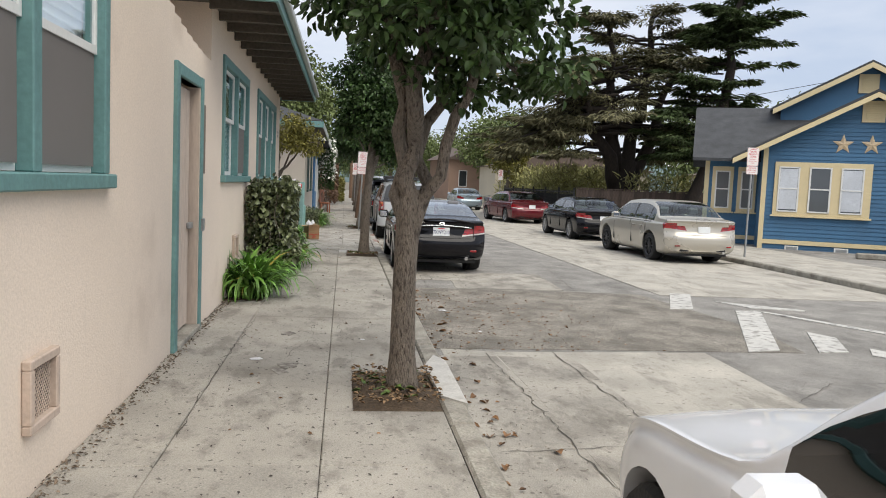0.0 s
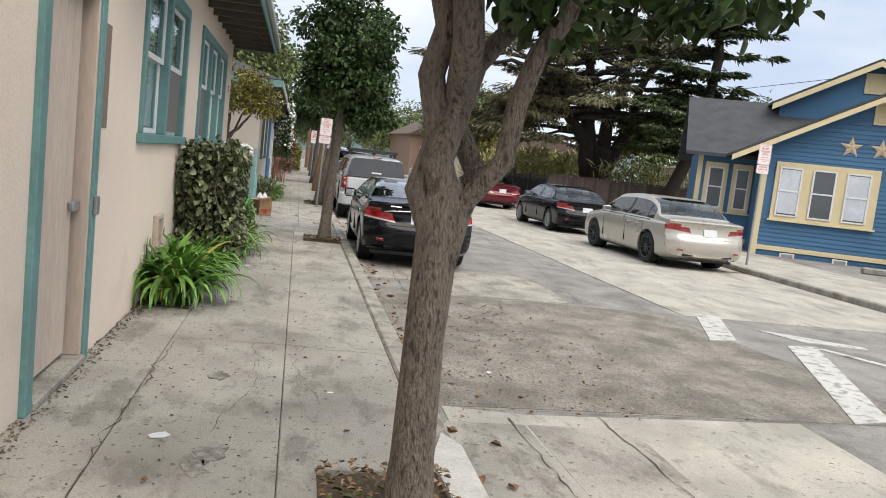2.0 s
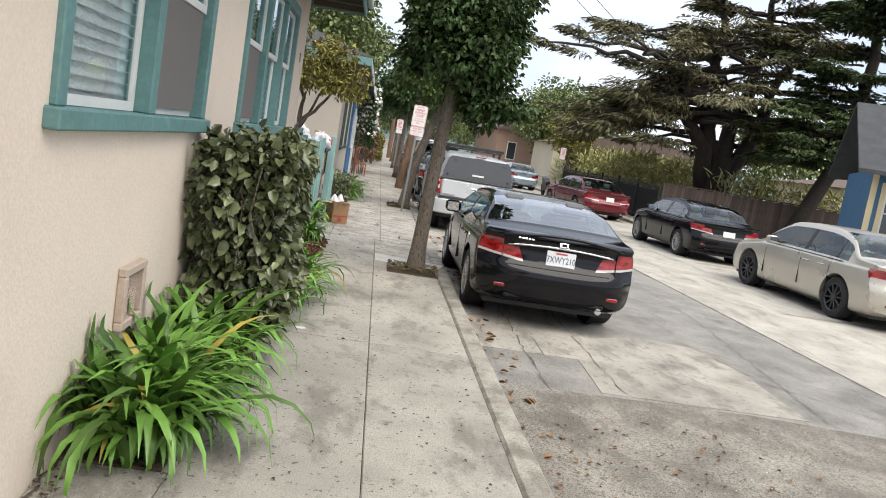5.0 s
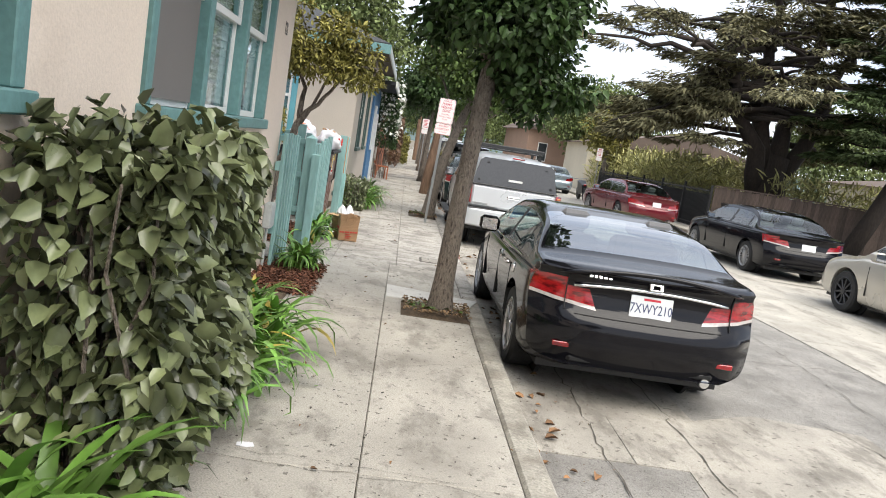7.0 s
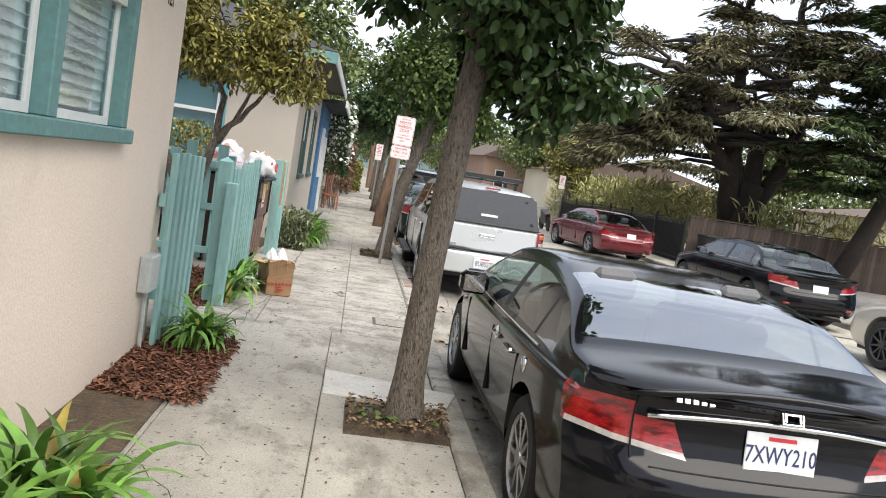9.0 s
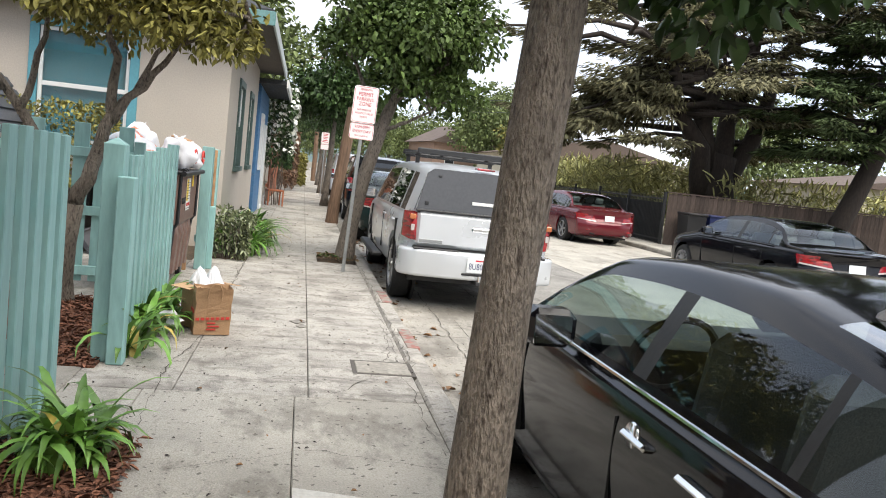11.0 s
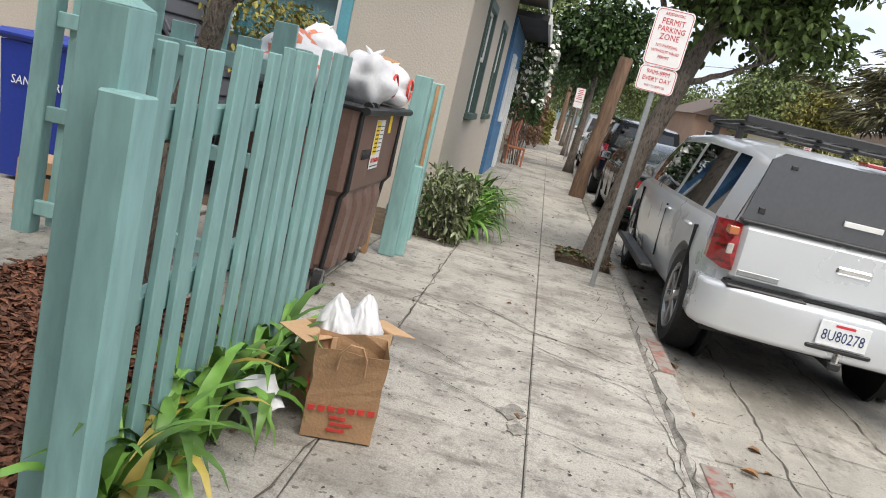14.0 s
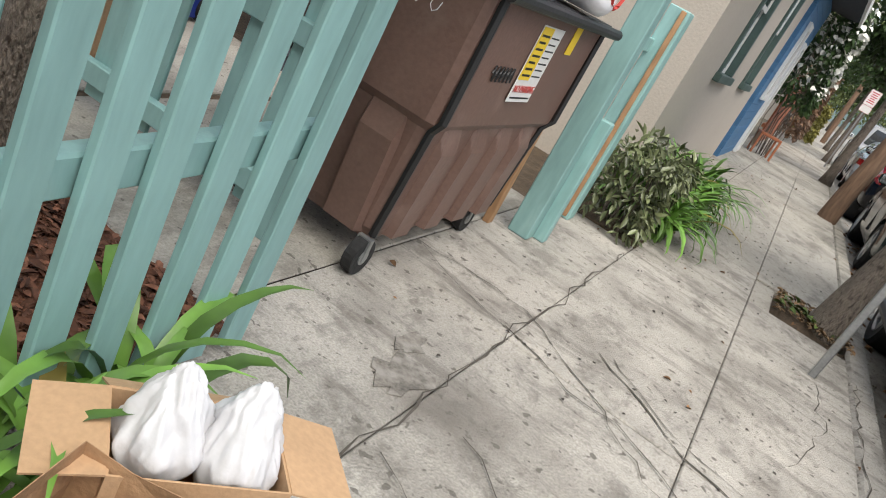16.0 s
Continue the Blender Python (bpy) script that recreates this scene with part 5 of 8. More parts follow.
def leaf_mesh(name, p, d, size, wide, material, rng, fold=0.25, roll=1.0):
    """Folded leaves of six points at p, growing along d; size is the length of each."""
    n = len(p)
    d = unit(d)
    up = unit(np.array([[0, 0, 1.0]]) + roll * rng.normal(size=(n, 3)) * 0.6)
    s = unit(np.cross(d, up))
    u = np.cross(s, d)
    L = np.asarray(size).reshape(-1, 1) * np.ones((n, 1))
    w = L * wide
    droop = u * L * 0.12
    base, tip = p, p + d * L - droop
    l1, l2 = p + d * L * 0.3 + s * w * 0.5 + u * w * fold, p + d * L * 0.68 + s * w * 0.42 + u * w * fold - droop * 0.5
    r1, r2 = p + d * L * 0.3 - s * w * 0.5 + u * w * fold, p + d * L * 0.68 - s * w * 0.42 + u * w * fold - droop * 0.5
    V = np.stack([base, l1, l2, tip, r2, r1], 1).reshape(-1, 3)
    i = np.arange(n)[:, None] * 6
    F = np.concatenate([i + np.array([[0, 1, 2, 3]]), i + np.array([[0, 3, 4, 5]])], 1).reshape(-1, 4)
    return fast_mesh(name, V, F, material)


def clump_points(clumps, count, rng, shell=0.55):
    """Points in the outer part of ellipsoidal clumps (centre, radii), and the ways outwards."""
    c = np.array([k[0] for k in clumps], float)
    r = np.array([k[1] for k in clumps], float)
    wgt = (r[:, 0] * r[:, 1] * r[:, 2]) ** (2 / 3)
    ix = rng.choice(len(c), count, p=wgt / wgt.sum())
    v = unit(rng.normal(size=(count, 3)))
    q = (shell + (1 - shell) * rng.random((count, 1))) * (1 + 0.12 * rng.normal(size=(count, 1)))
    return c[ix] + v * q * r[ix], v


def crown_clumps(centre, radii, n, size, rng, flat=0.8):
    out = []
    for _ in range(n):
        v = rng.normal(size=3)
        v /= np.linalg.norm(v)
        q = rng.random() ** 0.45 * 0.86
        s = size * rng.uniform(0.7, 1.3)
        out.append((np.array(centre) + v * q * np.array(radii), (s, s, s * flat)))
    return out


def limb(p0, p1, r0, r1, seed, n=7, wob=0.06, sag=0.0):
    rg = random.Random(seed)
    p0, p1 = Vector(p0), Vector(p1)
    L = (p1 - p0).length
    pts, rad = [], []
    for i in range(n + 1):
        t = i / n
        q = p0.lerp(p1, t) + Vector((rg.uniform(-1, 1), rg.uniform(-1, 1), rg.uniform(-0.5, 0.5))) * L * wob * math.sin(math.pi * t)
        q.z += sag * L * math.sin(math.pi * t)
        pts.append(q)
        rad.append(r0 + (r1 - r0) * t)
    return pts, rad


def broadleaf(name, label, trunk, trunk_r, limbs, clumps, leaves, leaf, seed, material=None, bark=None, group="", wide=0.62, twigs=40, seg=14, shell=0.5):
    """A tree of trunk, limbs, twigs into the clumps and a crown of single leaves."""
    rng = np.random.default_rng(seed)
    T = thing(name, label, "tree", group=group)
    bark = bark or M_BARK
    b = bmesh.new()
    tube(trunk, trunk_r, seg, b, wob=0.08)
    part("trunk", b, bark, T, smooth=True)
    for i, (p0, p1, r0, r1) in enumerate(limbs):
        pts, rad = limb(p0, p1, r0, r1, seed * 31 + i)
        part("limb", tube(pts, rad, 12, wob=0.07), bark, T, smooth=True)
    b = bmesh.new()
    ends = [l[1] for l in limbs] or [trunk[-1]]
    for k in range(twigs):
        c = clumps[int(rng.integers(len(clumps)))][0]
        e = min(ends, key=lambda q: (Vector(q) - Vector(c)).length)
        pts, rad = limb(e, c, 0.022, 0.006, seed * 77 + k, 4, 0.1)
        tube(pts, rad, 5, b)
    tagged(part("branchwork", b, bark, T, smooth=True), kind="stuff")
    p, v = clump_points(clumps, leaves, rng, shell)
    d = v * 0.6 + rng.normal(size=v.shape) * 0.55 + np.array([[0, 0, -0.35]])
    o = new("crown", leaf_mesh("crown", p, d, leaf * rng.uniform(0.65, 1.2, leaves), wide, material or M_LEAF, rng))
    o.parent = T
    return T


rngT = np.random.default_rng(11)
# first street tree, forking at chest height
t1 = [(0.66, 5.55, -0.05), (0.66, 5.55, 0.08), (0.655, 5.54, 0.3), (0.65, 5.53, 0.8), (0.66, 5.52, 1.22), (0.67, 5.52, 1.45)]
broadleaf("street_tree", "forked street tree with grey bark and a dense dark green crown", t1, [0.15, 0.112, 0.092, 0.083, 0.086, 0.07],
          [((0.655, 5.52, 1.0), (0.50, 5.60, 2.5), 0.06, 0.05), ((0.665, 5.52, 1.05), (0.72, 5.45, 2.6), 0.065, 0.055), ((0.68, 5.52, 1.15), (1.14, 5.35, 2.5), 0.045, 0.035),
           ((0.67, 5.53, 1.1), (0.92, 5.8, 2.5), 0.055, 0.04), ((0.52, 5.6, 2.45), (0.2, 5.4, 3.2), 0.055, 0.03), ((0.72, 5.45, 2.6), (0.9, 5.2, 3.4), 0.06, 0.03), ((1.12, 5.35, 2.45), (1.5, 5.1, 3.0), 0.04, 0.02), ((0.72, 5.45, 2.6), (0.6, 6.1, 3.6), 0.055, 0.03)],
          crown_clumps((0.88, 5.5, 3.15), (1.05, 1.15, 0.95), 85, 0.30, rngT) + crown_clumps((1.1, 5.3, 2.3), (0.75, 0.7, 0.2), 10, 0.2, rngT), 19000, 0.085, 1, group="street trees")
t2 = [(0.64, 15.85, -0.05), (0.64, 15.85, 0.06), (0.64, 15.84, 0.3), (0.66, 15.82, 1.0), (0.70, 15.8, 1.7), (0.74, 15.8, 2.3), (0.76, 15.8, 3.0)]
broadleaf("street_tree", "slim street tree with a trimmed oval crown of dark leaves", t2, [0.17, 0.12, 0.095, 0.082, 0.08, 0.075, 0.04],
          [((0.74, 15.8, 2.2), (0.4, 15.6, 3.2), 0.05, 0.02), ((0.74, 15.8, 2.3), (1.15, 15.7, 3.2), 0.05, 0.02), ((0.70, 15.8, 1.85), (0.95, 15.9, 2.6), 0.035, 0.02), ((0.75, 15.8, 2.4), (0.8, 16.3, 3.4), 0.04, 0.02)],
          crown_clumps((0.78, 15.75, 3.2), (0.88, 0.85, 1.25), 95, 0.27, rngT) + crown_clumps((1.2, 15.6, 2.1), (0.5, 0.45, 0.22), 9, 0.22, rngT), 19000, 0.085, 2, group="street trees")
t3 = [(0.74, 24.7, -0.05), (0.74, 24.7, 0.08), (0.78, 24.7, 0.5), (0.90, 24.7, 1.2), (1.08, 24.7, 1.9), (1.25, 24.7, 2.5), (1.35, 24.7, 3.2)]
broadleaf("street_tree", "leaning street tree with a broad bright green crown", t3, [0.19, 0.14, 0.115, 0.1, 0.09, 0.08, 0.05],
          [((1.05, 24.7, 1.8), (0.6, 24.6, 2.8), 0.05, 0.02), ((1.2, 24.7, 2.3), (1.9, 24.5, 2.9), 0.05, 0.02), ((1.2, 24.7, 2.3), (1.3, 25.4, 3.1), 0.045, 0.02), ((1.05, 24.7, 1.85), (1.7, 24.4, 2.2), 0.035, 0.015)],
          crown_clumps((1.35, 24.8, 3.3), (1.35, 1.3, 1.05), 95, 0.33, rngT) + crown_clumps((1.9, 24.8, 2.5), (0.7, 0.8, 0.3), 12, 0.25, rngT), 17000, 0.095, 3, M_LEAF_MID, group="street trees")
for i, (x, y, z, r, h) in enumerate(((0.8, 38.2, 3.6, 1.4, 1.3), (0.85, 47.5, 3.8, 1.6, 1.4), (0.9, 58, 4.0, 1.9, 1.7), (0.9, 72, 4.2, 2.2, 2.0))):
    broadleaf("street_tree", "street tree with a dark rounded crown along the kerb", [(x, y, -0.05), (x, y, 0.3), (x + 0.05, y, 1.5), (x + 0.1, y, 3.0)], [0.16, 0.11, 0.09, 0.05], [], crown_clumps((x + 0.1, y, z), (r, r, h), 60, 0.45, rngT), 5000, 0.16, 10 + i, M_LEAF, group="street trees", twigs=15)
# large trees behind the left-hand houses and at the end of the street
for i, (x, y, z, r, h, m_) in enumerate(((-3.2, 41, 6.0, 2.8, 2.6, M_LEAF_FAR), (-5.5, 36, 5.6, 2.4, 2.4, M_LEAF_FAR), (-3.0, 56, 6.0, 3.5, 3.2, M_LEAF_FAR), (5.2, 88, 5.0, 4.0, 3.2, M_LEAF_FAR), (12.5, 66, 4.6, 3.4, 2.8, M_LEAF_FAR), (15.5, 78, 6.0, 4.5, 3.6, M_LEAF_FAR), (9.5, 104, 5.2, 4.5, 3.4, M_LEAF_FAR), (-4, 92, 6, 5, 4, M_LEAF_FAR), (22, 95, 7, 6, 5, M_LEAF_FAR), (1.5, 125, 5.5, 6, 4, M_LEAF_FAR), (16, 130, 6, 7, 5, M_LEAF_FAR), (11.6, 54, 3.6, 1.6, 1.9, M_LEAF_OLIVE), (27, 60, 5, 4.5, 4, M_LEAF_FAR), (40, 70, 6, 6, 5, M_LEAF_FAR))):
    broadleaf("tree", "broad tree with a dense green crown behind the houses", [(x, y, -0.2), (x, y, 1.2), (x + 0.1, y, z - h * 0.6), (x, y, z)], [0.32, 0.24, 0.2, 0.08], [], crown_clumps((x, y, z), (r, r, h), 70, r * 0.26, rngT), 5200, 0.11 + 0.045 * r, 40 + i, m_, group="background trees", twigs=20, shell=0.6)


def conifer(name, label, base, limbs, pads, per_pad, blade, seed, material):
    """A conifer: limbs bearing flat pads of needle sprays."""
    rng = np.random.default_rng(seed)
    T = thing(name, label, "tree")
    b = bmesh.new()
    tops = []
    for i, (p0, p1, r0, r1, sag) in enumerate(limbs):
        pts, rad = limb(p0, p1, r0, r1, seed + i, 8, 0.05, sag)
        part("trunk" if i == 0 else "limb", tube(pts, rad, 10 if r0 > 0.15 else 6, wob=0.15), M_BARK_DARK, T, smooth=True)
    b.free()
    P, D = [], []
    for c, out, rad, thick in pads:
        n = per_pad
        a = rng.uniform(0, 2 * math.pi, n)
        q = rng.random(n) ** 0.6
        loc = np.stack([np.cos(a) * q * rad, np.sin(a) * q * rad * 0.8, (rng.random(n) - 0.45) * thick * (1.1 - q)], 1)
        P.append(np.array(c) + loc)
        o = np.array(out) / (np.linalg.norm(out) + 1e-6)
        dd = loc / rad * 0.9 + o * 0.8 + rng.normal(size=(n, 3)) * 0.28
        dd[:, 2] = dd[:, 2] * 0.5 - 0.12 - 0.25 * q * rng.random(n)
        D.append(dd)
    P, D = np.concatenate(P), np.concatenate(D)
    o = new("foliage", leaf_mesh("foliage", P, D, blade * rng.uniform(0.6, 1.3, len(P)), 0.24, material, rng, 0.15, 0.6))
    o.parent = T
    return T


def cedar():
    rg = random.Random(21)
    x, y = 14.9, 40.6
    limbs = [((x, y, -0.2), (x + 0.3, y, 3.2), 0.85, 0.6, 0)]
    stems = [((x + 0.2, y, 2.2), (x + 1.4, y + 0.5, 11.3)), ((x - 0.2, y, 2.4), (x - 1.2, y - 0.3, 10.6)), ((x - 0.3, y, 1.6), (x - 3.2, y - 0.8, 8.2)), ((x + 0.4, y, 2.0), (x + 2.8, y - 0.3, 8.8))]
    for a, c in stems:
        limbs.append((a, c, 0.40, 0.09, 0))
    pads = []
    for k in range(84):
        a, c = stems[k % 4] if k % 7 else stems[k % 2]
        t = rg.uniform(0.24, 0.98)
        p = Vector(a).lerp(Vector(c), t)
        ang = rg.uniform(0, 2 * math.pi)
        z = p.z
        ln = (6.2 if z < 6.5 else max(1.2, 6.2 - (z - 6.5) * 1.1)) * rg.uniform(0.6, 1.0)
        if math.cos(ang) < -0.3 and z < 6:
            ln *= 1.25
        if math.cos(ang) > 0.2:
            ln *= 0.74
        if math.cos(ang) < -0.2 and z >= 6:
            ln *= 1.18
        e = p + Vector((math.cos(ang) * ln, math.sin(ang) * ln, rg.uniform(-0.06, 0.12) * ln - (0.10 * ln if z < 6 else 0)))
        limbs.append((p, e, 0.055 + 0.012 * ln, 0.02, rg.uniform(0.0, 0.06)))
        for s in (0.66, 0.76, 0.85, 0.93, 1.0):
            q = p.lerp(e, s) + Vector((rg.uniform(-0.5, 0.5), rg.uniform(-0.5, 0.5), rg.uniform(-0.05, 0.25)))
            pads.append((q, e - p, rg.uniform(0.55, 1.0) * (1.15 - 0.25 * s), 0.30))
    # long drooping limbs over the street side
    for k in range(16):
        u = 0.35 + 0.65 * rg.random()
        p = Vector((x - 0.6 - rg.random(), y - 0.3, 4.2 + 3.4 * rg.random()))
        e = Vector((x - 1.6 - 6.0 * u, y - rg.uniform(-0.5, 3.0), 6.6 - 3.2 * u + rg.uniform(-0.8, 0.9)))
        limbs.append((p, e, 0.13, 0.02, 0.05))
        for s in (0.45, 0.56, 0.66, 0.76, 0.85, 0.93, 1.0):
            q = p.lerp(e, s) + Vector((rg.uniform(-0.5, 0.5), rg.uniform(-0.5, 0.5), rg.uniform(-0.45, 0.25)))
            pads.append((q, (-1, -0.2, -0.5), rg.uniform(0.5, 0.9), 0.55))
    conifer("cypress_tree", "huge dark cypress with layered spreading limbs behind the fence", None, limbs, pads, 84, 0.30, 5, M_NEEDLE)


def pine():
    rg = random.Random(8)
    x, y = 16.6, 36.6
    limbs = [((15.9, y - 1.2, -0.2), (20.1, y, 15.0), 0.34, 0.06, 0)]
    pads = []
    for k in range(120):
        t = rg.uniform(0.08, 0.99)
        z = 1.9 + 12.8 * t
        p = Vector((16.3 + 3.8 * t, y - 1.2 * (1 - t), z))
        ang = rg.uniform(0, 2 * math.pi)
        ln = (2.9 * (1 - t) ** 0.7 + 0.6) * rg.uniform(0.6, 1.05)
        e = p + Vector((math.cos(ang) * ln, math.sin(ang) * ln, rg.uniform(-0.05, 0.2) * ln))
        limbs.append((p, e, 0.05, 0.015, 0.0))
        for s in (0.4, 0.7, 1.0):
            q = p.lerp(e, s) + Vector((rg.uniform(-0.3, 0.3), rg.uniform(-0.3, 0.3), rg.uniform(0, 0.2)))
            pads.append((q, e - p, rg.uniform(0.35, 0.6), 0.28))
    conifer("conifer_tree", "tall green conifer with tiered branches beside the blue house", None, limbs, pads, 130, 0.30, 9, M_NEEDLE_G)


cedar()
pine()


def strap_clump(name, label, spots, per, length, seed, yellow=0.03, width=0.048):
    """A clump of arching strap leaves, each leaf a bent ribbon."""
    rng = np.random.default_rng(seed)
    T = thing(name, label, "plant", group="strap-leaved plants")
    for key, frac, m_ in (("leaves", 1 - yellow, M_STRAP), ("yellow_leaves", yellow, M_STRAP_Y)):
        V, F = [], []
        n = int(len(spots) * per * frac)
        S = 7
        for i in range(n):
            sx, sy = spots[int(rng.integers(len(spots)))]
            a = rng.uniform(0, 2 * math.pi)
            ln = length * rng.uniform(0.6, 1.15)
            lean = rng.uniform(0.15, 1.0)
            p = np.array([sx + rng.normal() * 0.05, sy + rng.normal() * 0.05, 0.0])
            el = math.radians(88 - 30 * lean)
            w = width * rng.uniform(0.7, 1.15)
            side = np.array([-math.sin(a), math.cos(a), 0])
            k0 = len(V)
            for j in range(S + 1):
                t = j / S
                ww = w * (0.55 + 0.45 * math.sin(math.pi * min(1, t * 1.15 + 0.1))) * (1 - max(0, t - 0.75) / 0.27)
                V += [p - side * ww / 2 + np.array([0, 0, 0.18 * ww]), p.copy(), p + side * ww / 2 + np.array([0, 0, 0.18 * ww])]
                if j < S:
                    step = ln / S
                    p = p + step * np.array([math.cos(a) * math.cos(el), math.sin(a) * math.cos(el), math.sin(el)])
                    p[2] = max(p[2], 0.02)
                    if p[0] < W + 0.02 and sx > W:
                        p[0] = W + 0.02
                    el -= (0.20 + 0.42 * lean) * rng.uniform(0.6, 1.2) * (0.5 + t)
            for j in range(S):
                q = k0 + 3 * j
                F += [(q, q + 1, q + 4, q + 3), (q + 1, q + 2, q + 5, q + 4)]
        if n:
            o = new(key, fast_mesh(key, V, F, m_))
            o.parent = T
    return T


sp = random.Random(4)
strap_clump("agapanthus", "lush green strap-leaved plants along the stucco wall", [(sp.uniform(-1.05, -0.80), sp.uniform(9.6, 11.35)) for _ in range(30)], 20, 0.72, 1, 0.02, 0.062)
strap_clump("agapanthus", "green strap-leaved plants under the hedge edge", [(sp.uniform(-1.0, -0.58), sp.uniform(12.4, 14.1)) for _ in range(30)], 20, 0.66, 2, 0.04, 0.056)
strap_clump("agapanthus", "small strap-leaved plant beside the green fence", [(sp.uniform(-0.85, -0.75), sp.uniform(16.75, 17.2)) for _ in range(4)], 34, 0.46, 3)
strap_clump("agapanthus", "strap-leaved plants with yellow leaves at the picket fence foot", [(sp.uniform(-0.95, -0.86), y) for y in (18.8, 18.95, 19.1, 19.35, 19.5, 19.7, 19.9, 20.1)], 18, 0.50, 4, 0.07)
strap_clump("agapanthus", "strap-leaved plants beside the grey stucco house", [(sp.uniform(-0.95, -0.55), sp.uniform(24.4, 26.3)) for _ in range(22)], 24, 0.70, 5)


def bush(name, label, boxes, count, leaf, material, seed, wide=0.62, stems=30, category="bush", extra=None):
    """A clipped bush: leaves over the faces and inside of boxes, with stems."""
    rng = np.random.default_rng(seed)
    T = thing(name, label, category)
    P, D = [], []
    for (x0, x1, y0, y1, z0, z1), share in boxes:
        n = int(count * share)
        p = rng.random((n, 3))
        ax = rng.integers(0, 5, n)
        dirs = np.zeros((n, 3))
        for k, (a, s) in enumerate(((0, 1), (1, 0), (1, 1), (2, 1), (0, 1))):
            mk = ax == k
            p[mk, a] = s + (rng.random(mk.sum()) ** 2) * (-0.30 if s else 0.30)
            dirs[mk, a] = 1 if s else -1
        q = np.stack([x0 + p[:, 0] * (x1 - x0), y0 + p[:, 1] * (y1 - y0), z0 + p[:, 2] * (z1 - z0)], 1)
        lump = np.array([noise.noise(Vector(v) * 2.3) for v in q])
        q += dirs * lump[:, None] * 0.14
        P.append(q)
        D.append(dirs * 0.5 + rng.normal(size=(n, 3)) * 0.5 + np.array([[0, 0, -0.5]]))
    P, D = np.concatenate(P), np.concatenate(D)
    o = new("leaves", leaf_mesh("leaves", P, D, leaf * rng.uniform(0.6, 1.25, len(P)), wide, material, rng))
    o.parent = T
    b = bmesh.new()
    (x0, x1, y0, y1, z0, z1), _ = boxes[0]
    for k in range(stems):
        x, y = rng.uniform(x0 + 0.1, x1 - 0.1), rng.uniform(y0 + 0.1, y1 - 0.1)
        pts, rad = limb((x * 0.7 + 0.3 * (x0 + x1) / 2, y, 0), (x, y + rng.uniform(-0.2, 0.2), z1 - 0.1), 0.012, 0.005, seed * 9 + k, 4, 0.05)
        tube(pts, rad, 5, b)
    part("stemwork", b, M_BARK, T)
    return T


bush("hedge", "clipped hedge of leathery grey-green leaves against the stucco wall", [((-1.13, -0.53, 11.3, 12.6, 0.22, 1.36), 0.9), ((-1.1, -0.58, 11.45, 12.5, 1.2, 1.46), 0.1)], 5000, 0.088, M_LEAF_HEDGE, 6, 0.68, 80, "hedge")
bush("shrub", "low grey-green shrub beside the grey stucco house", [((-1.0, -0.55, 23.75, 24.7, 0.05, 0.55), 1)], 1500, 0.08, M_LEAF_HEDGE, 7, 0.35, 20, "shrub")
# climbing plant with white blossom
bush("flowering_vine", "climbing plant with white blossom on the house wall", [((-1.1, -0.35, 35.6, 38.0, 1.1, 3.2), 1)], 2600, 0.13, M_LEAF, 12, 0.6, 10, "vine")
bush("blossom", "white blossom of the climbing plant", [((-1.12, -0.3, 35.5, 38.1, 1.5, 3.3), 1)], 650, 0.12, M_BLOSSOM, 13, 0.9, 1, "vine")
bush("bush", "russet bush spilling over the orange fence", [((-1.2, -0.3, 46, 52, 0.2, 2.4), 1)], 2600, 0.16, mat("russet_leaf", (0.16, 0.09, 0.05), 0.6, var=0.3, scale=2, bump=0, island=0.4), 14, 0.6, 10)
bush("bush", "yellow-green bush by the pavement", [((-0.9, 0.1, 52.5, 57, 0.1, 1.6), 1)], 1800, 0.16, M_LEAF_OLIVE, 15, 0.6, 10)


def corn():
    """The corn patch behind the fence: uncountable stalks in one object."""
    rng = np.random.default_rng(33)
    n = 9000
    x, y = rng.uniform(11.6, 17.5, n), rng.uniform(43, 58, n)
    z = rng.uniform(0.3, 2.6, n) + 0.25 * np.sin(x * 3)
    p = np.stack([x, y, z], 1)
    d = rng.normal(size=(n, 3)) * np.array([[0.6, 0.6, 0.3]]) + np.array([[0, 0, 0.55]])
    o = new("corn", leaf_mesh("corn", p, d, rng.uniform(0.35, 0.7, n), 0.12, M_CORN, rng))
    tagged(o, "patch of dry yellow-green corn behind the fence", "corn", kind="stuff")
    n = 5000
    x, y = rng.uniform(14.5, 34, n), rng.uniform(38, 41, n)
    p = np.stack([x, y, rng.uniform(0.2, 2.3, n)], 1)
    d = rng.normal(size=(n, 3)) * 0.5 + np.array([[0, 0, 0.5]])
    o = new("undergrowth", leaf_mesh("undergrowth", p, d, rng.uniform(0.3, 0.6, n), 0.15, M_CORN, rng))
    tagged(o, "yellow-green undergrowth behind the wooden fence", "plants", kind="stuff")


corn()

# ---- left side: beds, fences, bins, houses ----
M_MULCH = mat("red_brown_bark_mulch", (0.15, 0.062, 0.035), 1, var=0.45, scale=12, fine=60, bump=0.8, wave=0.02)
M_CHIP = mat("bark_chip", (0.17, 0.075, 0.045), 0.95, var=0.3, scale=10, bump=0.1, island=0.6)
M_BROWN_BIN = mat("brown_bin_plastic", (0.155, 0.093, 0.073), 0.5, var=0.1, scale=3, fine=60, bump=0.04, dark=(0.22, 0.15, 0.125), cut=(0.6, 0.8), cscale=5, streak=(((12, 12, 2.5), 0.64, 0.4),))
M_BLUE_BIN = mat("blue_bin_plastic", (0.012, 0.035, 0.27), 0.45, var=0.08, scale=3, bump=0.03)
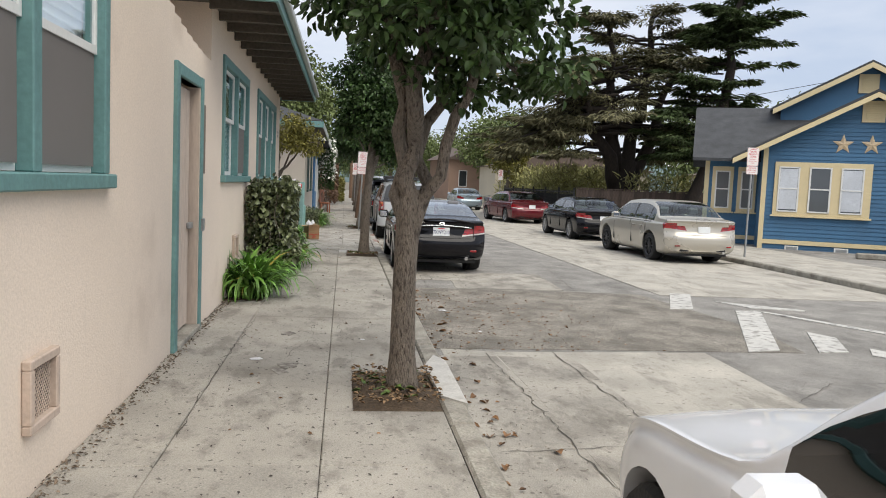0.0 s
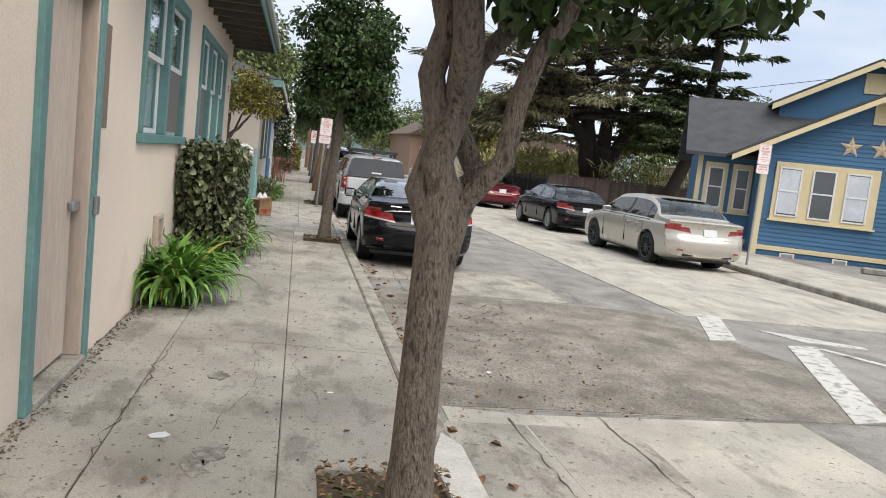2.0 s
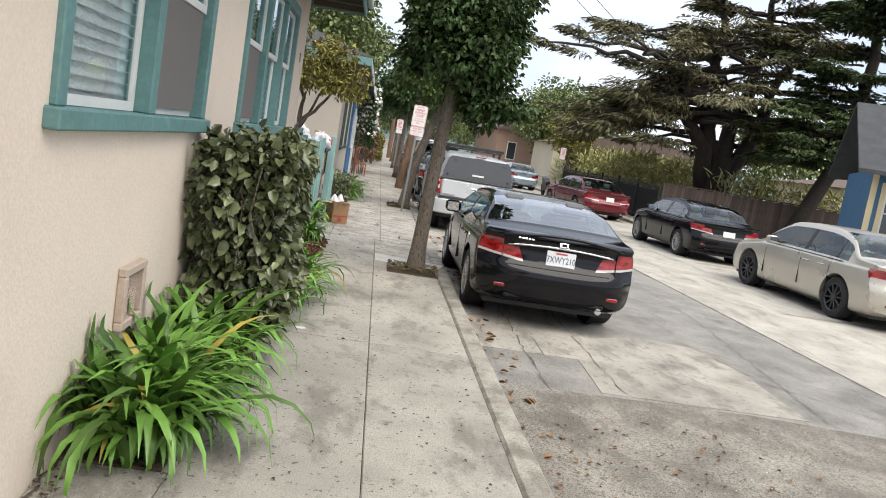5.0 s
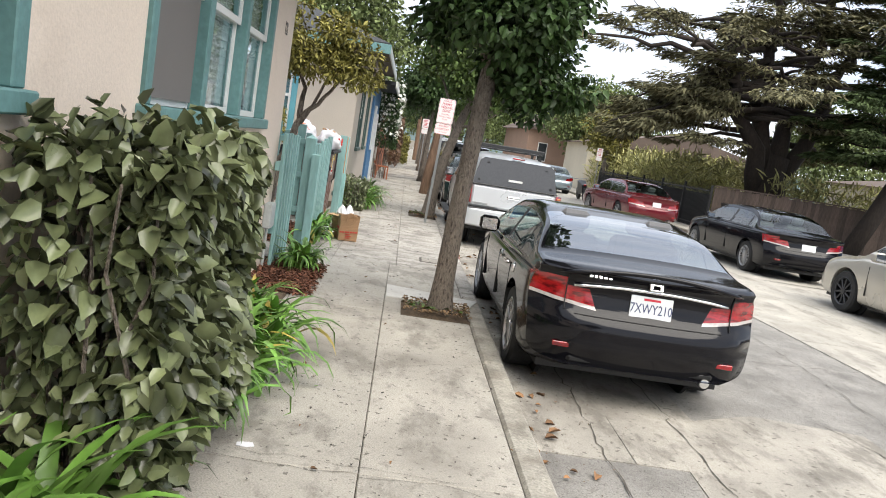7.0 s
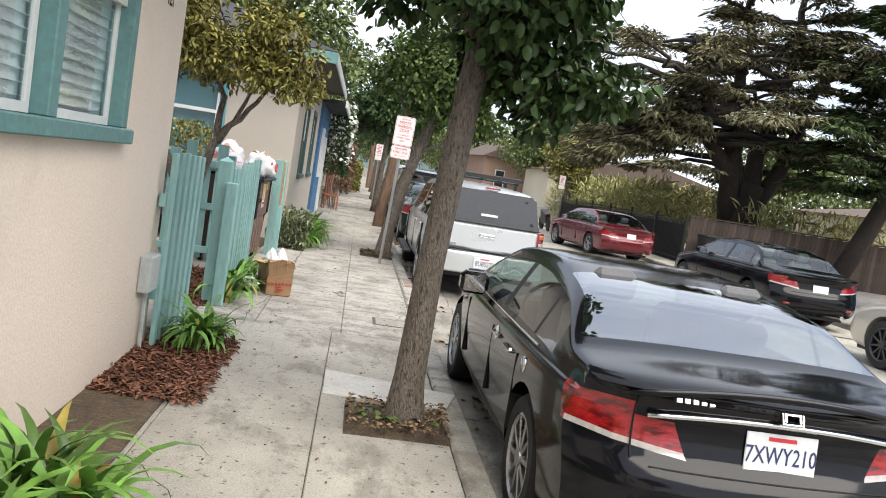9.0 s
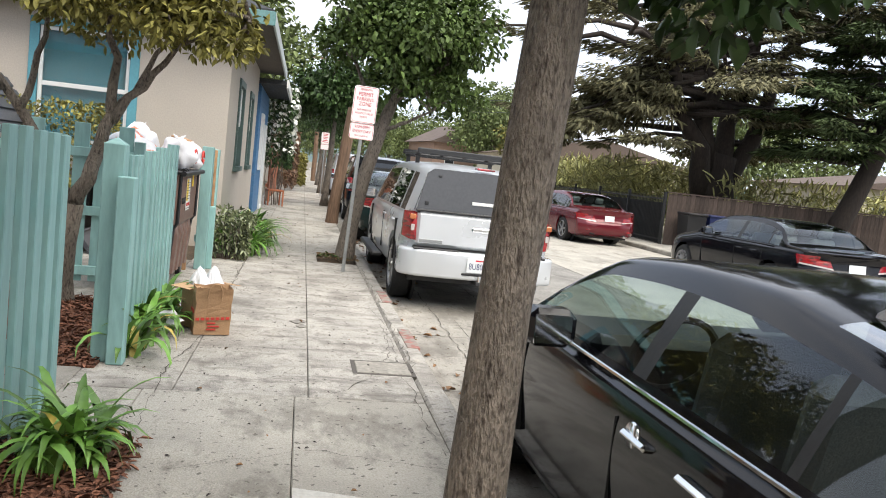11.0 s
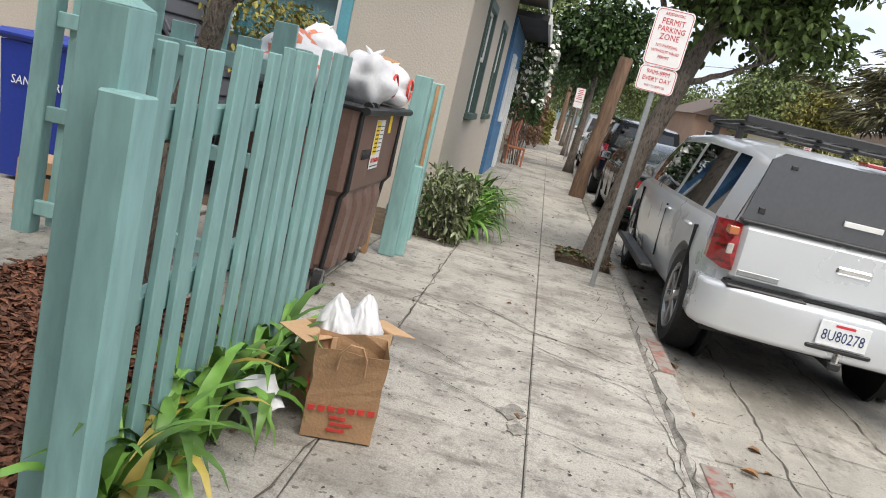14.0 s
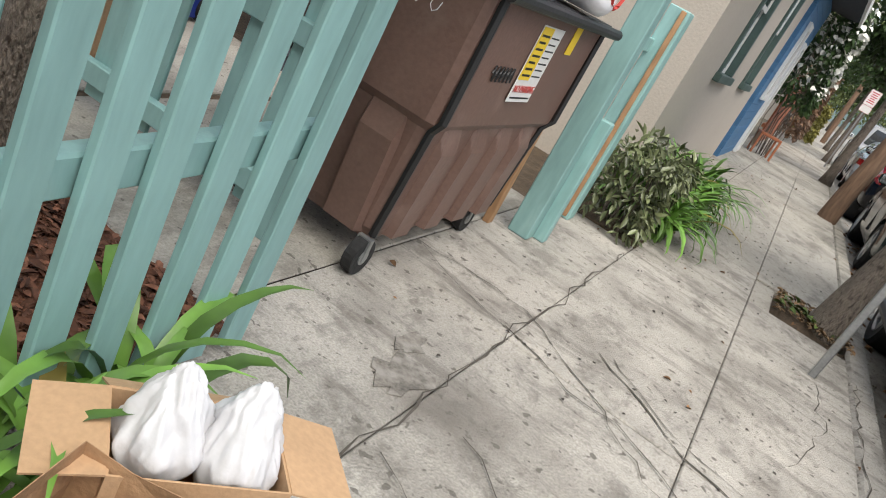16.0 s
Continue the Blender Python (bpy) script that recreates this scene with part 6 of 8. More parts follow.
M_BAG = mat("white_plastic_bag", (0.64, 0.64, 0.66), 0.35, var=0.05, scale=8, bump=0.05)
M_KRAFT = mat("brown_kraft_paper", (0.36, 0.215, 0.115), 0.8, var=0.1, scale=9, fine=80, bump=0.08)
M_CARD = mat("cardboard", (0.47, 0.30, 0.17), 0.85, var=0.08, scale=6, fine=80, bump=0.06)
M_INK_RED = mat("red_print", (0.48, 0.04, 0.03), 0.7, var=0.15, scale=30, bump=0)
M_YELLOW = mat("yellow_label", (0.78, 0.55, 0.03), 0.5, var=0.05, bump=0)
M_ORANGE_WOOD = mat("orange_stained_wood", (0.30, 0.10, 0.045), 0.7, var=0.2, scale=3, fine=30, bump=0.1, rnd=0.15, stretch=(1, 1, 0.3))
M_BARE_WOOD = mat("bare_tan_wood", (0.33, 0.19, 0.095), 0.8, var=0.2, scale=4, fine=30, bump=0.1, stretch=(1, 1, 0.3))
M_BLUE_WALL = mat("bright_blue_clapboard", (0.06, 0.17, 0.33), 0.6, var=0.1, scale=3, bump=0.05, rnd=0.08)
M_POLE = mat("weathered_pole_wood", (0.16, 0.10, 0.065), 0.95, var=0.3, scale=7, fine=30, bump=0.5, stretch=(1, 1, 0.15))


def chips(name, label, x0, x1, y0, y1, n, z, seed, size=0.05):
    """Bark chips: many small tilted slivers in one object."""
    rng = np.random.default_rng(seed)
    p = np.stack([rng.uniform(x0, x1, n), rng.uniform(y0, y1, n), z + rng.uniform(0.002, 0.02, n)], 1)
    d = rng.normal(size=(n, 3)) * np.array([[1, 1, 0.22]])
    o = new(name, leaf_mesh(name, p, d, size * rng.uniform(0.5, 1.4, n), 0.36, M_CHIP, rng, 0.3, 0.3))
    return tagged(o, label, "mulch", kind="stuff")


yard = tagged(link("yard_ground", box(-9, W + 0.0, 16.96, 25.0, -0.16, -0.004), M_SOIL), "soil of the front yard", "ground", kind="structure")
part("walkway", box(-4.6, W + 0.06, 17.42, 18.48, -0.05, 0.012, 0.008), M_SIDEWALK, yard, "pale concrete garden path")
part("walkway", box(-4.6, -2.45, 18.49, 22.9, -0.05, 0.010, 0.008), M_SIDEWALK, yard, "pale concrete garden path")
part("apron", box(-2.4, W + 0.0, 20.62, 23.5, -0.05, 0.004, 0.006), M_SIDEWALK, yard, "stained concrete apron")
part("mulch_bed", box(-2.42, W + 0.12, 18.5, 20.60, -0.03, 0.012), M_MULCH, yard, "red-brown bark mulch")
part("mulch_bed", box(W, -0.60, 15.75, 17.35, -0.03, 0.014), M_MULCH, yard, "red-brown bark mulch")
part("planting_soil", box(W, -0.74, 9.6, 15.74, -0.03, 0.012), M_SOIL, yard, "dark planting soil")
part("planting_soil", box(W + 0.02, -0.55, 23.9, 26.6, -0.03, 0.012), M_SOIL, yard, "dark planting soil")
chips("bark_chips", "loose red-brown bark chips in the bed behind the fence", -2.4, -1.05, 18.5, 20.58, 8000, 0.012, 1)
chips("bark_chips", "loose bark chips at the foot of the stucco corner", W, -0.55, 15.7, 17.3, 3200, 0.012, 2)


def picket_mesh(w, d, h, point=0.0):
    b = box(-w / 2, w / 2, -d / 2, d / 2, 0, h, 0.004)
    me = bpy.data.meshes.new("picket")
    b.to_mesh(me)
    b.free()
    me.materials.append(M_FENCE)
    return me


def post(parent, x, y, w, h, name="post", tip=0.0):
    b = box(-w / 2, w / 2, -w / 2, w / 2, 0, h, 0.006)
    if tip:
        v0 = [b.verts.new((sx * w / 2 * 0.98, sy * w / 2 * 0.98, h - 0.002)) for sx, sy in ((-1, -1), (1, -1), (1, 1), (-1, 1))]
        t = b.verts.new((0, 0, h + tip))
        for k in range(4):
            b.faces.new((v0[k], v0[(k + 1) % 4], t))
    o = part(name, b, M_FENCE, parent)
    o.matrix_basis = pose(x, y, 0)
    return o


fr = random.Random(12)
f1 = thing("picket_fence", "short teal picket fence beside the stucco corner", "fence", group="teal picket fences")
for k in range(5):
    shared("picket", picket_mesh(0.032, 0.095, 1.36 + fr.uniform(-0.012, 0.012)), f1, pose(-1.10, 16.86 + 0.19 * k, 0.02))
for z in (0.35, 1.0):
    part("rail", box(-1.165, -1.117, 16.80, 17.80, z, z + 0.09, 0.005), M_FENCE, f1)
post(f1, -1.13, 17.80, 0.09, 1.36)
# the main street fence
f2 = thing("picket_fence", "weathered teal picket fence with spaced slats along the pavement", "fence", group="teal picket fences")
pk = [picket_mesh(0.026, 0.080, h) for h in (1.25, 1.28, 1.31, 1.34)]
for k in range(12):
    y = 18.84 + 0.1527 * k
    me = pk[min(3, k // 3)]
    shared("picket", me, f2, pose(-0.995, y, 0.03, fr.uniform(-0.7, 0.7), fr.uniform(-0.4, 0.4), fr.uniform(-3, 3)))
for z, tilt in ((0.47, 3.6), (1.015, 1.0)):
    b = box(-0.025, 0.025, 0, 1.80, 0, 0.09, 0.006)
    o = part("rail", b, M_FENCE, f2)
    o.matrix_basis = pose(-1.04, 18.8, z, tilt, 0, 0)
post(f2, -1.06, 18.71, 0.125, 1.34, tip=0.04)
post(f2, -0.97, 18.64, 0.10, 1.15)
# inner panel across the yard
f3 = thing("fence_panel", "teal board fence panel across the yard behind the tree", "fence", group="teal picket fences")
f3.matrix_basis = pose(-1.40, 21.16, 0, 0, 0, 180 + 4)
bd = picket_mesh(0.13, 0.022, 1.30)
bs = picket_mesh(0.13, 0.022, 1.42)
for k in range(7):
    shared("board", bd if k % 2 else bs, f3, pose(0.12 + 0.185 * k, 0, 0.06))
for z in (0.12, 0.66, 1.18):
    part("rail", box(0, 1.36, 0.012, 0.055, z, z + 0.085, 0.005), M_FENCE, f3)
o = post(f3, 1.40, 0.02, 0.11, 1.34)
post(f3, 0.0, 0.02, 0.09, 1.36)
# gate posts and a narrow fence bay beyond the bins
f4 = thing("gate_post", "pair of teal gate posts with a bare wood edge", "gate post", group="teal picket fences")
post(f4, -1.0, 22.84, 0.12, 1.39)
post(f4, -0.915, 22.93, 0.07, 0.72)
post(f4, -1.02, 23.64, 0.13, 1.37)
part("board", box(-1.005, -0.975, 23.555, 23.574, 0.02, 1.36, 0.003), M_BARE_WOOD, f4, "bare orange wood strip")
part("board", box(-1.17, -1.13, 22.66, 22.72, 0.0, 1.1, 0.004), M_BARE_WOOD, f4, "bare orange wood strip")
part("rail", box(-1.09, -1.055, 22.9, 23.8, 1.08, 1.16, 0.005), M_FENCE, f4)
part("rail", box(-1.09, -1.055, 22.9, 23.8, 0.3, 0.38, 0.005), M_FENCE, f4)


def caster(parent, x, y):
    c = part("caster", tube([(x - 0.022, y, 0.074), (x + 0.022, y, 0.074)], [0.072, 0.072], 20), M_TYRE, parent, "black rubber caster")
    part("caster_hub", tube([(x - 0.026, y, 0.074), (x + 0.026, y, 0.074)], [0.03, 0.03], 10), M_METAL, c)
    part("fork", box(x - 0.03, x + 0.03, y - 0.012, y + 0.012, 0.06, 0.15), M_METAL, c)


def dumpster(y0, y1, x0, x1, h):
    """A wide brown plastic bin: overhanging upper half, ribbed lower half, black corner strips and lift bar."""
    d = thing("wheeled_bin", "wide brown ribbed plastic bin on casters with black rim, overfull", "bin")
    cx, cy = (x0 + x1) / 2, (y0 + y1) / 2
    rows = []
    for z, e in ((0.11, 0.085), (0.16, 0.065), (0.59, 0.035), (0.625, 0.008), (h - 0.06, 0.0), (h, -0.004)):
        hx, hy, c = (x1 - x0) / 2 - e, (y1 - y0) / 2 - e, 0.045
        rows.append([(cx + hx - c, cy - hy, z), (cx + hx - 0.012, cy - hy + 0.012, z), (cx + hx, cy - hy + c, z), (cx + hx, cy + hy - c, z), (cx + hx - 0.012, cy + hy - 0.012, z), (cx + hx - c, cy + hy, z), (cx - hx + c, cy + hy, z), (cx - hx, cy + hy - c, z), (cx - hx, cy - hy + c, z), (cx - hx + c, cy - hy, z)])
    part("body", loft(rows), M_BROWN_BIN, d)

    def rib(px, py, ux, uy, w):
        """A tapered rib on the lower half; (ux, uy) points out of the bin."""
        tx, ty = -uy, ux
        rws = []
        for z, e, pr in ((0.13, 0.075, 0.04), (0.50, 0.042, 0.035), (0.60, 0.034, 0.004)):
            rws.append([(px - ux * (e + 0.02) + tx * w * 1.3, py - uy * (e + 0.02) + ty * w * 1.3, z), (px - ux * (e - pr) + tx * w, py - uy * (e - pr) + ty * w, z),
                        (px - ux * (e - pr) - tx * w, py - uy * (e - pr) - ty * w, z), (px - ux * (e + 0.02) - tx * w * 1.3, py - uy * (e + 0.02) - ty * w * 1.3, z)])
        part("rib", loft(rws), M_BROWN_BIN, d)
    for k in range(4):
        rib(x1, y0 + 0.24 + (y1 - y0 - 0.48) * k / 3, 1, 0, 0.062)
    for k in range(2):
        rib(x1 - 0.20 - 0.28 * k, y0, 0, -1, 0.072)
    part("rim", box(x0 - 0.02, x1 + 0.02, y0 - 0.02, y1 + 0.02, h, h + 0.035, 0.012), M_BLACK, d, "black rim")
    part("lift_bar", tube([(x1 + 0.04, y0 - 0.04, h + 0.01), (x1 + 0.04, y1 + 0.06, h + 0.01)], [0.024, 0.024], 10), M_BLACK, d, "black lift bar")
    for yy_ in (y0 + 0.03, y1 - 0.05):
        part("corner_strip", tube([(x1 - 0.068, yy_ + (0.05 if yy_ < cy else -0.04), 0.14), (x1 - 0.03, yy_ + (0.02 if yy_ < cy else -0.02), 0.59), (x1 + 0.004, yy_, 0.64), (x1 + 0.006, yy_, h)], [0.017] * 4, 6), M_BLACK, d, "black corner strip")
    for yy_ in (y0 + 0.06, y0 + 0.2):
        part("hinge_lug", tube([(x1 + 0.02, yy_, h + 0.03), (x1 + 0.02, yy_ + 0.05, h + 0.03)], [0.03, 0.03], 10), M_BLACK, d)
    lid = part("lid", box(0, 0.03, y0, y1, 0, 0.62, 0.01), M_BLACK, d, "black lid hanging open")
    lid.matrix_basis = pose(x0 - 0.03, 0, h + 0.02, 0, 186, 0)
    for xx in (x1 - 0.06, x0 + 0.12):
        caster(d, xx, y0 + 0.02)
        caster(d, xx - 0.04, y1 - 0.24)
    s = part("label", box(x1 + 0.001, x1 + 0.004, y0 + 0.48, y0 + 0.73, 0.735, 1.05, 0.001), M_WHITE, d, "white notice with a yellow panel")
    part("label_panel", box(x1 + 0.0045, x1 + 0.006, y0 + 0.485, y0 + 0.60, 0.83, 1.045), M_YELLOW, s)
    for k in range(7):
        part("label_print", box(x1 + 0.0062, x1 + 0.007, y0 + 0.50, y0 + 0.585 - 0.008 * (k % 3), 0.845 + 0.027 * k, 0.854 + 0.027 * k), M_BLACK, s)
        part("label_print", box(x1 + 0.0045, x1 + 0.0055, y0 + 0.615, y0 + 0.71 - 0.012 * (k % 2), 0.845 + 0.027 * k, 0.851 + 0.027 * k), M_BLACK, s)
    lettering("lettering", "NO PARKING", 0.044, M_INK_RED, s, Matrix.Translation((x1 + 0.0065, y0 + 0.605, 0.79)) @ pose(0, 0, 0, 90, 0, 90), squeeze=0.85)
    part("label_print", box(x1 + 0.0045, x1 + 0.0055, y0 + 0.50, y0 + 0.71, 0.75, 0.757), M_BLACK, s)
    part("sticker", box(x1 + 0.001, x1 + 0.004, y0 + 0.86, y0 + 0.94, 0.96, 1.08, 0.001), M_YELLOW, d, "yellow sticker")
    part("graffiti", tube([(x1 + 0.003, y0 + 0.22 + 0.012 * k, 0.84 + 0.032 * math.sin(k * 2.1)) for k in range(18)], [0.005] * 18, 4), M_BLACK, d, "scrawled black marker")
    for q in range(4):
        part("graffiti", tube([(x1 - 0.36 + 0.055 * q + 0.02 * math.cos(k * 0.9), y0 - 0.001, 0.98 + 0.035 * math.sin(k * 0.9 + q)) for k in range(7)], [0.002] * 7, 3), M_BAG, d, "thin scratched scrawl")
    return d


dumpster(21.30, 22.58, -1.78, -1.06, 1.10)


M_ORANGE_PRINT = mat("orange_print", (0.62, 0.17, 0.08), 0.4, var=0.2, scale=6, bump=0.03)


def bag(place, r, seed, label, mark=True):
    """A crumpled tied plastic bag."""
    T = thing("rubbish_bag", label, "rubbish bag", pose(*place), "rubbish bags")
    b = bmesh.new()
    bmesh.ops.create_icosphere(b, subdivisions=4, radius=1.0)
    for v in b.verts:
        n = noise.noise(v.co * 1.6 + Vector((seed, 0, 0))) * 0.25 + noise.ridged_multi_fractal(v.co * 2.5 + Vector((0, seed, 0)), 0.8, 2, 4, 1, 2) * 0.03
        v.co = Vector((v.co.x * r[0], v.co.y * r[1], v.co.z * r[2])) * (0.85 + n)
        v.co.z = max(v.co.z, -r[2] * 0.72) + r[2] * 0.72
    sack = part("sack", b, M_BAG, T, smooth=True)
    if not mark:
        # printed panels on the gathered top
        sack.data.materials.append(M_ORANGE_PRINT)
        for f in sack.data.polygons:
            c = f.center
            if noise.noise(Vector(c) * 7 + Vector((seed * 3, 0, 0))) > 0.28 and c.z > r[2] * 0.8:
                f.material_index = 1
    k = bmesh.new()
    for s in (-1, 1):
        tube([(0, 0, r[2] * 1.45), (s * 0.03, 0.02, r[2] * 1.6), (s * 0.06, 0.03, r[2] * 1.72)], [0.02, 0.015, 0.004], 6, k)
    part("knot", k, M_BAG, T)
    if mark:
        o_ = part("print", tube([(r[0] * 0.86, 0.075 * math.cos(t), r[2] * 0.75 + 0.065 * math.sin(t)) for t in [0.5 * q for q in range(13)]], [0.010] * 13, 4), M_INK_RED, T, "red printed mark")
    return T


bag((-1.55, 21.45, 1.13), (0.26, 0.26, 0.20), 1, "white plastic bag heaped on the overfull bin", False)
bag((-1.16, 21.72, 1.13), (0.20, 0.24, 0.20), 2, "white plastic bag with a red print on the bin")
bag((-1.14, 22.15, 1.15), (0.20, 0.22, 0.16), 3, "white plastic bag with a red print on the bin")
bag((-1.60, 22.05, 1.15), (0.2, 0.24, 0.24), 4, "white plastic bag heaped on the overfull bin", False)
pb = thing("paper_sack", "crumpled brown paper sack on the bin", "paper bag")
b = box(-0.09, 0.09, -0.07, 0.07, 0, 0.30, 0.01)
for v in b.verts:
    v.co += Vector((noise.noise(v.co * 9), noise.noise(v.co * 9 + Vector((3, 0, 0))), 0)) * 0.04
part("sack", b, M_KRAFT, pb)
pb.matrix_basis = pose(-1.27, 22.42, 1.155, 8, 6, 30)

# blue recycling bin and a carton by the path
bb = thing("recycling_bin", "blue wheeled recycling bin with white lettering", "bin", pose(-3.55, 22.4, 0.01, 0, 0, 8))
part("body", loft([[(-0.24, -0.27, 0.03), (0.24, -0.27, 0.03), (0.24, 0.27, 0.03), (-0.24, 0.27, 0.03)], [(-0.30, -0.34, 0.98), (0.30, -0.34, 0.98), (0.30, 0.34, 0.98), (-0.30, 0.34, 0.98)]]), M_BLUE_BIN, bb)
part("lid", box(-0.33, 0.33, -0.38, 0.37, 0.985, 1.06, 0.03), M_BLUE_BIN, bb)
lettering("lettering", "SANTA CRUZ", 0.085, M_BAG, bb, pose(0.02, -0.342, 0.72, 86), squeeze=0.85)
part("emblem", tube([(-0.06, -0.335, 0.78), (-0.03, -0.337, 0.86), (0.0, -0.34, 0.9), (0.04, -0.337, 0.84), (0.09, -0.335, 0.79)], [0.004] * 5, 4), M_BAG, bb, "white emblem as plain lines")
for s in (-1, 1):
    part("wheel", tube([(s * 0.2, 0.33, 0.1), (s * 0.26, 0.33, 0.1)], [0.1, 0.1], 16), M_TYRE, bb)
cb = thing("cardboard_box", "brown cardboard carton on the garden path", "box", pose(-2.95, 21.55, 0.01, 0, 0, 12))
part("carton", box(-0.2, 0.2, -0.15, 0.15, 0, 0.34, 0.004), M_CARD, cb)
# no hole is cut: a black plate paints its inner shade
part("hand_hole", box(-0.04, 0.04, -0.153, -0.148, 0.24, 0.265), M_DARK, cb)

# paper shopping bag with a carton and plastic bags in it
gb = thing("shopping_bag", "open brown paper shopping bag with red print on the pavement", "paper bag", pose(-0.52, 19.64, 0.005, 0, 0, 14) @ Matrix.Diagonal((0.84, 0.80, 0.80, 1)))
b = bmesh.new()
rw, rd, rh = 0.155, 0.10, 0.44
prev = None
n_h = 9
grid = []
for j in range(n_h + 1):
    z = rh * j / n_h
    ring = []
    for x, y in ((-1, -1), (-0.33, -1), (0.33, -1), (1, -1), (1, 0), (1, 1), (0.33, 1), (-0.33, 1), (-1, 1), (-1, 0)):
        q = Vector((x * rw, y * rd, z))
        amp = 0.016 * (0.2 + z / rh)
        q.x += noise.noise(Vector((x * 2, y * 2, z * 9))) * amp
        q.y += noise.noise(Vector((x * 2 + 7, y * 2, z * 9))) * amp - (0.05 * (z / rh) ** 2 if y < 0 else -0.02 * z / rh)
        if j == n_h:
            q.z += noise.noise(Vector((x * 5, y * 5, 1))) * 0.03
        ring.append(b.verts.new(q))
    grid.append(ring)
for r0, r1 in zip(grid, grid[1:]):
    for k in range(10):
        b.faces.new((r0[k], r0[(k + 1) % 10], r1[(k + 1) % 10], r1[k]))
b.faces.new(grid[0][::-1])
sack = part("sack", b, M_KRAFT, gb)
so = sack.modifiers.new("thick", "SOLIDIFY")
so.thickness = 0.002
part("handle", tube([(-0.06, -0.155, 0.36), (-0.055, -0.175, 0.44), (-0.02, -0.185, 0.49), (0.03, -0.185, 0.485), (0.055, -0.175, 0.43), (0.06, -0.16, 0.35)], [0.007] * 6, 6), M_KRAFT, gb, "paper handle")
for k in range(7):
    part("print_band", box(-0.145 + 0.043 * k, -0.115 + 0.043 * k, -0.117, -0.111, 0.135 + 0.002 * k, 0.160 + 0.002 * k), M_INK_RED, gb, "red print")
for k, (a_, w_) in enumerate(((-0.05, 0.08), (-0.04, 0.1), (-0.045, 0.07))):
    part("print_bar", box(a_, a_ + w_, -0.113, -0.107, 0.045 + 0.03 * k, 0.058 + 0.03 * k), M_INK_RED, gb, "red print")
for k in range(5):
    part("print_band", box(-0.163, -0.158, -0.09 + 0.04 * k, -0.06 + 0.04 * k, 0.20, 0.226), M_INK_RED, gb, "red print")
ct = thing("cardboard_box", "open cardboard carton of white plastic bags behind the sack", "box", pose(-0.595, 19.875, 0.004, 0, 0, 49))
b = bmesh.new()
for q in ((-0.145, 0.145, -0.10, -0.096), (-0.145, 0.145, 0.096, 0.10), (-0.145, -0.141, -0.096, 0.096), (0.141, 0.145, -0.096, 0.096)):
    box(q[0], q[1], q[2], q[3], 0, 0.33, 0, b)
box(-0.14, 0.14, -0.096, 0.096, 0.0, 0.004, 0, b)
part("carton", b, M_CARD, ct)
for q, m_ in ((box(-0.115, 0, -0.10, 0.10, -0.002, 0.002), pose(-0.145, 0, 0.33, 0, -6, 0)), (box(0, 0.125, -0.10, 0.10, -0.002, 0.002), pose(0.145, 0, 0.33, 0, 10, 0)), (box(-0.145, 0.145, 0, 0.10, -0.002, 0.002), pose(0, 0.10, 0.33, -32, 0, 0))):
    part("flap", q, M_CARD, ct, "cardboard flap").matrix_basis = m_
for k_, (sx, sy) in enumerate(((-0.055, 0.02), (0.07, 0.0))):
    b = bmesh.new()
    bmesh.ops.create_icosphere(b, subdivisions=5, radius=1.0)
    for v in b.verts:
        c0 = v.co.copy()
        ridge = noise.ridged_multi_fractal(Vector((c0.x * 1.3, c0.y * 1.3, c0.z * 0.35)) * 2.2 + Vector((k_ * 5, 0, 0)), 0.9, 2, 3, 1, 2)
        f = 0.78 + 0.16 * noise.noise(c0 * 2.0 + Vector((k_ * 9, 0, 0))) + 0.10 * ridge
        up = max(0.0, c0.z)
        v.co = Vector((sx + c0.x * 0.084 * f * (1 - 0.40 * up), sy + c0.y * 0.095 * f * (1 - 0.72 * up), 0.31 + c0.z * (0.14 if c0.z > 0 else 0.10) + 0.012 * ridge))
    part("plastic_bag", b, M_BAG, ct, "white plastic bag", smooth=True)
pn = thing("paper_napkin", "crumpled white paper lying in the strap leaves", "litter", pose(-0.80, 19.52, 0.12, 20, -15, 30))
b = bmesh.new()
for i in range(7):
    for j in range(7):
        x, y = (i - 3) * 0.025, (j - 3) * 0.03
        b.verts.new((x, y, 0.02 * noise.noise(Vector((x * 18, y * 18, 0)))))
b.verts.ensure_lookup_table()
for i in range(6):
    for j in range(6):
        b.faces.new([b.verts[q] for q in (i * 7 + j, (i + 1) * 7 + j, (i + 1) * 7 + j + 1, i * 7 + j + 1)])
so = part("sheet", b, M_BAG, pn, smooth=True).modifiers.new("thick", "SOLIDIFY")
so.thickness = 0.003

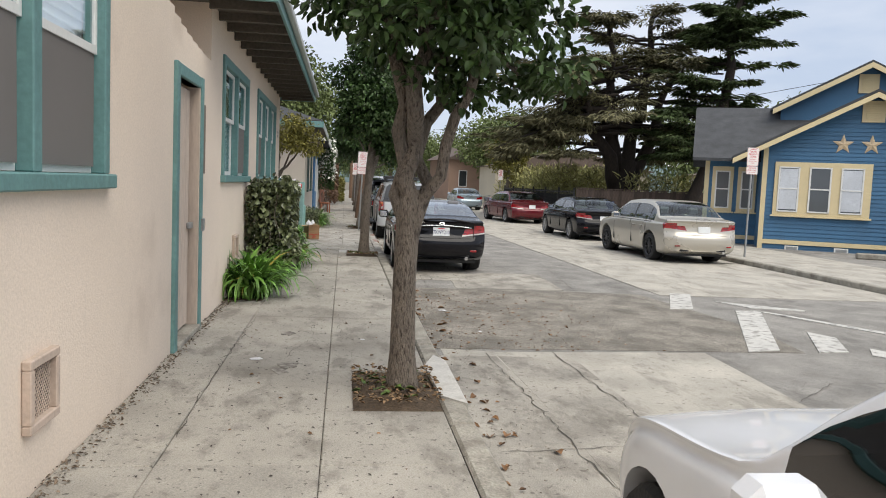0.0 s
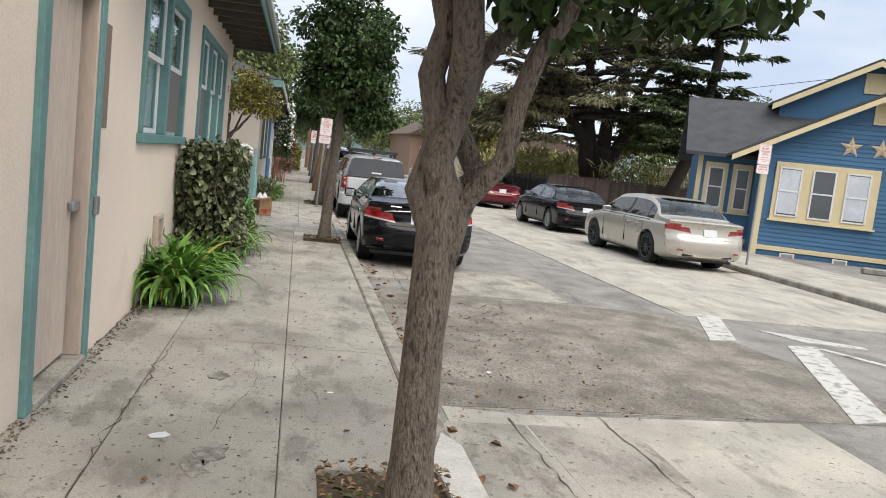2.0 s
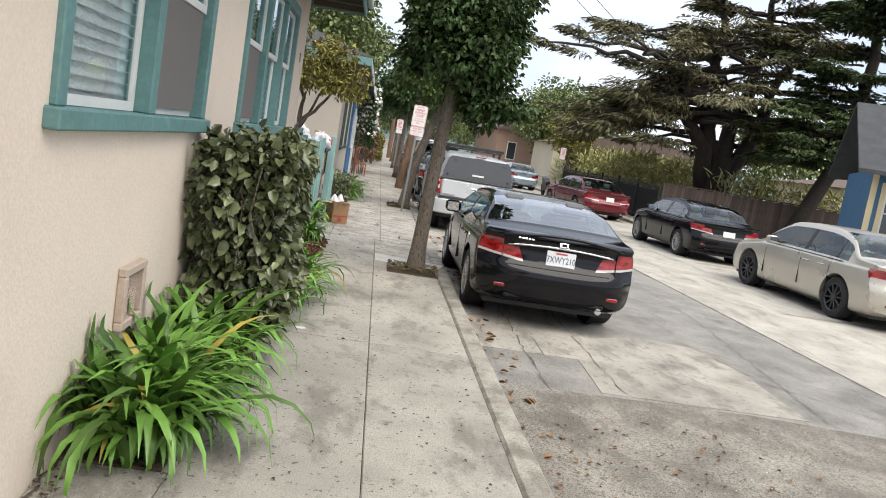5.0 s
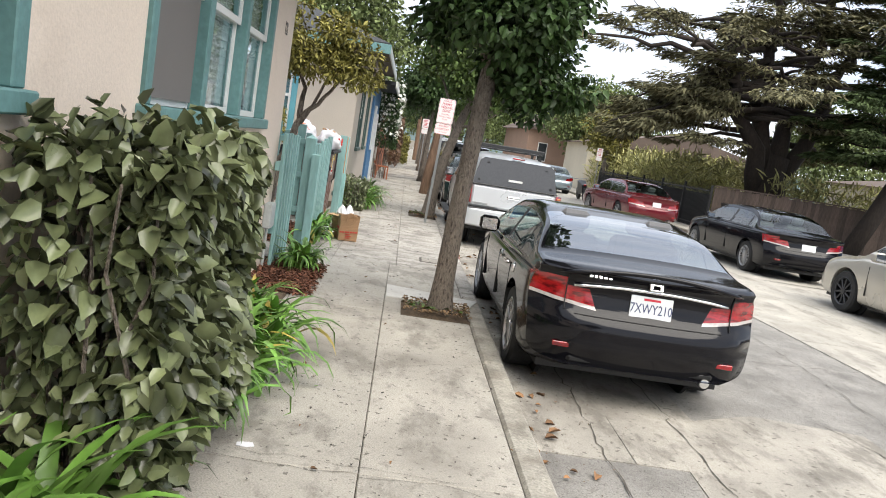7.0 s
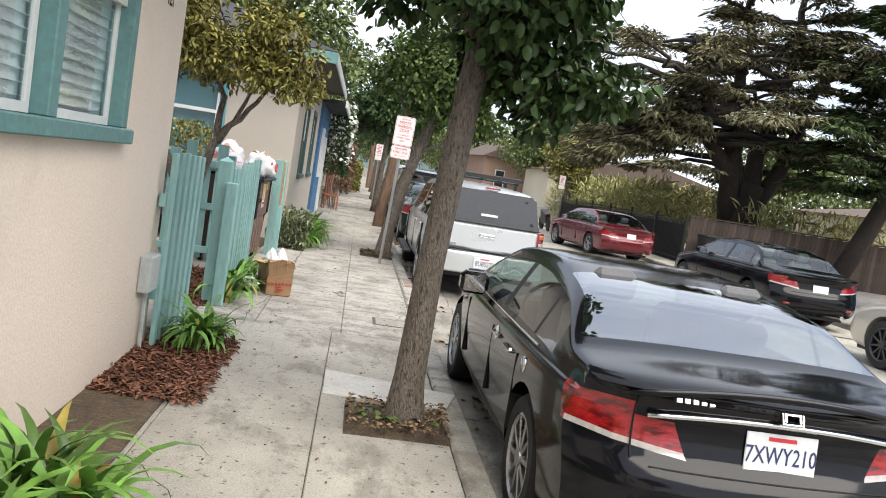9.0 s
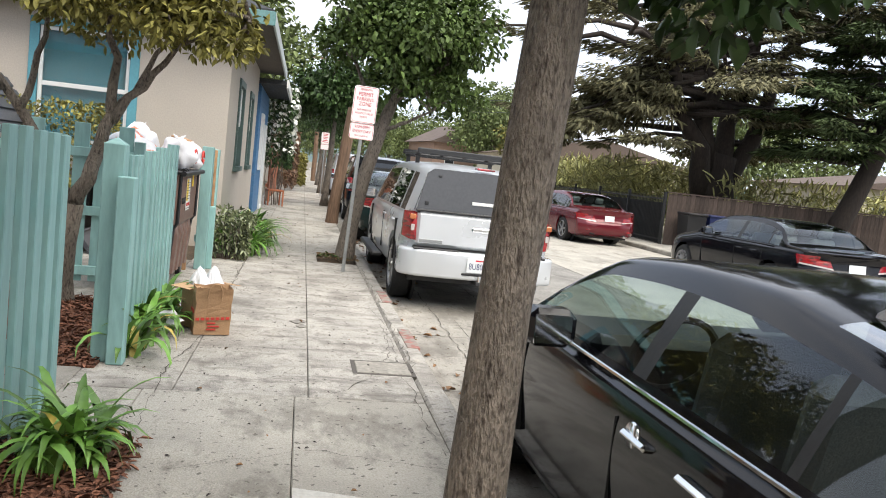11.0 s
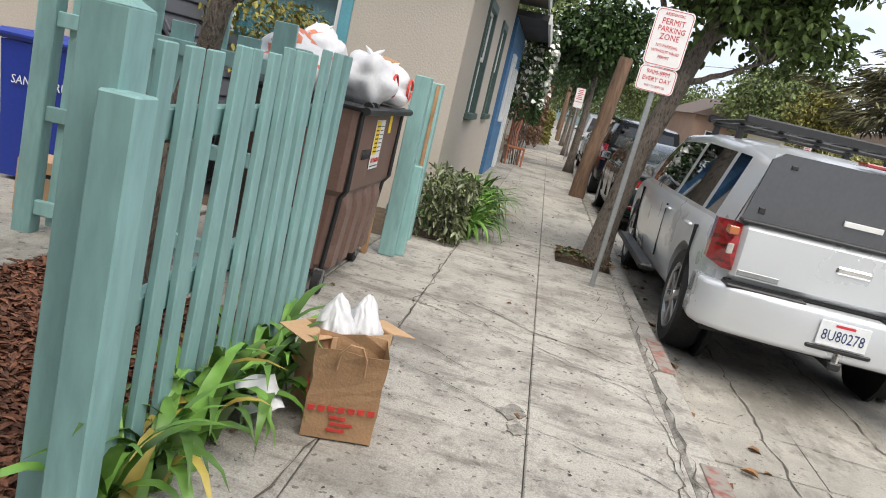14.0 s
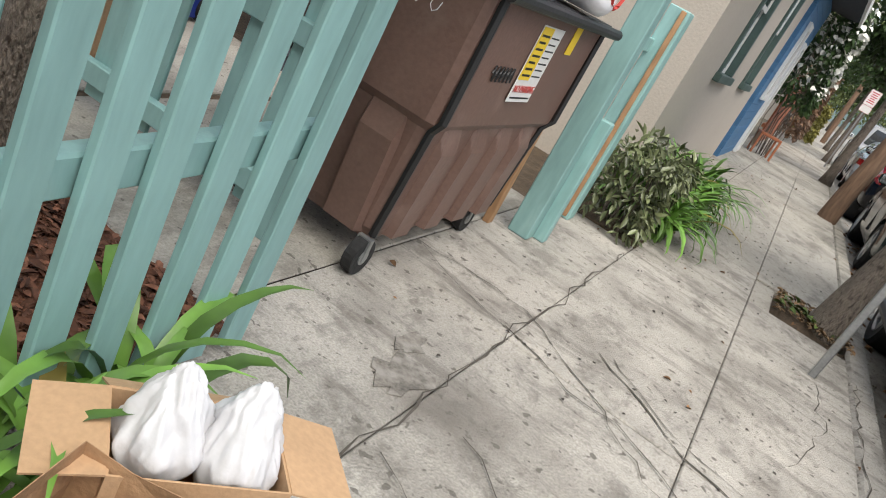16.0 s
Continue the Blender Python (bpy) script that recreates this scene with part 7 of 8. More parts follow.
# small tree in the mulch bed
broadleaf("yard_tree", "small branching tree with yellowing leaves in the mulch bed", [(-1.80, 20.4, -0.05), (-1.79, 20.4, 0.06), (-1.78, 20.38, 0.2), (-1.76, 20.35, 0.5), (-1.73, 20.34, 0.82)], [0.15, 0.105, 0.085, 0.078, 0.09],
          [((-1.75, 20.34, 0.78), (-2.25, 20.1, 1.75), 0.055, 0.03), ((-1.72, 20.34, 0.8), (-1.45, 20.25, 1.55), 0.065, 0.045), ((-1.45, 20.25, 1.5), (-1.50, 20.2, 2.4), 0.045, 0.02), ((-1.45, 20.25, 1.5), (-0.95, 20.15, 2.2), 0.04, 0.018), ((-2.2, 20.1, 1.65), (-2.6, 19.8, 2.5), 0.03, 0.015), ((-2.1, 20.15, 1.5), (-1.95, 20.3, 2.5), 0.03, 0.015), ((-1.45, 20.25, 1.55), (-1.1, 20.7, 2.3), 0.03, 0.015), ((-0.95, 20.15, 2.15), (-0.45, 20.0, 2.4), 0.02, 0.008)],
          crown_clumps((-1.6, 20.2, 2.65), (1.15, 1.0, 0.6), 48, 0.22, rngT) + crown_clumps((-0.75, 20.1, 2.35), (0.6, 0.6, 0.35), 22, 0.18, rngT), 8200, 0.088, 61, M_LEAF_OLIVE, wide=0.4, twigs=60)
sh = part("sucker", tube([(-1.92, 20.28, 0.0), (-2.0, 20.2, 0.18), (-2.02, 20.15, 0.30)], [0.05, 0.035, 0.02], 8), M_BARK, bpy.data.objects["yard_tree"])

# ---- building B: grey-beige stucco cottage ----
BX, BY0, BY1 = -1.03, 25.0, 31.2
WB_ = [(26.5, 27.5, 1.12, 2.5, 1), (28.9, 29.8, 1.12, 2.5, 1)]
wall_x("wall_west_c", BX - 0.2, BX, BY0, BY1, -0.1, 3.2, [(a, c, z0, z1) for a, c, z0, z1, n in WB_], M_STUCCO_B, "grey-beige stucco wall with narrow dark windows")
for i, (a, c, z0, z1, n) in enumerate(WB_):
    sash_window("window_%d" % (4 + i), a, c, z0, z1, n, BX, "narrow window with a dark teal frame", fm=mat("dark_green_frame", (0.06, 0.10, 0.09), 0.5, bump=0.03))
# front wall with its teal window and red door
bwf = bmesh.new()
for q in ((-9, -5.2, -0.1, 3.2), (-5.2, -4.2, 2.25, 3.2), (-4.2, -3.5, -0.1, 3.2), (-3.5, -2.35, -0.1, 1.25), (-3.5, -2.35, 2.75, 3.2), (-2.35, BX - 0.2, -0.1, 3.2)):
    box(q[0], q[1], BY0, BY0 + 0.2, q[2], q[3], 0, bwf)
tagged(link("wall_south_c", bwf, M_STUCCO_B), "grey-beige stucco front wall facing the yard", "wall", kind="structure")
tagged(link("wall_back_c", box(-9.2, -9, BY0, BY1, -0.1, 3.2), M_STUCCO_B), "back wall of the cottage", "wall", kind="structure")
tagged(link("wall_north_d", box(-9, BX - 0.2, BY1 - 0.2, BY1, -0.1, 3.2), M_STUCCO_B), "end wall of the cottage", "wall", kind="structure")
M_TEALBRIGHT = mat("bright_teal_paint", (0.10, 0.30, 0.36), 0.55, var=0.08, scale=3, bump=0.03)
M_CURTAIN = mat("teal_curtain", (0.07, 0.22, 0.27), 0.8, var=0.15, scale=5, bump=0.05, stretch=(6, 1, 0.4))
w6 = thing("window_6", "teal-framed window with a white sash and teal curtain", "window", kind="structure")
for q in ((-3.62, -3.5, 1.15, 2.85), (-2.35, -2.23, 1.15, 2.85), (-3.5, -2.35, 2.75, 2.85), (-3.5, -2.35, 1.15, 1.25)):
    part("window_frame", box(q[0], q[1], BY0 - 0.03, BY0 + 0.1, q[2], q[3], 0.005), M_TEALBRIGHT, w6)
for q in ((-3.5, -3.45, 1.25, 2.75), (-2.4, -2.35, 1.25, 2.75), (-3.45, -2.4, 1.25, 1.3), (-3.45, -2.4, 2.7, 2.75), (-3.45, -2.4, 1.97, 2.03)):
    part("sash", box(q[0], q[1], BY0 + 0.01, BY0 + 0.05, q[2], q[3], 0.004), M_WHITE, w6)
g_ = part("pane", box(-3.45, -2.4, BY0 + 0.03, BY0 + 0.034, 1.3, 2.7), G_WINDOW, w6)
g_.visible_shadow = False
part("curtain", box(-3.5, -2.35, BY0 + 0.12, BY0 + 0.13, 1.25, 2.75), M_CURTAIN, w6)
M_RED_DOOR = mat("dark_red_door_paint", (0.22, 0.03, 0.025), 0.5, var=0.08, scale=3, bump=0.03)
d2 = thing("door_2", "dark red panelled front door with teal frame", "door", kind="structure")
part("door_leaf", box(-5.1, -4.3, BY0 + 0.02, BY0 + 0.06, 0.0, 2.2, 0.004), M_RED_DOOR, d2)
for i in range(2):
    for j in range(3):
        part("panel", box(-5.02 + 0.38 * i, -4.72 + 0.38 * i, BY0 + 0.012, BY0 + 0.03, 0.2 + 0.66 * j, 0.72 + 0.66 * j, 0.008), M_RED_DOOR, d2)
for q in ((-5.2, -5.1, 0, 2.3), (-4.3, -4.1, 0, 2.3), (-5.1, -4.3, 2.2, 2.3)):
    part("door_frame", box(q[0], q[1], BY0 - 0.03, BY0 + 0.1, q[2], q[3], 0.005), M_TEALBRIGHT, d2)
rb_ = thing("roof_c", "dark shingle roof with pale fascia and open eaves", "roof", kind="structure")
cx0, cx1, cy0, cy1, cz = -9.6, -0.5, 24.45, 31.7, 3.2
b = bmesh.new()
v = [b.verts.new(p) for p in ((cx1, cy0, cz), (cx1, cy1, cz), (cx0, cy1, cz), (cx0, cy0, cz), (-5, cy0 + 2.5, 4.7), (-5, cy1 - 2.5, 4.7))]
for f in ((0, 1, 5, 4), (1, 2, 5), (2, 3, 4, 5), (3, 0, 4)):
    b.faces.new([v[i] for i in f])
g = bmesh.ops.extrude_face_region(b, geom=b.faces[:])
for w_ in [e for e in g["geom"] if isinstance(e, bmesh.types.BMVert)]:
    w_.co.z += 0.07
part("shingles", b, M_ROOF, rb_)
part("soffit", box(cx0, cx1, cy0, cy1, cz - 0.05, cz - 0.004), M_EAVE, rb_)
part("fascia", box(cx0, cx1 + 0.03, cy0 - 0.03, cy0, cz - 0.14, cz + 0.04, 0.005), M_TEAL, rb_)
part("fascia", box(cx1, cx1 + 0.03, cy0, cy1, cz - 0.14, cz + 0.04, 0.005), M_GUTTER, rb_)
M_SLAT = mat("dark_grey_slat", (0.06, 0.063, 0.075), 0.5, var=0.15, scale=4, bump=0.05)
for i, (x, y) in enumerate(((-2.75, 23.6), (-2.25, 24.0))):
    lp = thing("slatted_panel", "dark grey slatted panel leaning on the cottage yard", "panel", pose(x, y, 0, 0, -38, 0), "slatted panels")
    part("frame", box(-0.03, 0.0, -0.75, 0.75, 0, 2.6, 0.004), M_SLAT, lp)
    for k in range(13):
        part("slat", box(0.0, 0.025, -0.75, 0.75, 0.10 + 0.19 * k, 0.24 + 0.19 * k, 0.004), M_SLAT, lp)
bush("bush", "small yellow-green clipped bush in the cottage yard", [((-4.1, -2.4, 24.0, 24.8, 0.3, 1.75), 1)], 2600, 0.07, M_LEAF_OLIVE, 21, 0.5, 10)

# ---- blue cottage, orange fence, chair, stub pole beyond ----
CX = -0.98
hc = tagged(link("wall_blue_cottage", box(-8, CX - 0.03, 31.5, 35.4, -0.1, 2.9), M_BLUE_WALL), "bright blue clapboard cottage wall", "wall", kind="structure")
for k in range(22):
    part("clapboard", box(CX - 0.03, CX, 31.5, 35.4, 0.0 + 0.13 * k, 0.127 + 0.13 * k, 0.006), M_BLUE_WALL, hc)
for k in range(22):
    part("clapboard", box(-3.0, CX, 31.47, 31.5, 0.0 + 0.13 * k, 0.127 + 0.13 * k, 0.006), M_BLUE_WALL, hc)
w7 = thing("window_7", "white-framed window in the blue cottage", "window", kind="structure")
for a, c, z0, z1 in ((32.2, 33.0, 1.0, 2.3), (33.7, 34.5, 0.0, 2.1)):
    for q in ((a, a + 0.1, z0, z1), (c - 0.1, c, z0, z1), (a + 0.1, c - 0.1, z1 - 0.1, z1), (a + 0.1, c - 0.1, z0, z0 + 0.1)):
        part("window_frame", box(CX, CX + 0.05, *q, 0.005), M_WHITE, w7)
    part("pane", box(CX + 0.004, CX + 0.02, a + 0.1, c - 0.1, z0 + 0.1, z1 - 0.1), mat("dark_window_pane", (0.03, 0.035, 0.04), 0.1, bump=0), w7)
rc = thing("roof_blue_cottage", "low roof of the blue cottage with a white fascia", "roof", kind="structure")
part("deck", prism([(-8, 31.2), (-0.45, 31.2), (-0.45, 35.7), (-8, 35.7)], 2.9, 3.0), M_ROOF, rc)
part("fascia", box(-0.45, -0.40, 31.2, 35.7, 2.84, 3.02, 0.006), M_WHITE, rc)
of = thing("board_fence", "orange-stained tall board fence beside the pavement", "fence")
for k in range(44):
    part("board", box(-0.02, 0.02, 0, 0.165, 0, 1.95, 0.004), M_ORANGE_WOOD, of).matrix_basis = pose(-0.95, 38.3 + 0.18 * k, 0)
for z in (0.4, 1.5):
    part("rail", box(-1.03, -0.972, 38.3, 46.2, z, z + 0.09), M_ORANGE_WOOD, of)
ch = thing("wooden_chair", "small brown wooden seat standing on the pavement", "chair", pose(-0.66, 35.9, 0.0, 0, 0, 15))
part("seat", box(-0.22, 0.22, -0.2, 0.2, 0.40, 0.45, 0.01), M_ORANGE_WOOD, ch)
part("side_panel", box(-0.2, -0.17, -0.18, 0.18, 0.1, 0.40), M_KRAFT, ch)
for sx in (-1, 1):
    for sy in (-1, 1):
        part("leg", box(sx * 0.2 - 0.02, sx * 0.2 + 0.02, sy * 0.18 - 0.02, sy * 0.18 + 0.02, 0, 0.40, 0.004), M_ORANGE_WOOD, ch)
pl = thing("stub_pole", "cut-off brown wooden utility pole leaning at the kerb", "pole")
part("pole", tube([(0.80, 31.6, -0.1), (0.82, 31.6, 0.4), (0.95, 31.6, 1.6), (1.05, 31.6, 2.62)], [0.15, 0.135, 0.13, 0.125], 14, wob=0.06), M_POLE, pl, smooth=False)


def parking_sign(x, y, h, lean, yaw, words=True, group="parking signs"):
    s = thing("street_sign", "white permit-parking sign with red lettering on a steel post", "street sign", pose(x, y, -0.02, 0, lean, yaw), group)
    part("post", box(-0.022, 0.022, -0.02, 0.02, 0, h, 0.006), M_METAL, s, "galvanised steel post")

    def board(z0, w, hh, name):
        b_ = bmesh.new()
        c = 0.035
        out = []
        for cx_, cz_, a0 in ((w / 2 - c, hh / 2 - c, 0), (-w / 2 + c, hh / 2 - c, 90), (-w / 2 + c, -hh / 2 + c, 180), (w / 2 - c, -hh / 2 + c, 270)):
            for k in range(5):
                t = radians(a0 + 22.5 * k)
                out.append((cx_ + c * math.cos(t), cz_ + c * math.sin(t)))
        prism(out, 0, 0.004, b_)
        o_ = part(name, b_, M_SIGN, s, "white sheet sign with red lettering")
        o_.matrix_basis = pose(0, -0.021, z0, 90)
        fr_ = bmesh.new()
        tube([(x_ * 0.93, z_ * 0.95, 0.0045) for x_, z_ in out] + [(out[0][0] * 0.93, out[0][1] * 0.95, 0.0045)], [0.0025] * (len(out) + 1), 4, fr_)
        part("border", fr_, M_RED_TEXT, o_)
        return o_
    a_ = board(h - 0.235, 0.305, 0.457, "upper_sign")
    c_ = board(h - 0.57, 0.305, 0.20, "lower_sign")
    if words:
        for t_, z_, sz in (("RESIDENTIAL", 0.185, 0.032), ("PERMIT", 0.125, 0.068), ("PARKING", 0.065, 0.062), ("ZONE", 0.005, 0.068), ("NO PARKING", -0.065, 0.034), ("WITHOUT VALID", -0.11, 0.034), ("PERMIT", -0.155, 0.034)):
            lettering("lettering", t_, sz, M_RED_TEXT, a_, pose(0, z_, 0.006), squeeze=0.85)
        for t_, z_, sz in (("9AM-9PM", 0.055, 0.052), ("EVERY DAY", 0.0, 0.050), ("MAY 15-SEPT 30", -0.055, 0.026)):
            lettering("lettering", t_, sz, M_RED_TEXT, c_, pose(0, z_, 0.006), squeeze=0.9)
    else:
        for k, wd in enumerate((0.2, 0.16, 0.2, 0.14, 0.18, 0.2)):
            part("print_bar", box(-wd / 2, wd / 2, 0.15 - 0.06 * k, 0.175 - 0.06 * k, 0.004, 0.0055), M_RED_TEXT, a_)
    return s


parking_sign(0.67, 23.62, 2.38, 2.0, -6)
parking_sign(0.80, 44.5, 2.5, 0, 0, False)
parking_sign(10.3, 18.65, 2.75, 0.5, 0)
parking_sign(10.2, 50.0, 2.6, 0, 0, False)

# ---- right side: blue house, fences, far buildings ----
M_HBLUE = mat("blue_house_clapboard", (0.045, 0.135, 0.25), 0.6, var=0.1, scale=2, fine=30, bump=0.05, rnd=0.07)
M_CREAM = mat("cream_trim_paint", (0.66, 0.55, 0.33), 0.6, var=0.06, scale=3, bump=0.03)
M_TAN = mat("tan_star_metal", (0.55, 0.43, 0.28), 0.5, var=0.15, scale=9, bump=0.05)
M_WOODF = mat("weathered_brown_board", (0.085, 0.062, 0.05), 0.9, var=0.25, scale=2, fine=25, bump=0.2, rnd=0.3, stretch=(1, 1, 0.25))
M_IRON = mat("black_iron", (0.012, 0.012, 0.012), 0.55, var=0.1, bump=0.03)
M_FARWALL = mat("cream_far_wall", (0.52, 0.47, 0.37), 0.9, var=0.08, scale=0.5, bump=0.05)
M_FARROOF = mat("brown_far_roof", (0.12, 0.09, 0.075), 0.9, var=0.2, scale=1, bump=0.1)

HM = pose(12.69, 22.33, 0, 0, 0, -25)      # s along x, depth along y
house = thing("house", "blue clapboard bungalow with cream trim and stacked gables", "house", HM)
PS, PZ, ES, EZ = 2.85, 4.62, -0.55, 2.82


def gable_half(z, peak_z, eave_z, half):
    return half * max(0.0, (peak_z - z) / (peak_z - eave_z))


slope_half = PS - ES
wl = prism([(0.0, -0.15), (5.7, -0.15), (5.7, 3.05), (PS, PZ - 0.1), (0.0, 3.05)], 0.03, 0.2, m=Matrix(((1, 0, 0, 0), (0, 0, 1, 0), (0, 1, 0, 0), (0, 0, 0, 1))))
part("wall", wl, M_HBLUE, house, "blue front wall")
z = -0.1
while z < PZ - 0.25:
    hs = min(2.85, gable_half(z + 0.12, PZ, EZ, slope_half))
    if hs > 0.15:
        cb_ = box(PS - hs, PS + hs, 0.004, 0.03, z, z + 0.118, 0)
        for v in cb_.verts:
            if v.co.y < 0.01 and v.co.z > z + 0.06:
                v.co.y += 0.018
        part("clapboard", cb_, M_HBLUE, house)
    z += 0.12
part("side_wall", box(0.0, 0.15, 0.2, 6.0, -0.15, 3.0), M_HBLUE, house)
part("side_wall", box(5.55, 5.7, 0.2, 6.0, -0.15, 3.0), M_HBLUE, house)
part("corner_board", box(-0.02, 0.12, -0.025, 0.003, -0.1, 3.0, 0.004), M_CREAM, house, "cream corner board")
part("skirt_board", box(0.12, 5.7, -0.035, 0.003, 0.12, 0.25, 0.004), M_CREAM, house, "cream skirt board")
for s in (-1, 1):
    rf = part("roof_slope", prism([(0, 0.0), (-0.0, 0.07), (-3.75, -1.80 * 3.75 / 3.40 * 1.0 + 0.07), (-3.75, -1.80 * 3.75 / 3.40)], -0.45, 3.6, m=Matrix(((s, 0, 0, PS), (0, 0, 1, 0), (0, 1, 0, PZ), (0, 0, 0, 1)))), M_ROOF, house, "dark shingle roof")
    part("barge_board", prism([(0, -0.02), (0.0, -0.17), (-3.75, -1.80 * 3.75 / 3.40 - 0.16), (-3.75, -1.80 * 3.75 / 3.40 - 0.01)], -0.49, -0.44, m=Matrix(((s, 0, 0, PS), (0, 0, 1, 0), (0, 1, 0, PZ), (0, 0, 0, 1)))), M_CREAM, house, "cream barge board")
# taller gable behind
p2, z2 = 3.3, 6.0
part("rear_gable", prism([(0.7, 3.0), (5.9, 3.0), (5.9, 4.62), (p2, z2 - 0.1), (0.7, 4.62)], 3.6, 3.8, m=Matrix(((1, 0, 0, 0), (0, 0, 1, 0), (0, 1, 0, 0), (0, 0, 0, 1)))), M_HBLUE, house, "blue upper gable")
for s in (-1, 1):
    part("roof_slope", prism([(0, 0.0), (0.0, 0.08), (-2.9, -1.45), (-2.9, -1.53)], 3.2, 8.0, m=Matrix(((s, 0, 0, p2), (0, 0, 1, 0), (0, 1, 0, z2), (0, 0, 0, 1)))), M_ROOF, house, "dark shingle roof")
    part("barge_board", prism([(0, 0.0), (0.0, -0.17), (-2.9, -1.70), (-2.9, -1.53)], 3.15, 3.2, m=Matrix(((s, 0, 0, p2), (0, 0, 1, 0), (0, 1, 0, z2), (0, 0, 0, 1)))), M_CREAM, house, "cream barge board")
for zz, yy0, xx in ((3.78, -0.045, PS), (5.05, 3.55, p2)):
    at = part("attic_vent", box(xx - 0.30, xx + 0.30, yy0, yy0 + 0.05, zz, zz + 0.62, 0.006), M_CREAM, house, "cream louvred attic vent")
    for k in range(7):
        part("slat", box(xx - 0.2, xx + 0.2, yy0 - 0.02, yy0 - 0.002, zz + 0.08 + 0.065 * k, zz + 0.125 + 0.065 * k, 0.003), M_CREAM, at)


def house_window(s0, s1, z0, z1, panes, y=-0.05, blind=True):
    w = part("window", box(s0, s1, y, y + 0.052, z0, z1, 0.006), M_CREAM, house, "cream-framed window")
    part("sill", box(s0 - 0.05, s1 + 0.05, y - 0.05, y + 0.04, z0 - 0.05, z0 - 0.002, 0.006), M_CREAM, w)
    for i, (a, c) in enumerate(panes):
        part("pane", box(a, c, y - 0.012, y - 0.003, z0 + 0.12, z1 - 0.16), mat("window_dark_reflecting", (0.10, 0.11, 0.12), 0.06, bump=0, var=0.05), w)
        if blind and i != 1:
            part("blind", box(a + 0.03, c - 0.03, y - 0.0135, y - 0.0125, z0 + 0.18, z1 - 0.2), mat("pale_blind_behind_glass", (0.55, 0.58, 0.62), 0.25, bump=0), w)
        zm = (z0 + z1) / 2 - 0.02
        for q in ((a - 0.02, c + 0.02, zm, zm + 0.04), (a - 0.02, a + 0.025, z0 + 0.1, z1 - 0.14), (c - 0.025, c + 0.02, z0 + 0.1, z1 - 0.14), (a, c, z0 + 0.1, z0 + 0.14), (a, c, z1 - 0.18, z1 - 0.14)):
            part("sash", box(q[0], q[1], y - 0.03, y - 0.0138, q[2], q[3], 0.003), M_WHITE, w)
    return w


house_window(0.33, 2.95, 1.0, 2.58, ((0.46, 1.0), (1.30, 1.86), (2.15, 2.72)))
house_window(4.05, 5.35, 1.0, 2.4, ((4.2, 4.65), (4.8, 5.2)))
for s0 in (0.75, 2.1, 3.9):
    v_ = part("foundation_vent", box(s0, s0 + 0.38, -0.03, 0.003, -0.06, 0.09, 0.004), M_WHITE, house, "white foundation vent")
    part("grille", box(s0 + 0.04, s0 + 0.34, -0.034, -0.031, -0.03, 0.06), M_METAL, v_)
for s0 in (2.12, 2.87, 3.62):
    b = bmesh.new()
    out = [b.verts.new(((0.30 if k % 2 == 0 else 0.12) * math.sin(math.pi * k / 5), 0, (0.30 if k % 2 == 0 else 0.12) * math.cos(math.pi * k / 5))) for k in range(10)]
    c0 = b.verts.new((0, -0.045, 0))
    for k in range(10):
        b.faces.new((out[k], c0, out[(k + 1) % 10]))
    b.faces.new(out)
    bmesh.ops.recalc_face_normals(b, faces=b.faces)
    part("wall_star", b, M_TAN, house, "tan metal barn star").matrix_basis = pose(s0, -0.005, 3.13)
# side wing set back on the street side
part("wing_wall", box(-1.6, 0.0, 1.7, 1.85, -0.15, 2.75), M_HBLUE, house, "blue wing wall")
for k in range(23):
    part("clapboard", box(-1.6, 0.0, 1.675, 1.70, -0.1 + 0.12 * k, 0.018 + 0.12 * k), M_HBLUE, house)
part("wing_wall", box(-1.6, -1.45, 1.85, 6.5, -0.15, 2.75), M_HBLUE, house)
part("corner_board", box(-1.64, -1.5, 1.65, 1.674, -0.1, 2.75, 0.004), M_CREAM, house)
house_window(-1.40, -0.75, 1.0, 2.45, ((-1.28, -0.87),), 1.63, False)
house_window(-0.62, -0.05, 1.0, 2.45, ((-0.5, -0.15),), 1.63, False)
part("skirt_board", box(-1.5, 0.0, 1.64, 1.674, 0.12, 0.25), M_CREAM, house)
part("wing_roof", prism([(1.15, 2.60), (1.15, 2.70), (4.4, 4.62), (7.6, 2.70), (7.6, 2.60), (4.4, 4.52)], -2.05, 2.8, m=Matrix(((0, 0, 1, 0), (1, 0, 0, 0), (0, 1, 0, 0), (0, 0, 0, 1)))), M_ROOF, house, "dark shingle wing roof")
tagged(link("house_yard", prism([(12.61, -12), (40, -12), (40, 35.8), (12.61, 35.8)], -0.155, -0.03), M_ASPHALT), "grey paved yard round the house", "ground", kind="structure")
gs = thing("kerb_stop", "low broken concrete stop with a steel guy anchor", "kerb stop", pose(14.6, 18.9, -0.03, 0, 0, -25))
part("block", box(-0.9, 0.7, -0.1, 0.1, 0, 0.16, 0.03), M_KERB, gs)
part("guy_rod", tube([(-0.1, 0, 0.15), (1.6, 0.1, 1.5)], [0.02, 0.015], 8), M_METAL, gs)
car("dark blue hatchback parked beside the blue house", (18.9, 17.4), paint("dark_blue_car_paint", (0.01, 0.012, 0.05), 0.2), 4.1, 1.7, 1.45, 0.31, 2.5, 0.8, yaw=60)

# boundary fences
iron = thing("iron_fence", "black iron picket fence with bamboo behind it along the far pavement", "fence")
pm = bpy.data.meshes.new("picket")
bq = tube([(0, 0, 0), (0, 0, 1.5)], [0.013, 0.011], 5)
bq.to_mesh(pm)
bq.free()
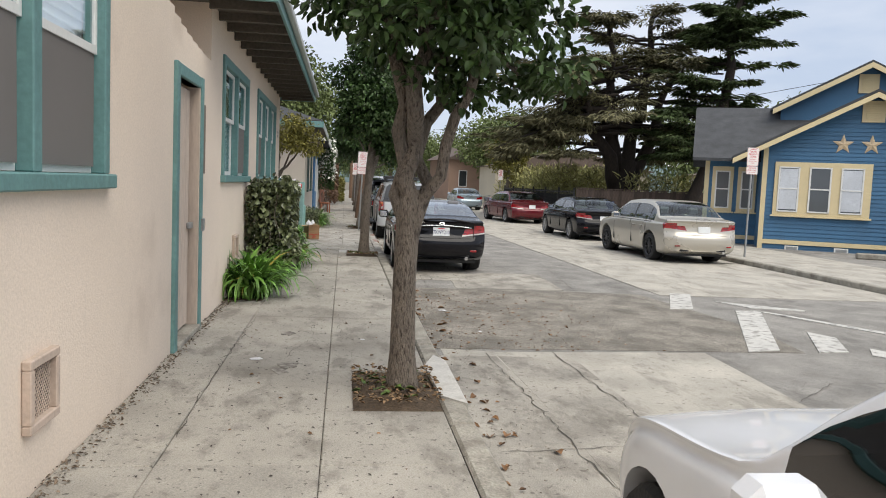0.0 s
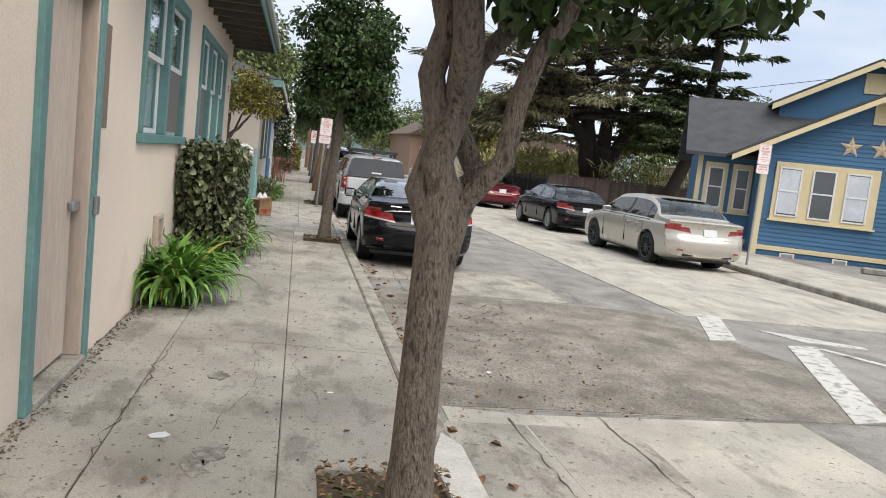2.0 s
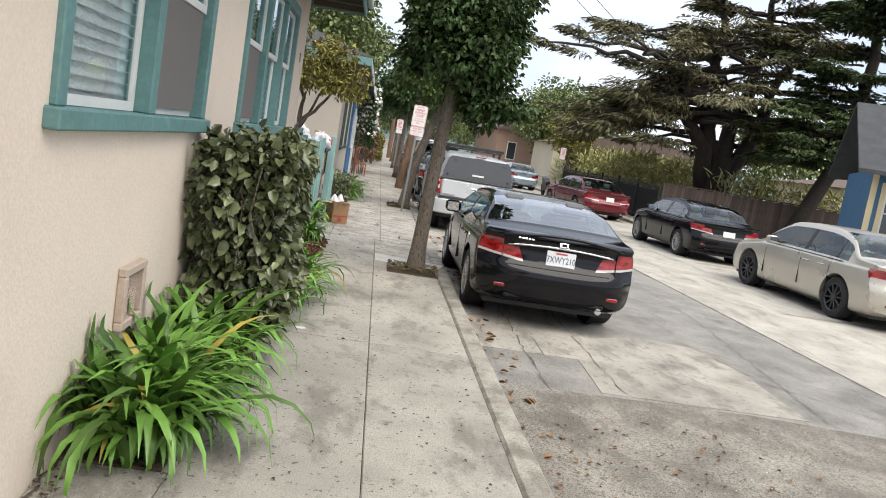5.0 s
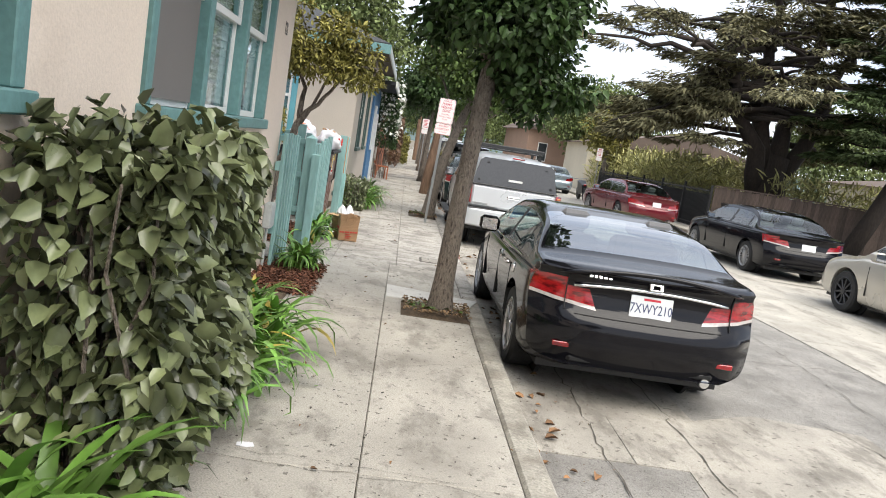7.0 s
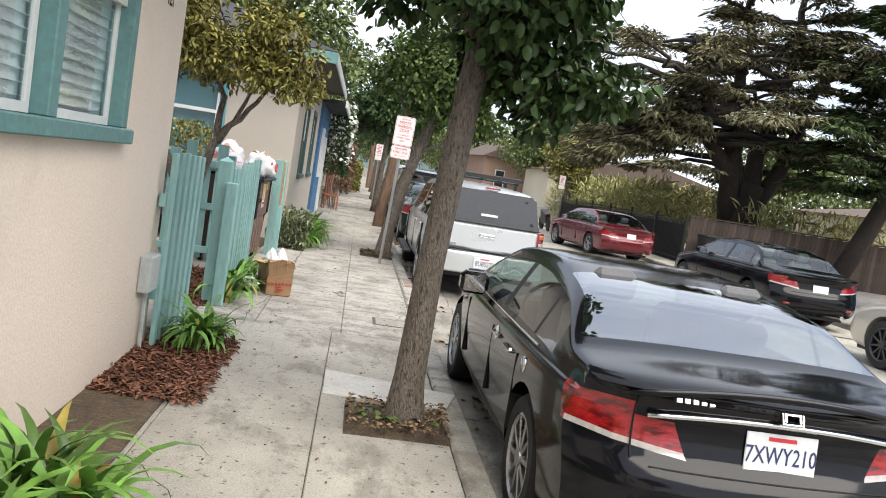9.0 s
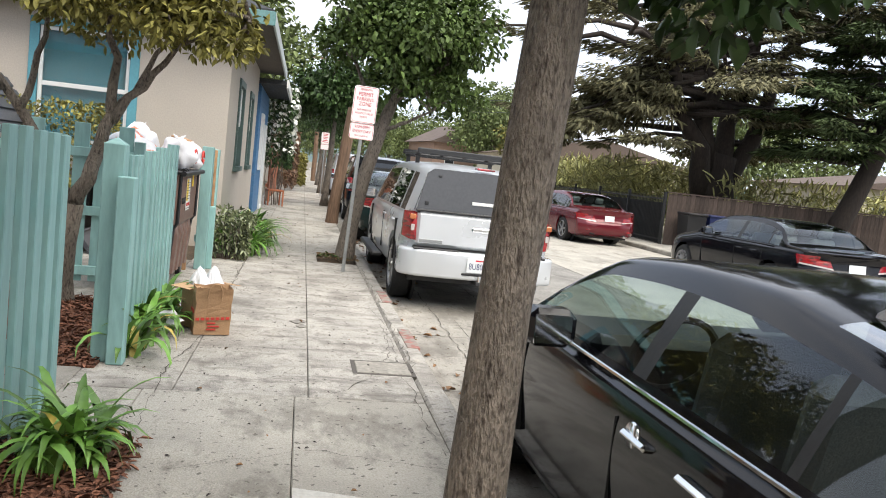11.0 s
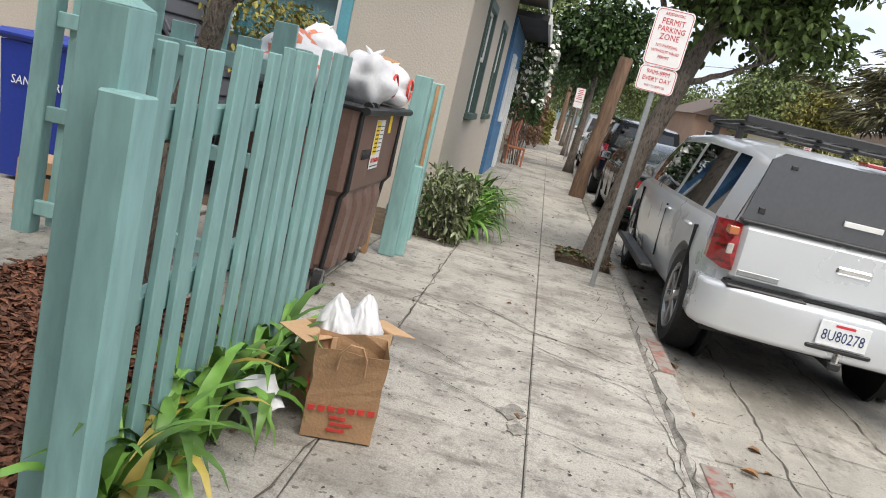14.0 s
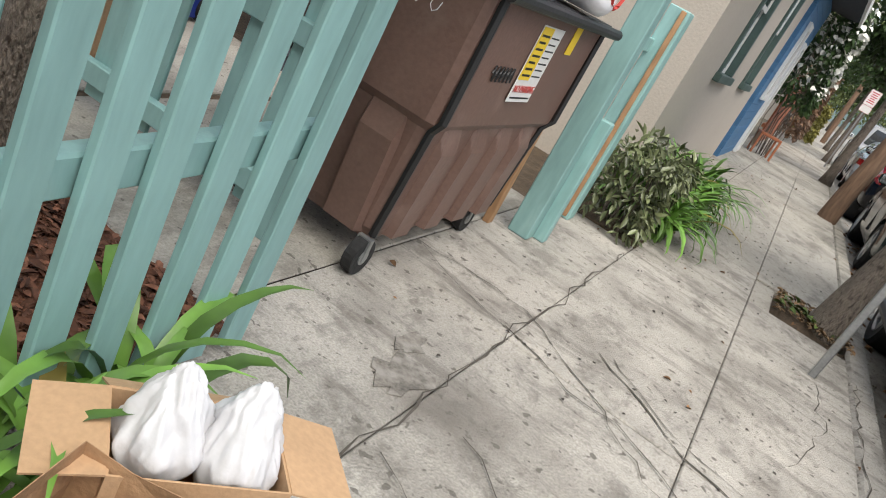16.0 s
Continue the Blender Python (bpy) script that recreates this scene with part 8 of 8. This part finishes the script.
pm.materials.append(M_IRON)
for k in range(150):
    shared("picket", pm, iron, pose(11.0 - 0.0 * k, 36.1 + 0.11 * k, -0.05))
for zz in (0.1, 1.35):
    part("rail", box(10.985, 11.015, 36.1, 52.6, zz, zz + 0.04), M_IRON, iron)
for k in range(7):
    part("post", box(10.96, 11.04, 36.06 + 2.7 * k, 36.14 + 2.7 * k, -0.1, 1.58, 0.006), M_IRON, iron)
part("screening", box(11.05, 11.07, 36.2, 52.5, 0.0, 1.25), mat("dark_fence_cloth", (0.02, 0.02, 0.018), 0.9, var=0.3, scale=2, bump=0.1), iron, "dark screening cloth")
wf = thing("board_fence", "weathered brown board fence between the yards", "fence")
bm_ = [bpy.data.meshes.new("board") for _ in range(3)]
for i, me in enumerate(bm_):
    bq = box(-0.073, 0.073, -0.012, 0.012, 0, 1.58 + 0.015 * i, 0.003)
    bq.to_mesh(me)
    bq.free()
    me.materials.append(M_WOODF)
for k in range(165):
    shared("board", bm_[k % 3], wf, pose(11.15 + 0.15 * k, 36.05 + 0.0 * k, -0.05, 0, 0, 0))
part("cap_rail", box(11.05, 35.9, 36.0, 36.1, 1.56, 1.60), M_WOODF, wf)
for i, x in enumerate((11.6, 12.3)):
    rb2 = thing("recycling_bin", "dark blue wheeled bin standing against the board fence", "bin", pose(x, 35.4, -0.02), "far bins")
    part("body", loft([[(-0.24, -0.27, 0.03), (0.24, -0.27, 0.03), (0.24, 0.27, 0.03), (-0.24, 0.27, 0.03)], [(-0.30, -0.34, 0.98), (0.30, -0.34, 0.98), (0.30, 0.34, 0.98), (-0.30, 0.34, 0.98)]]), mat("dark_blue_bin_plastic", (0.01, 0.02, 0.09), 0.5, bump=0.03) if i else M_BLACK, rb2)
    part("lid", box(-0.33, 0.33, -0.38, 0.37, 0.985, 1.06, 0.03), mat("dark_blue_bin_plastic", (0.01, 0.02, 0.09)) if i else M_BLACK, rb2)


def far_house(x, y, w, d, h, ridge, wall_m, label, rot=0, windows=3):
    H = thing("house", label, "house", pose(x, y, -0.15, 0, 0, rot), "far houses")
    part("wall", box(0, w, 0, d, 0, h), wall_m, H)
    part("roof", prism([(-0.4, h), (w + 0.4, h), (w / 2, ridge)], -0.4, d + 0.4, m=Matrix(((1, 0, 0, 0), (0, 0, 1, 0), (0, 1, 0, 0), (0, 0, 0, 1)))), M_FARROOF, H)
    for k in range(windows):
        x0 = w * (k + 0.5) / windows
        wi = part("window", box(x0 - 0.45, x0 + 0.45, -0.05, 0.02, h * 0.35, h * 0.75), M_WHITE, H)
        part("pane", box(x0 - 0.38, x0 + 0.38, -0.06, -0.052, h * 0.35 + 0.07, h * 0.75 - 0.07), MATS["dark_window_pane"], wi)
    return H


far_house(11.5, 58.5, 12, 7, 3.2, 4.6, M_FARWALL, "long cream low building behind the corn patch", 0, 5)
far_house(24.5, 46, 12, 7, 3.0, 4.0, M_FARWALL, "cream outbuilding behind the board fence", 0, 3)
far_house(10.8, 80, 6, 8, 4.2, 6.0, mat("far_brown_wall", (0.30, 0.20, 0.15), 0.9, var=0.1, scale=1), "brown gabled house far down the street", 8, 2)
far_house(-9, 60, 7.6, 12, 3.2, 4.8, M_STUCCO_B, "stucco house far along the street", 0, 2)
far_house(-9.2, 76, 8, 12, 3.2, 4.8, M_FARWALL, "cream house far along the street", 0, 2)
# distance haze is mixed into the hills' blue-green colour
tagged(link("hill", loft([[(-300 + 60 * k, 600 + 30 * j, -1 + (22 + 16 * noise.noise(Vector((k * 0.5, 3, 0)))) * (j == 1)) for k in range(16)] + [(600 + -0 * k, 800, -1) for k in range(1)] for j in range(2)], False), mat("hazy_hill_green", (0.10, 0.14, 0.14), 1, var=0.2, scale=0.02, fine=0.2, bump=0)), "hazy low hills beyond the town", "hills", kind="structure")

# motorbike far along the far kerb
mbk = thing("motorbike", "dark motorbike standing at the far kerb", "motorbike", pose(8.9, 46.0, ROAD_Z + 0.01, 0, -8, 0))
for y in (0.0, 1.35):
    part("wheel", tube([(-0.05, y, 0.31), (0.05, y, 0.31)], [0.31, 0.31], 20), M_TYRE, mbk)
part("body", loft([[(-0.1, 0.1, 0.4), (0.1, 0.1, 0.4), (0.12, 0.1, 0.75), (-0.12, 0.1, 0.75)], [(-0.16, 0.7, 0.3), (0.16, 0.7, 0.3), (0.18, 0.7, 0.95), (-0.18, 0.7, 0.95)], [(-0.08, 1.25, 0.5), (0.08, 1.25, 0.5), (0.1, 1.2, 0.95), (-0.1, 1.2, 0.95)]]), M_BLACK, mbk)
part("handlebar", tube([(-0.36, 1.05, 1.05), (0, 1.12, 1.0), (0.36, 1.05, 1.05)], [0.018] * 3, 8), M_METAL, mbk)
part("tail_light", box(-0.07, 0.07, -0.05, 0.1, 0.72, 0.8, 0.01), M_LIGHT_RED, mbk)

# overhead cables
for i, (p0, p1) in enumerate((((-2, 20, 8.6), (30, 75, 8.0)), ((-2, 20.5, 8.1), (30, 75, 7.4)), ((24, 18, 7.4), (7, 60, 5.6)), ((24, 18, 6.6), (7, 60, 5.0)))):
    pts = [Vector(p0).lerp(Vector(p1), k / 14) - Vector((0, 0, 0.9 * math.sin(math.pi * k / 14))) for k in range(15)]
    tagged(link("overhead_cable", tube(pts, [0.012] * 15, 5), M_BLACK), "thin black overhead cable across the sky", "cable", group="overhead cables")
up = thing("utility_pole", "tall brown wooden utility pole with a crossarm far down the street", "pole", group="utility poles")
part("pole", tube([(0.75, 66, -0.1), (0.75, 66, 8.5)], [0.15, 0.11], 10), M_POLE, up)
part("crossarm", box(-0.4, 1.9, 65.95, 66.05, 7.9, 8.02), M_POLE, up)

# ---- litter ----
rngL = np.random.default_rng(77)


def fallen(name, label, n, xs, ys, z, size, material, cat):
    p = np.stack([np.clip(rngL.normal(xs[0], xs[1], n), xs[2], xs[3]), rngL.uniform(*ys, n), np.full(n, z) + rngL.uniform(0.002, 0.012, n)], 1)
    d = rngL.normal(size=(n, 3)) * np.array([[1, 1, 0.15]])
    o_ = new(name, leaf_mesh(name, p, d, size * rngL.uniform(0.5, 1.4, n), 0.6, material, rngL, 0.35, 0.3))
    return tagged(o_, label, cat, kind="stuff")


M_DRY = mat("dry_brown_leaf", (0.19, 0.10, 0.045), 0.8, var=0.3, scale=9, bump=0, island=0.5)
fallen("fallen_leaves", "dry brown leaves lying in the gutter", 260, (1.22, 0.13, 1.09, 2.3), (2, 34), ROAD_Z + 0.01, 0.07, M_DRY, "leaves")
fallen("fallen_leaves", "dry brown leaves and bits on the asphalt patch", 420, (2.0, 0.7, 1.1, 4.6), (7.5, 11.5), ROAD_Z + 0.008, 0.03, M_DRY, "leaves")
fallen("fallen_leaves", "dry leaves scattered over the pavement", 150, (-0.1, 0.7, -1.1, 0.9), (1, 34), 0.004, 0.03, M_DRY, "leaves")
fallen("pavement_bits", "small dark bits and gum spots on the pavement", 900, (0.0, 0.6, -1.1, 0.9), (1.5, 34), 0.002, 0.018, mat("dark_bits", (0.06, 0.05, 0.045), 0.9, var=0.2, bump=0), "litter")
fallen("road_grit", "pale grit and pebbles on the asphalt patch", 1800, (2.6, 1.1, 1.1, 5.0), (7.7, 12.0), ROAD_Z + 0.006, 0.014, mat("pale_grit", (0.36, 0.33, 0.28), 0.9, var=0.3, bump=0, island=0.4), "grit")
fallen("road_grit", "grit and dirt along the gutter", 1500, (1.3, 0.25, 1.09, 2.4), (2, 30), ROAD_Z + 0.01, 0.013, mat("brown_grit", (0.16, 0.12, 0.085), 0.9, var=0.3, bump=0, island=0.5), "grit")
fallen("wall_dirt", "dirt and dry bits along the foot of the wall", 900, (-1.12, 0.035, -1.17, -1.0), (1, 9.7), 0.002, 0.022, mat("brown_grit", (0.16, 0.12, 0.085)), "dirt")
for px, pa, pb in PITS:
    fallen("pit_litter", "dry leaves and twigs in the tree pit", 420, (0.62, 0.2, px + 0.03, 0.9), (pa + 0.03, pb - 0.03), 0.045, 0.036, mat("pit_debris", (0.20, 0.13, 0.07), 0.9, var=0.3, scale=9, bump=0, island=0.6), "leaves")
    fallen("pit_weeds", "small green weeds sprouting in the tree pit", 46, (0.55, 0.14, px + 0.05, 0.85), (pa + 0.1, pb - 0.25), 0.06, 0.055, M_LEAF_MID, "weeds")
# paper scraps; the piece at (-0.47, 6.5) stands for a white paint splat
for x, y, a, sz, z in ((0.42, 7.35, 20, 0.035, 0.004), (-0.42, 12.35, 10, 0.07, 0.004), (-0.47, 6.5, 30, 0.09, 0.004), (1.5, 9.9, 15, 0.09, ROAD_Z + 0.012), (1.75, 8.5, 50, 0.05, ROAD_Z + 0.012), (-0.60, 20.2, 60, 0.08, 0.006)):
    q = prism([(-sz * 0.6, -sz * 0.3), (sz * 0.1, -sz * 0.42), (sz * 0.62, -sz * 0.2), (sz * 0.5, sz * 0.34), (-sz * 0.2, sz * 0.3), (-sz * 0.55, sz * 0.15)], 0, 0.003)
    q.transform(pose(x, y, z, 3, 3, a))
    tagged(link("scrap_paper", q, M_BAG), "flat pale scrap lying on the ground", "litter", group="scraps of paper")

num = thing("house_number", "dark metal house number on the stucco corner", "house number")
lettering("numeral", "121", 0.17, M_DARK, num, pose(W + 0.004, 16.52, 2.36, 90, 0, 90), squeeze=0.7)

# ---- cracks in the road and the pavement ----
M_CRACK = mat("dark_crack_dirt", (0.085, 0.075, 0.062), 1, var=0.3, scale=8, bump=0.1)


def crack(parent, pts, z, w, seed, name="crack"):
    """A ragged dark crack along a line in the plan."""
    rg = random.Random(seed)
    line = []
    for (x0, y0), (x1, y1) in zip(pts, pts[1:]):
        n = max(3, int(math.hypot(x1 - x0, y1 - y0) / 0.09))
        for k in range(n):
            t = k / n
            line.append((x0 + (x1 - x0) * t + rg.gauss(0, 0.013), y0 + (y1 - y0) * t + rg.gauss(0, 0.013)))
    line.append(pts[-1])
    b_ = bmesh.new()
    prev = None
    for i, (x, y) in enumerate(line):
        a = line[min(i + 1, len(line) - 1)]
        c = line[max(i - 1, 0)]
        dx, dy = a[0] - c[0], a[1] - c[1]
        ln = math.hypot(dx, dy) or 1
        ww = w * rg.uniform(0.08, 0.55)
        cur = (b_.verts.new((x - dy / ln * ww, y + dx / ln * ww, z)), b_.verts.new((x + dy / ln * ww, y - dx / ln * ww, z)))
        if prev:
            b_.faces.new((prev[0], prev[1], cur[1], cur[0]))
        prev = cur
    bmesh.ops.recalc_face_normals(b_, faces=b_.faces)
    return part(name, b_, M_CRACK, parent, "dark ragged crack")


RZ = ROAD_Z + 0.0105
for i, (pts, w) in enumerate(((((1.95, -1), (1.85, 2.4), (1.72, 4.4), (1.62, 7.4)), 0.012), (((2.65, 1.5), (2.4, 4.6), (2.3, 7.5)), 0.012), (((1.2, 4.6), (1.9, 4.7), (3.7, 4.55)), 0.008),
                              (((1.55, 12.0), (1.6, 15.2), (1.5, 18.5), (1.55, 21), (1.6, 25)), 0.014), (((2.2, 12.2), (2.25, 16), (2.35, 19.2), (2.3, 24)), 0.012), (((1.1, 18.9), (1.9, 18.8), (3.6, 19.1)), 0.008), (((3.3, 18.2), (3.2, 22.5), (3.4, 27)), 0.010),
                              (((3.9, 12), (4.4, 16), (4.6, 21), (4.4, 28)), 0.012), (((5.2, 12.6), (5.15, 18), (5.05, 26)), 0.016), (((2.4, 16.4), (3.5, 16.2), (5.1, 16.5)), 0.009), (((3.8, 5.7), (4.6, 6.4), (6.0, 6.3), (8.6, 6.6)), 0.010), (((1.2, 21.3), (2.2, 21.2), (4.4, 21.4)), 0.008), (((3.6, 14.4), (3.9, 13.2), (4.9, 12.1)), 0.012), (((1.3, 7.55), (3.0, 7.6), (5.0, 7.63)), 0.010))):
    crack(road, pts, RZ, w, 100 + i)
for i, (pts, w) in enumerate(((((-0.7, 4.5), (-0.72, 6.2), (-0.68, 8.4)), 0.010), (((-0.25, 6.5), (-0.05, 7.4), (-0.1, 8.5)), 0.004), (((0.3, 8.6), (0.2, 8.0), (0.35, 7.1)), 0.004), (((-1.15, 8.6), (-0.6, 8.55), (0.1, 8.5), (0.9, 8.35)), 0.006), (((0.13, 12.15), (0.5, 12.2), (0.9, 12.0)), 0.006), (((-0.7, 12.25), (-0.2, 12.15), (0.1, 12.2)), 0.006),
                              (((0.3, 18.2), (0.6, 18.6), (0.82, 19.4), (0.85, 20.4)), 0.007), (((-0.62, 17.4), (-0.66, 18.6), (-0.55, 19.6), (-0.56, 21.6), (-0.57, 23.6)), 0.010), (((-0.6, 21.7), (0.1, 21.5), (0.9, 20.9)), 0.008), (((-0.5, 20.6), (0.2, 20.2), (0.9, 19.9)), 0.006), (((0.6, 22.2), (0.75, 22.9), (0.7, 23.5)), 0.006), (((0.95, 19), (0.93, 21.2), (0.95, 24)), 0.010), (((-1.1, 21.9), (-0.8, 21.75), (-0.5, 21.7)), 0.006), (((-1.2, 6.0), (-1.16, 8.4), (-1.17, 9.6)), 0.015), (((0.05, 14.2), (0.3, 14.0), (0.9, 14.3)), 0.004), (((-0.4, 17.0), (0.2, 17.3), (0.9, 17.1)), 0.004))):
    crack(pav, pts, 0.0055, w, 200 + i)
for i, (pts, w) in enumerate(((((-0.59, 21.97), (-0.2, 21.66), (0.14, 21.35), (0.43, 21.2), (0.9, 21.1)), 0.013), (((-0.25, 22.04), (0.12, 21.72), (0.44, 21.63), (0.67, 21.5)), 0.020), (((-0.22, 22.09), (0.15, 21.78), (0.48, 21.69), (0.8, 21.5)), 0.012), (((-0.42, 20.89), (-0.12, 20.71), (0.13, 20.66)), 0.010), (((-0.42, 20.09), (0.2, 20.03)), 0.006), (((-1.16, 21.92), (-0.75, 22.0), (-0.59, 21.97)), 0.013), (((0.21, 22.99), (0.84, 22.88)), 0.007), (((0.83, 21.04), (0.885, 20.34), (0.866, 19.62), (0.83, 18.97), (0.85, 17.66), (0.87, 17.29)), 0.009), (((0.18, 8.7), (0.24, 7.22), (0.335, 6.44)), 0.004), (((-0.65, 12.27), (-0.13, 12.28), (0.62, 12.23)), 0.007))):
    crack(pav, pts, 0.0062, w * 0.55, 300 + i)
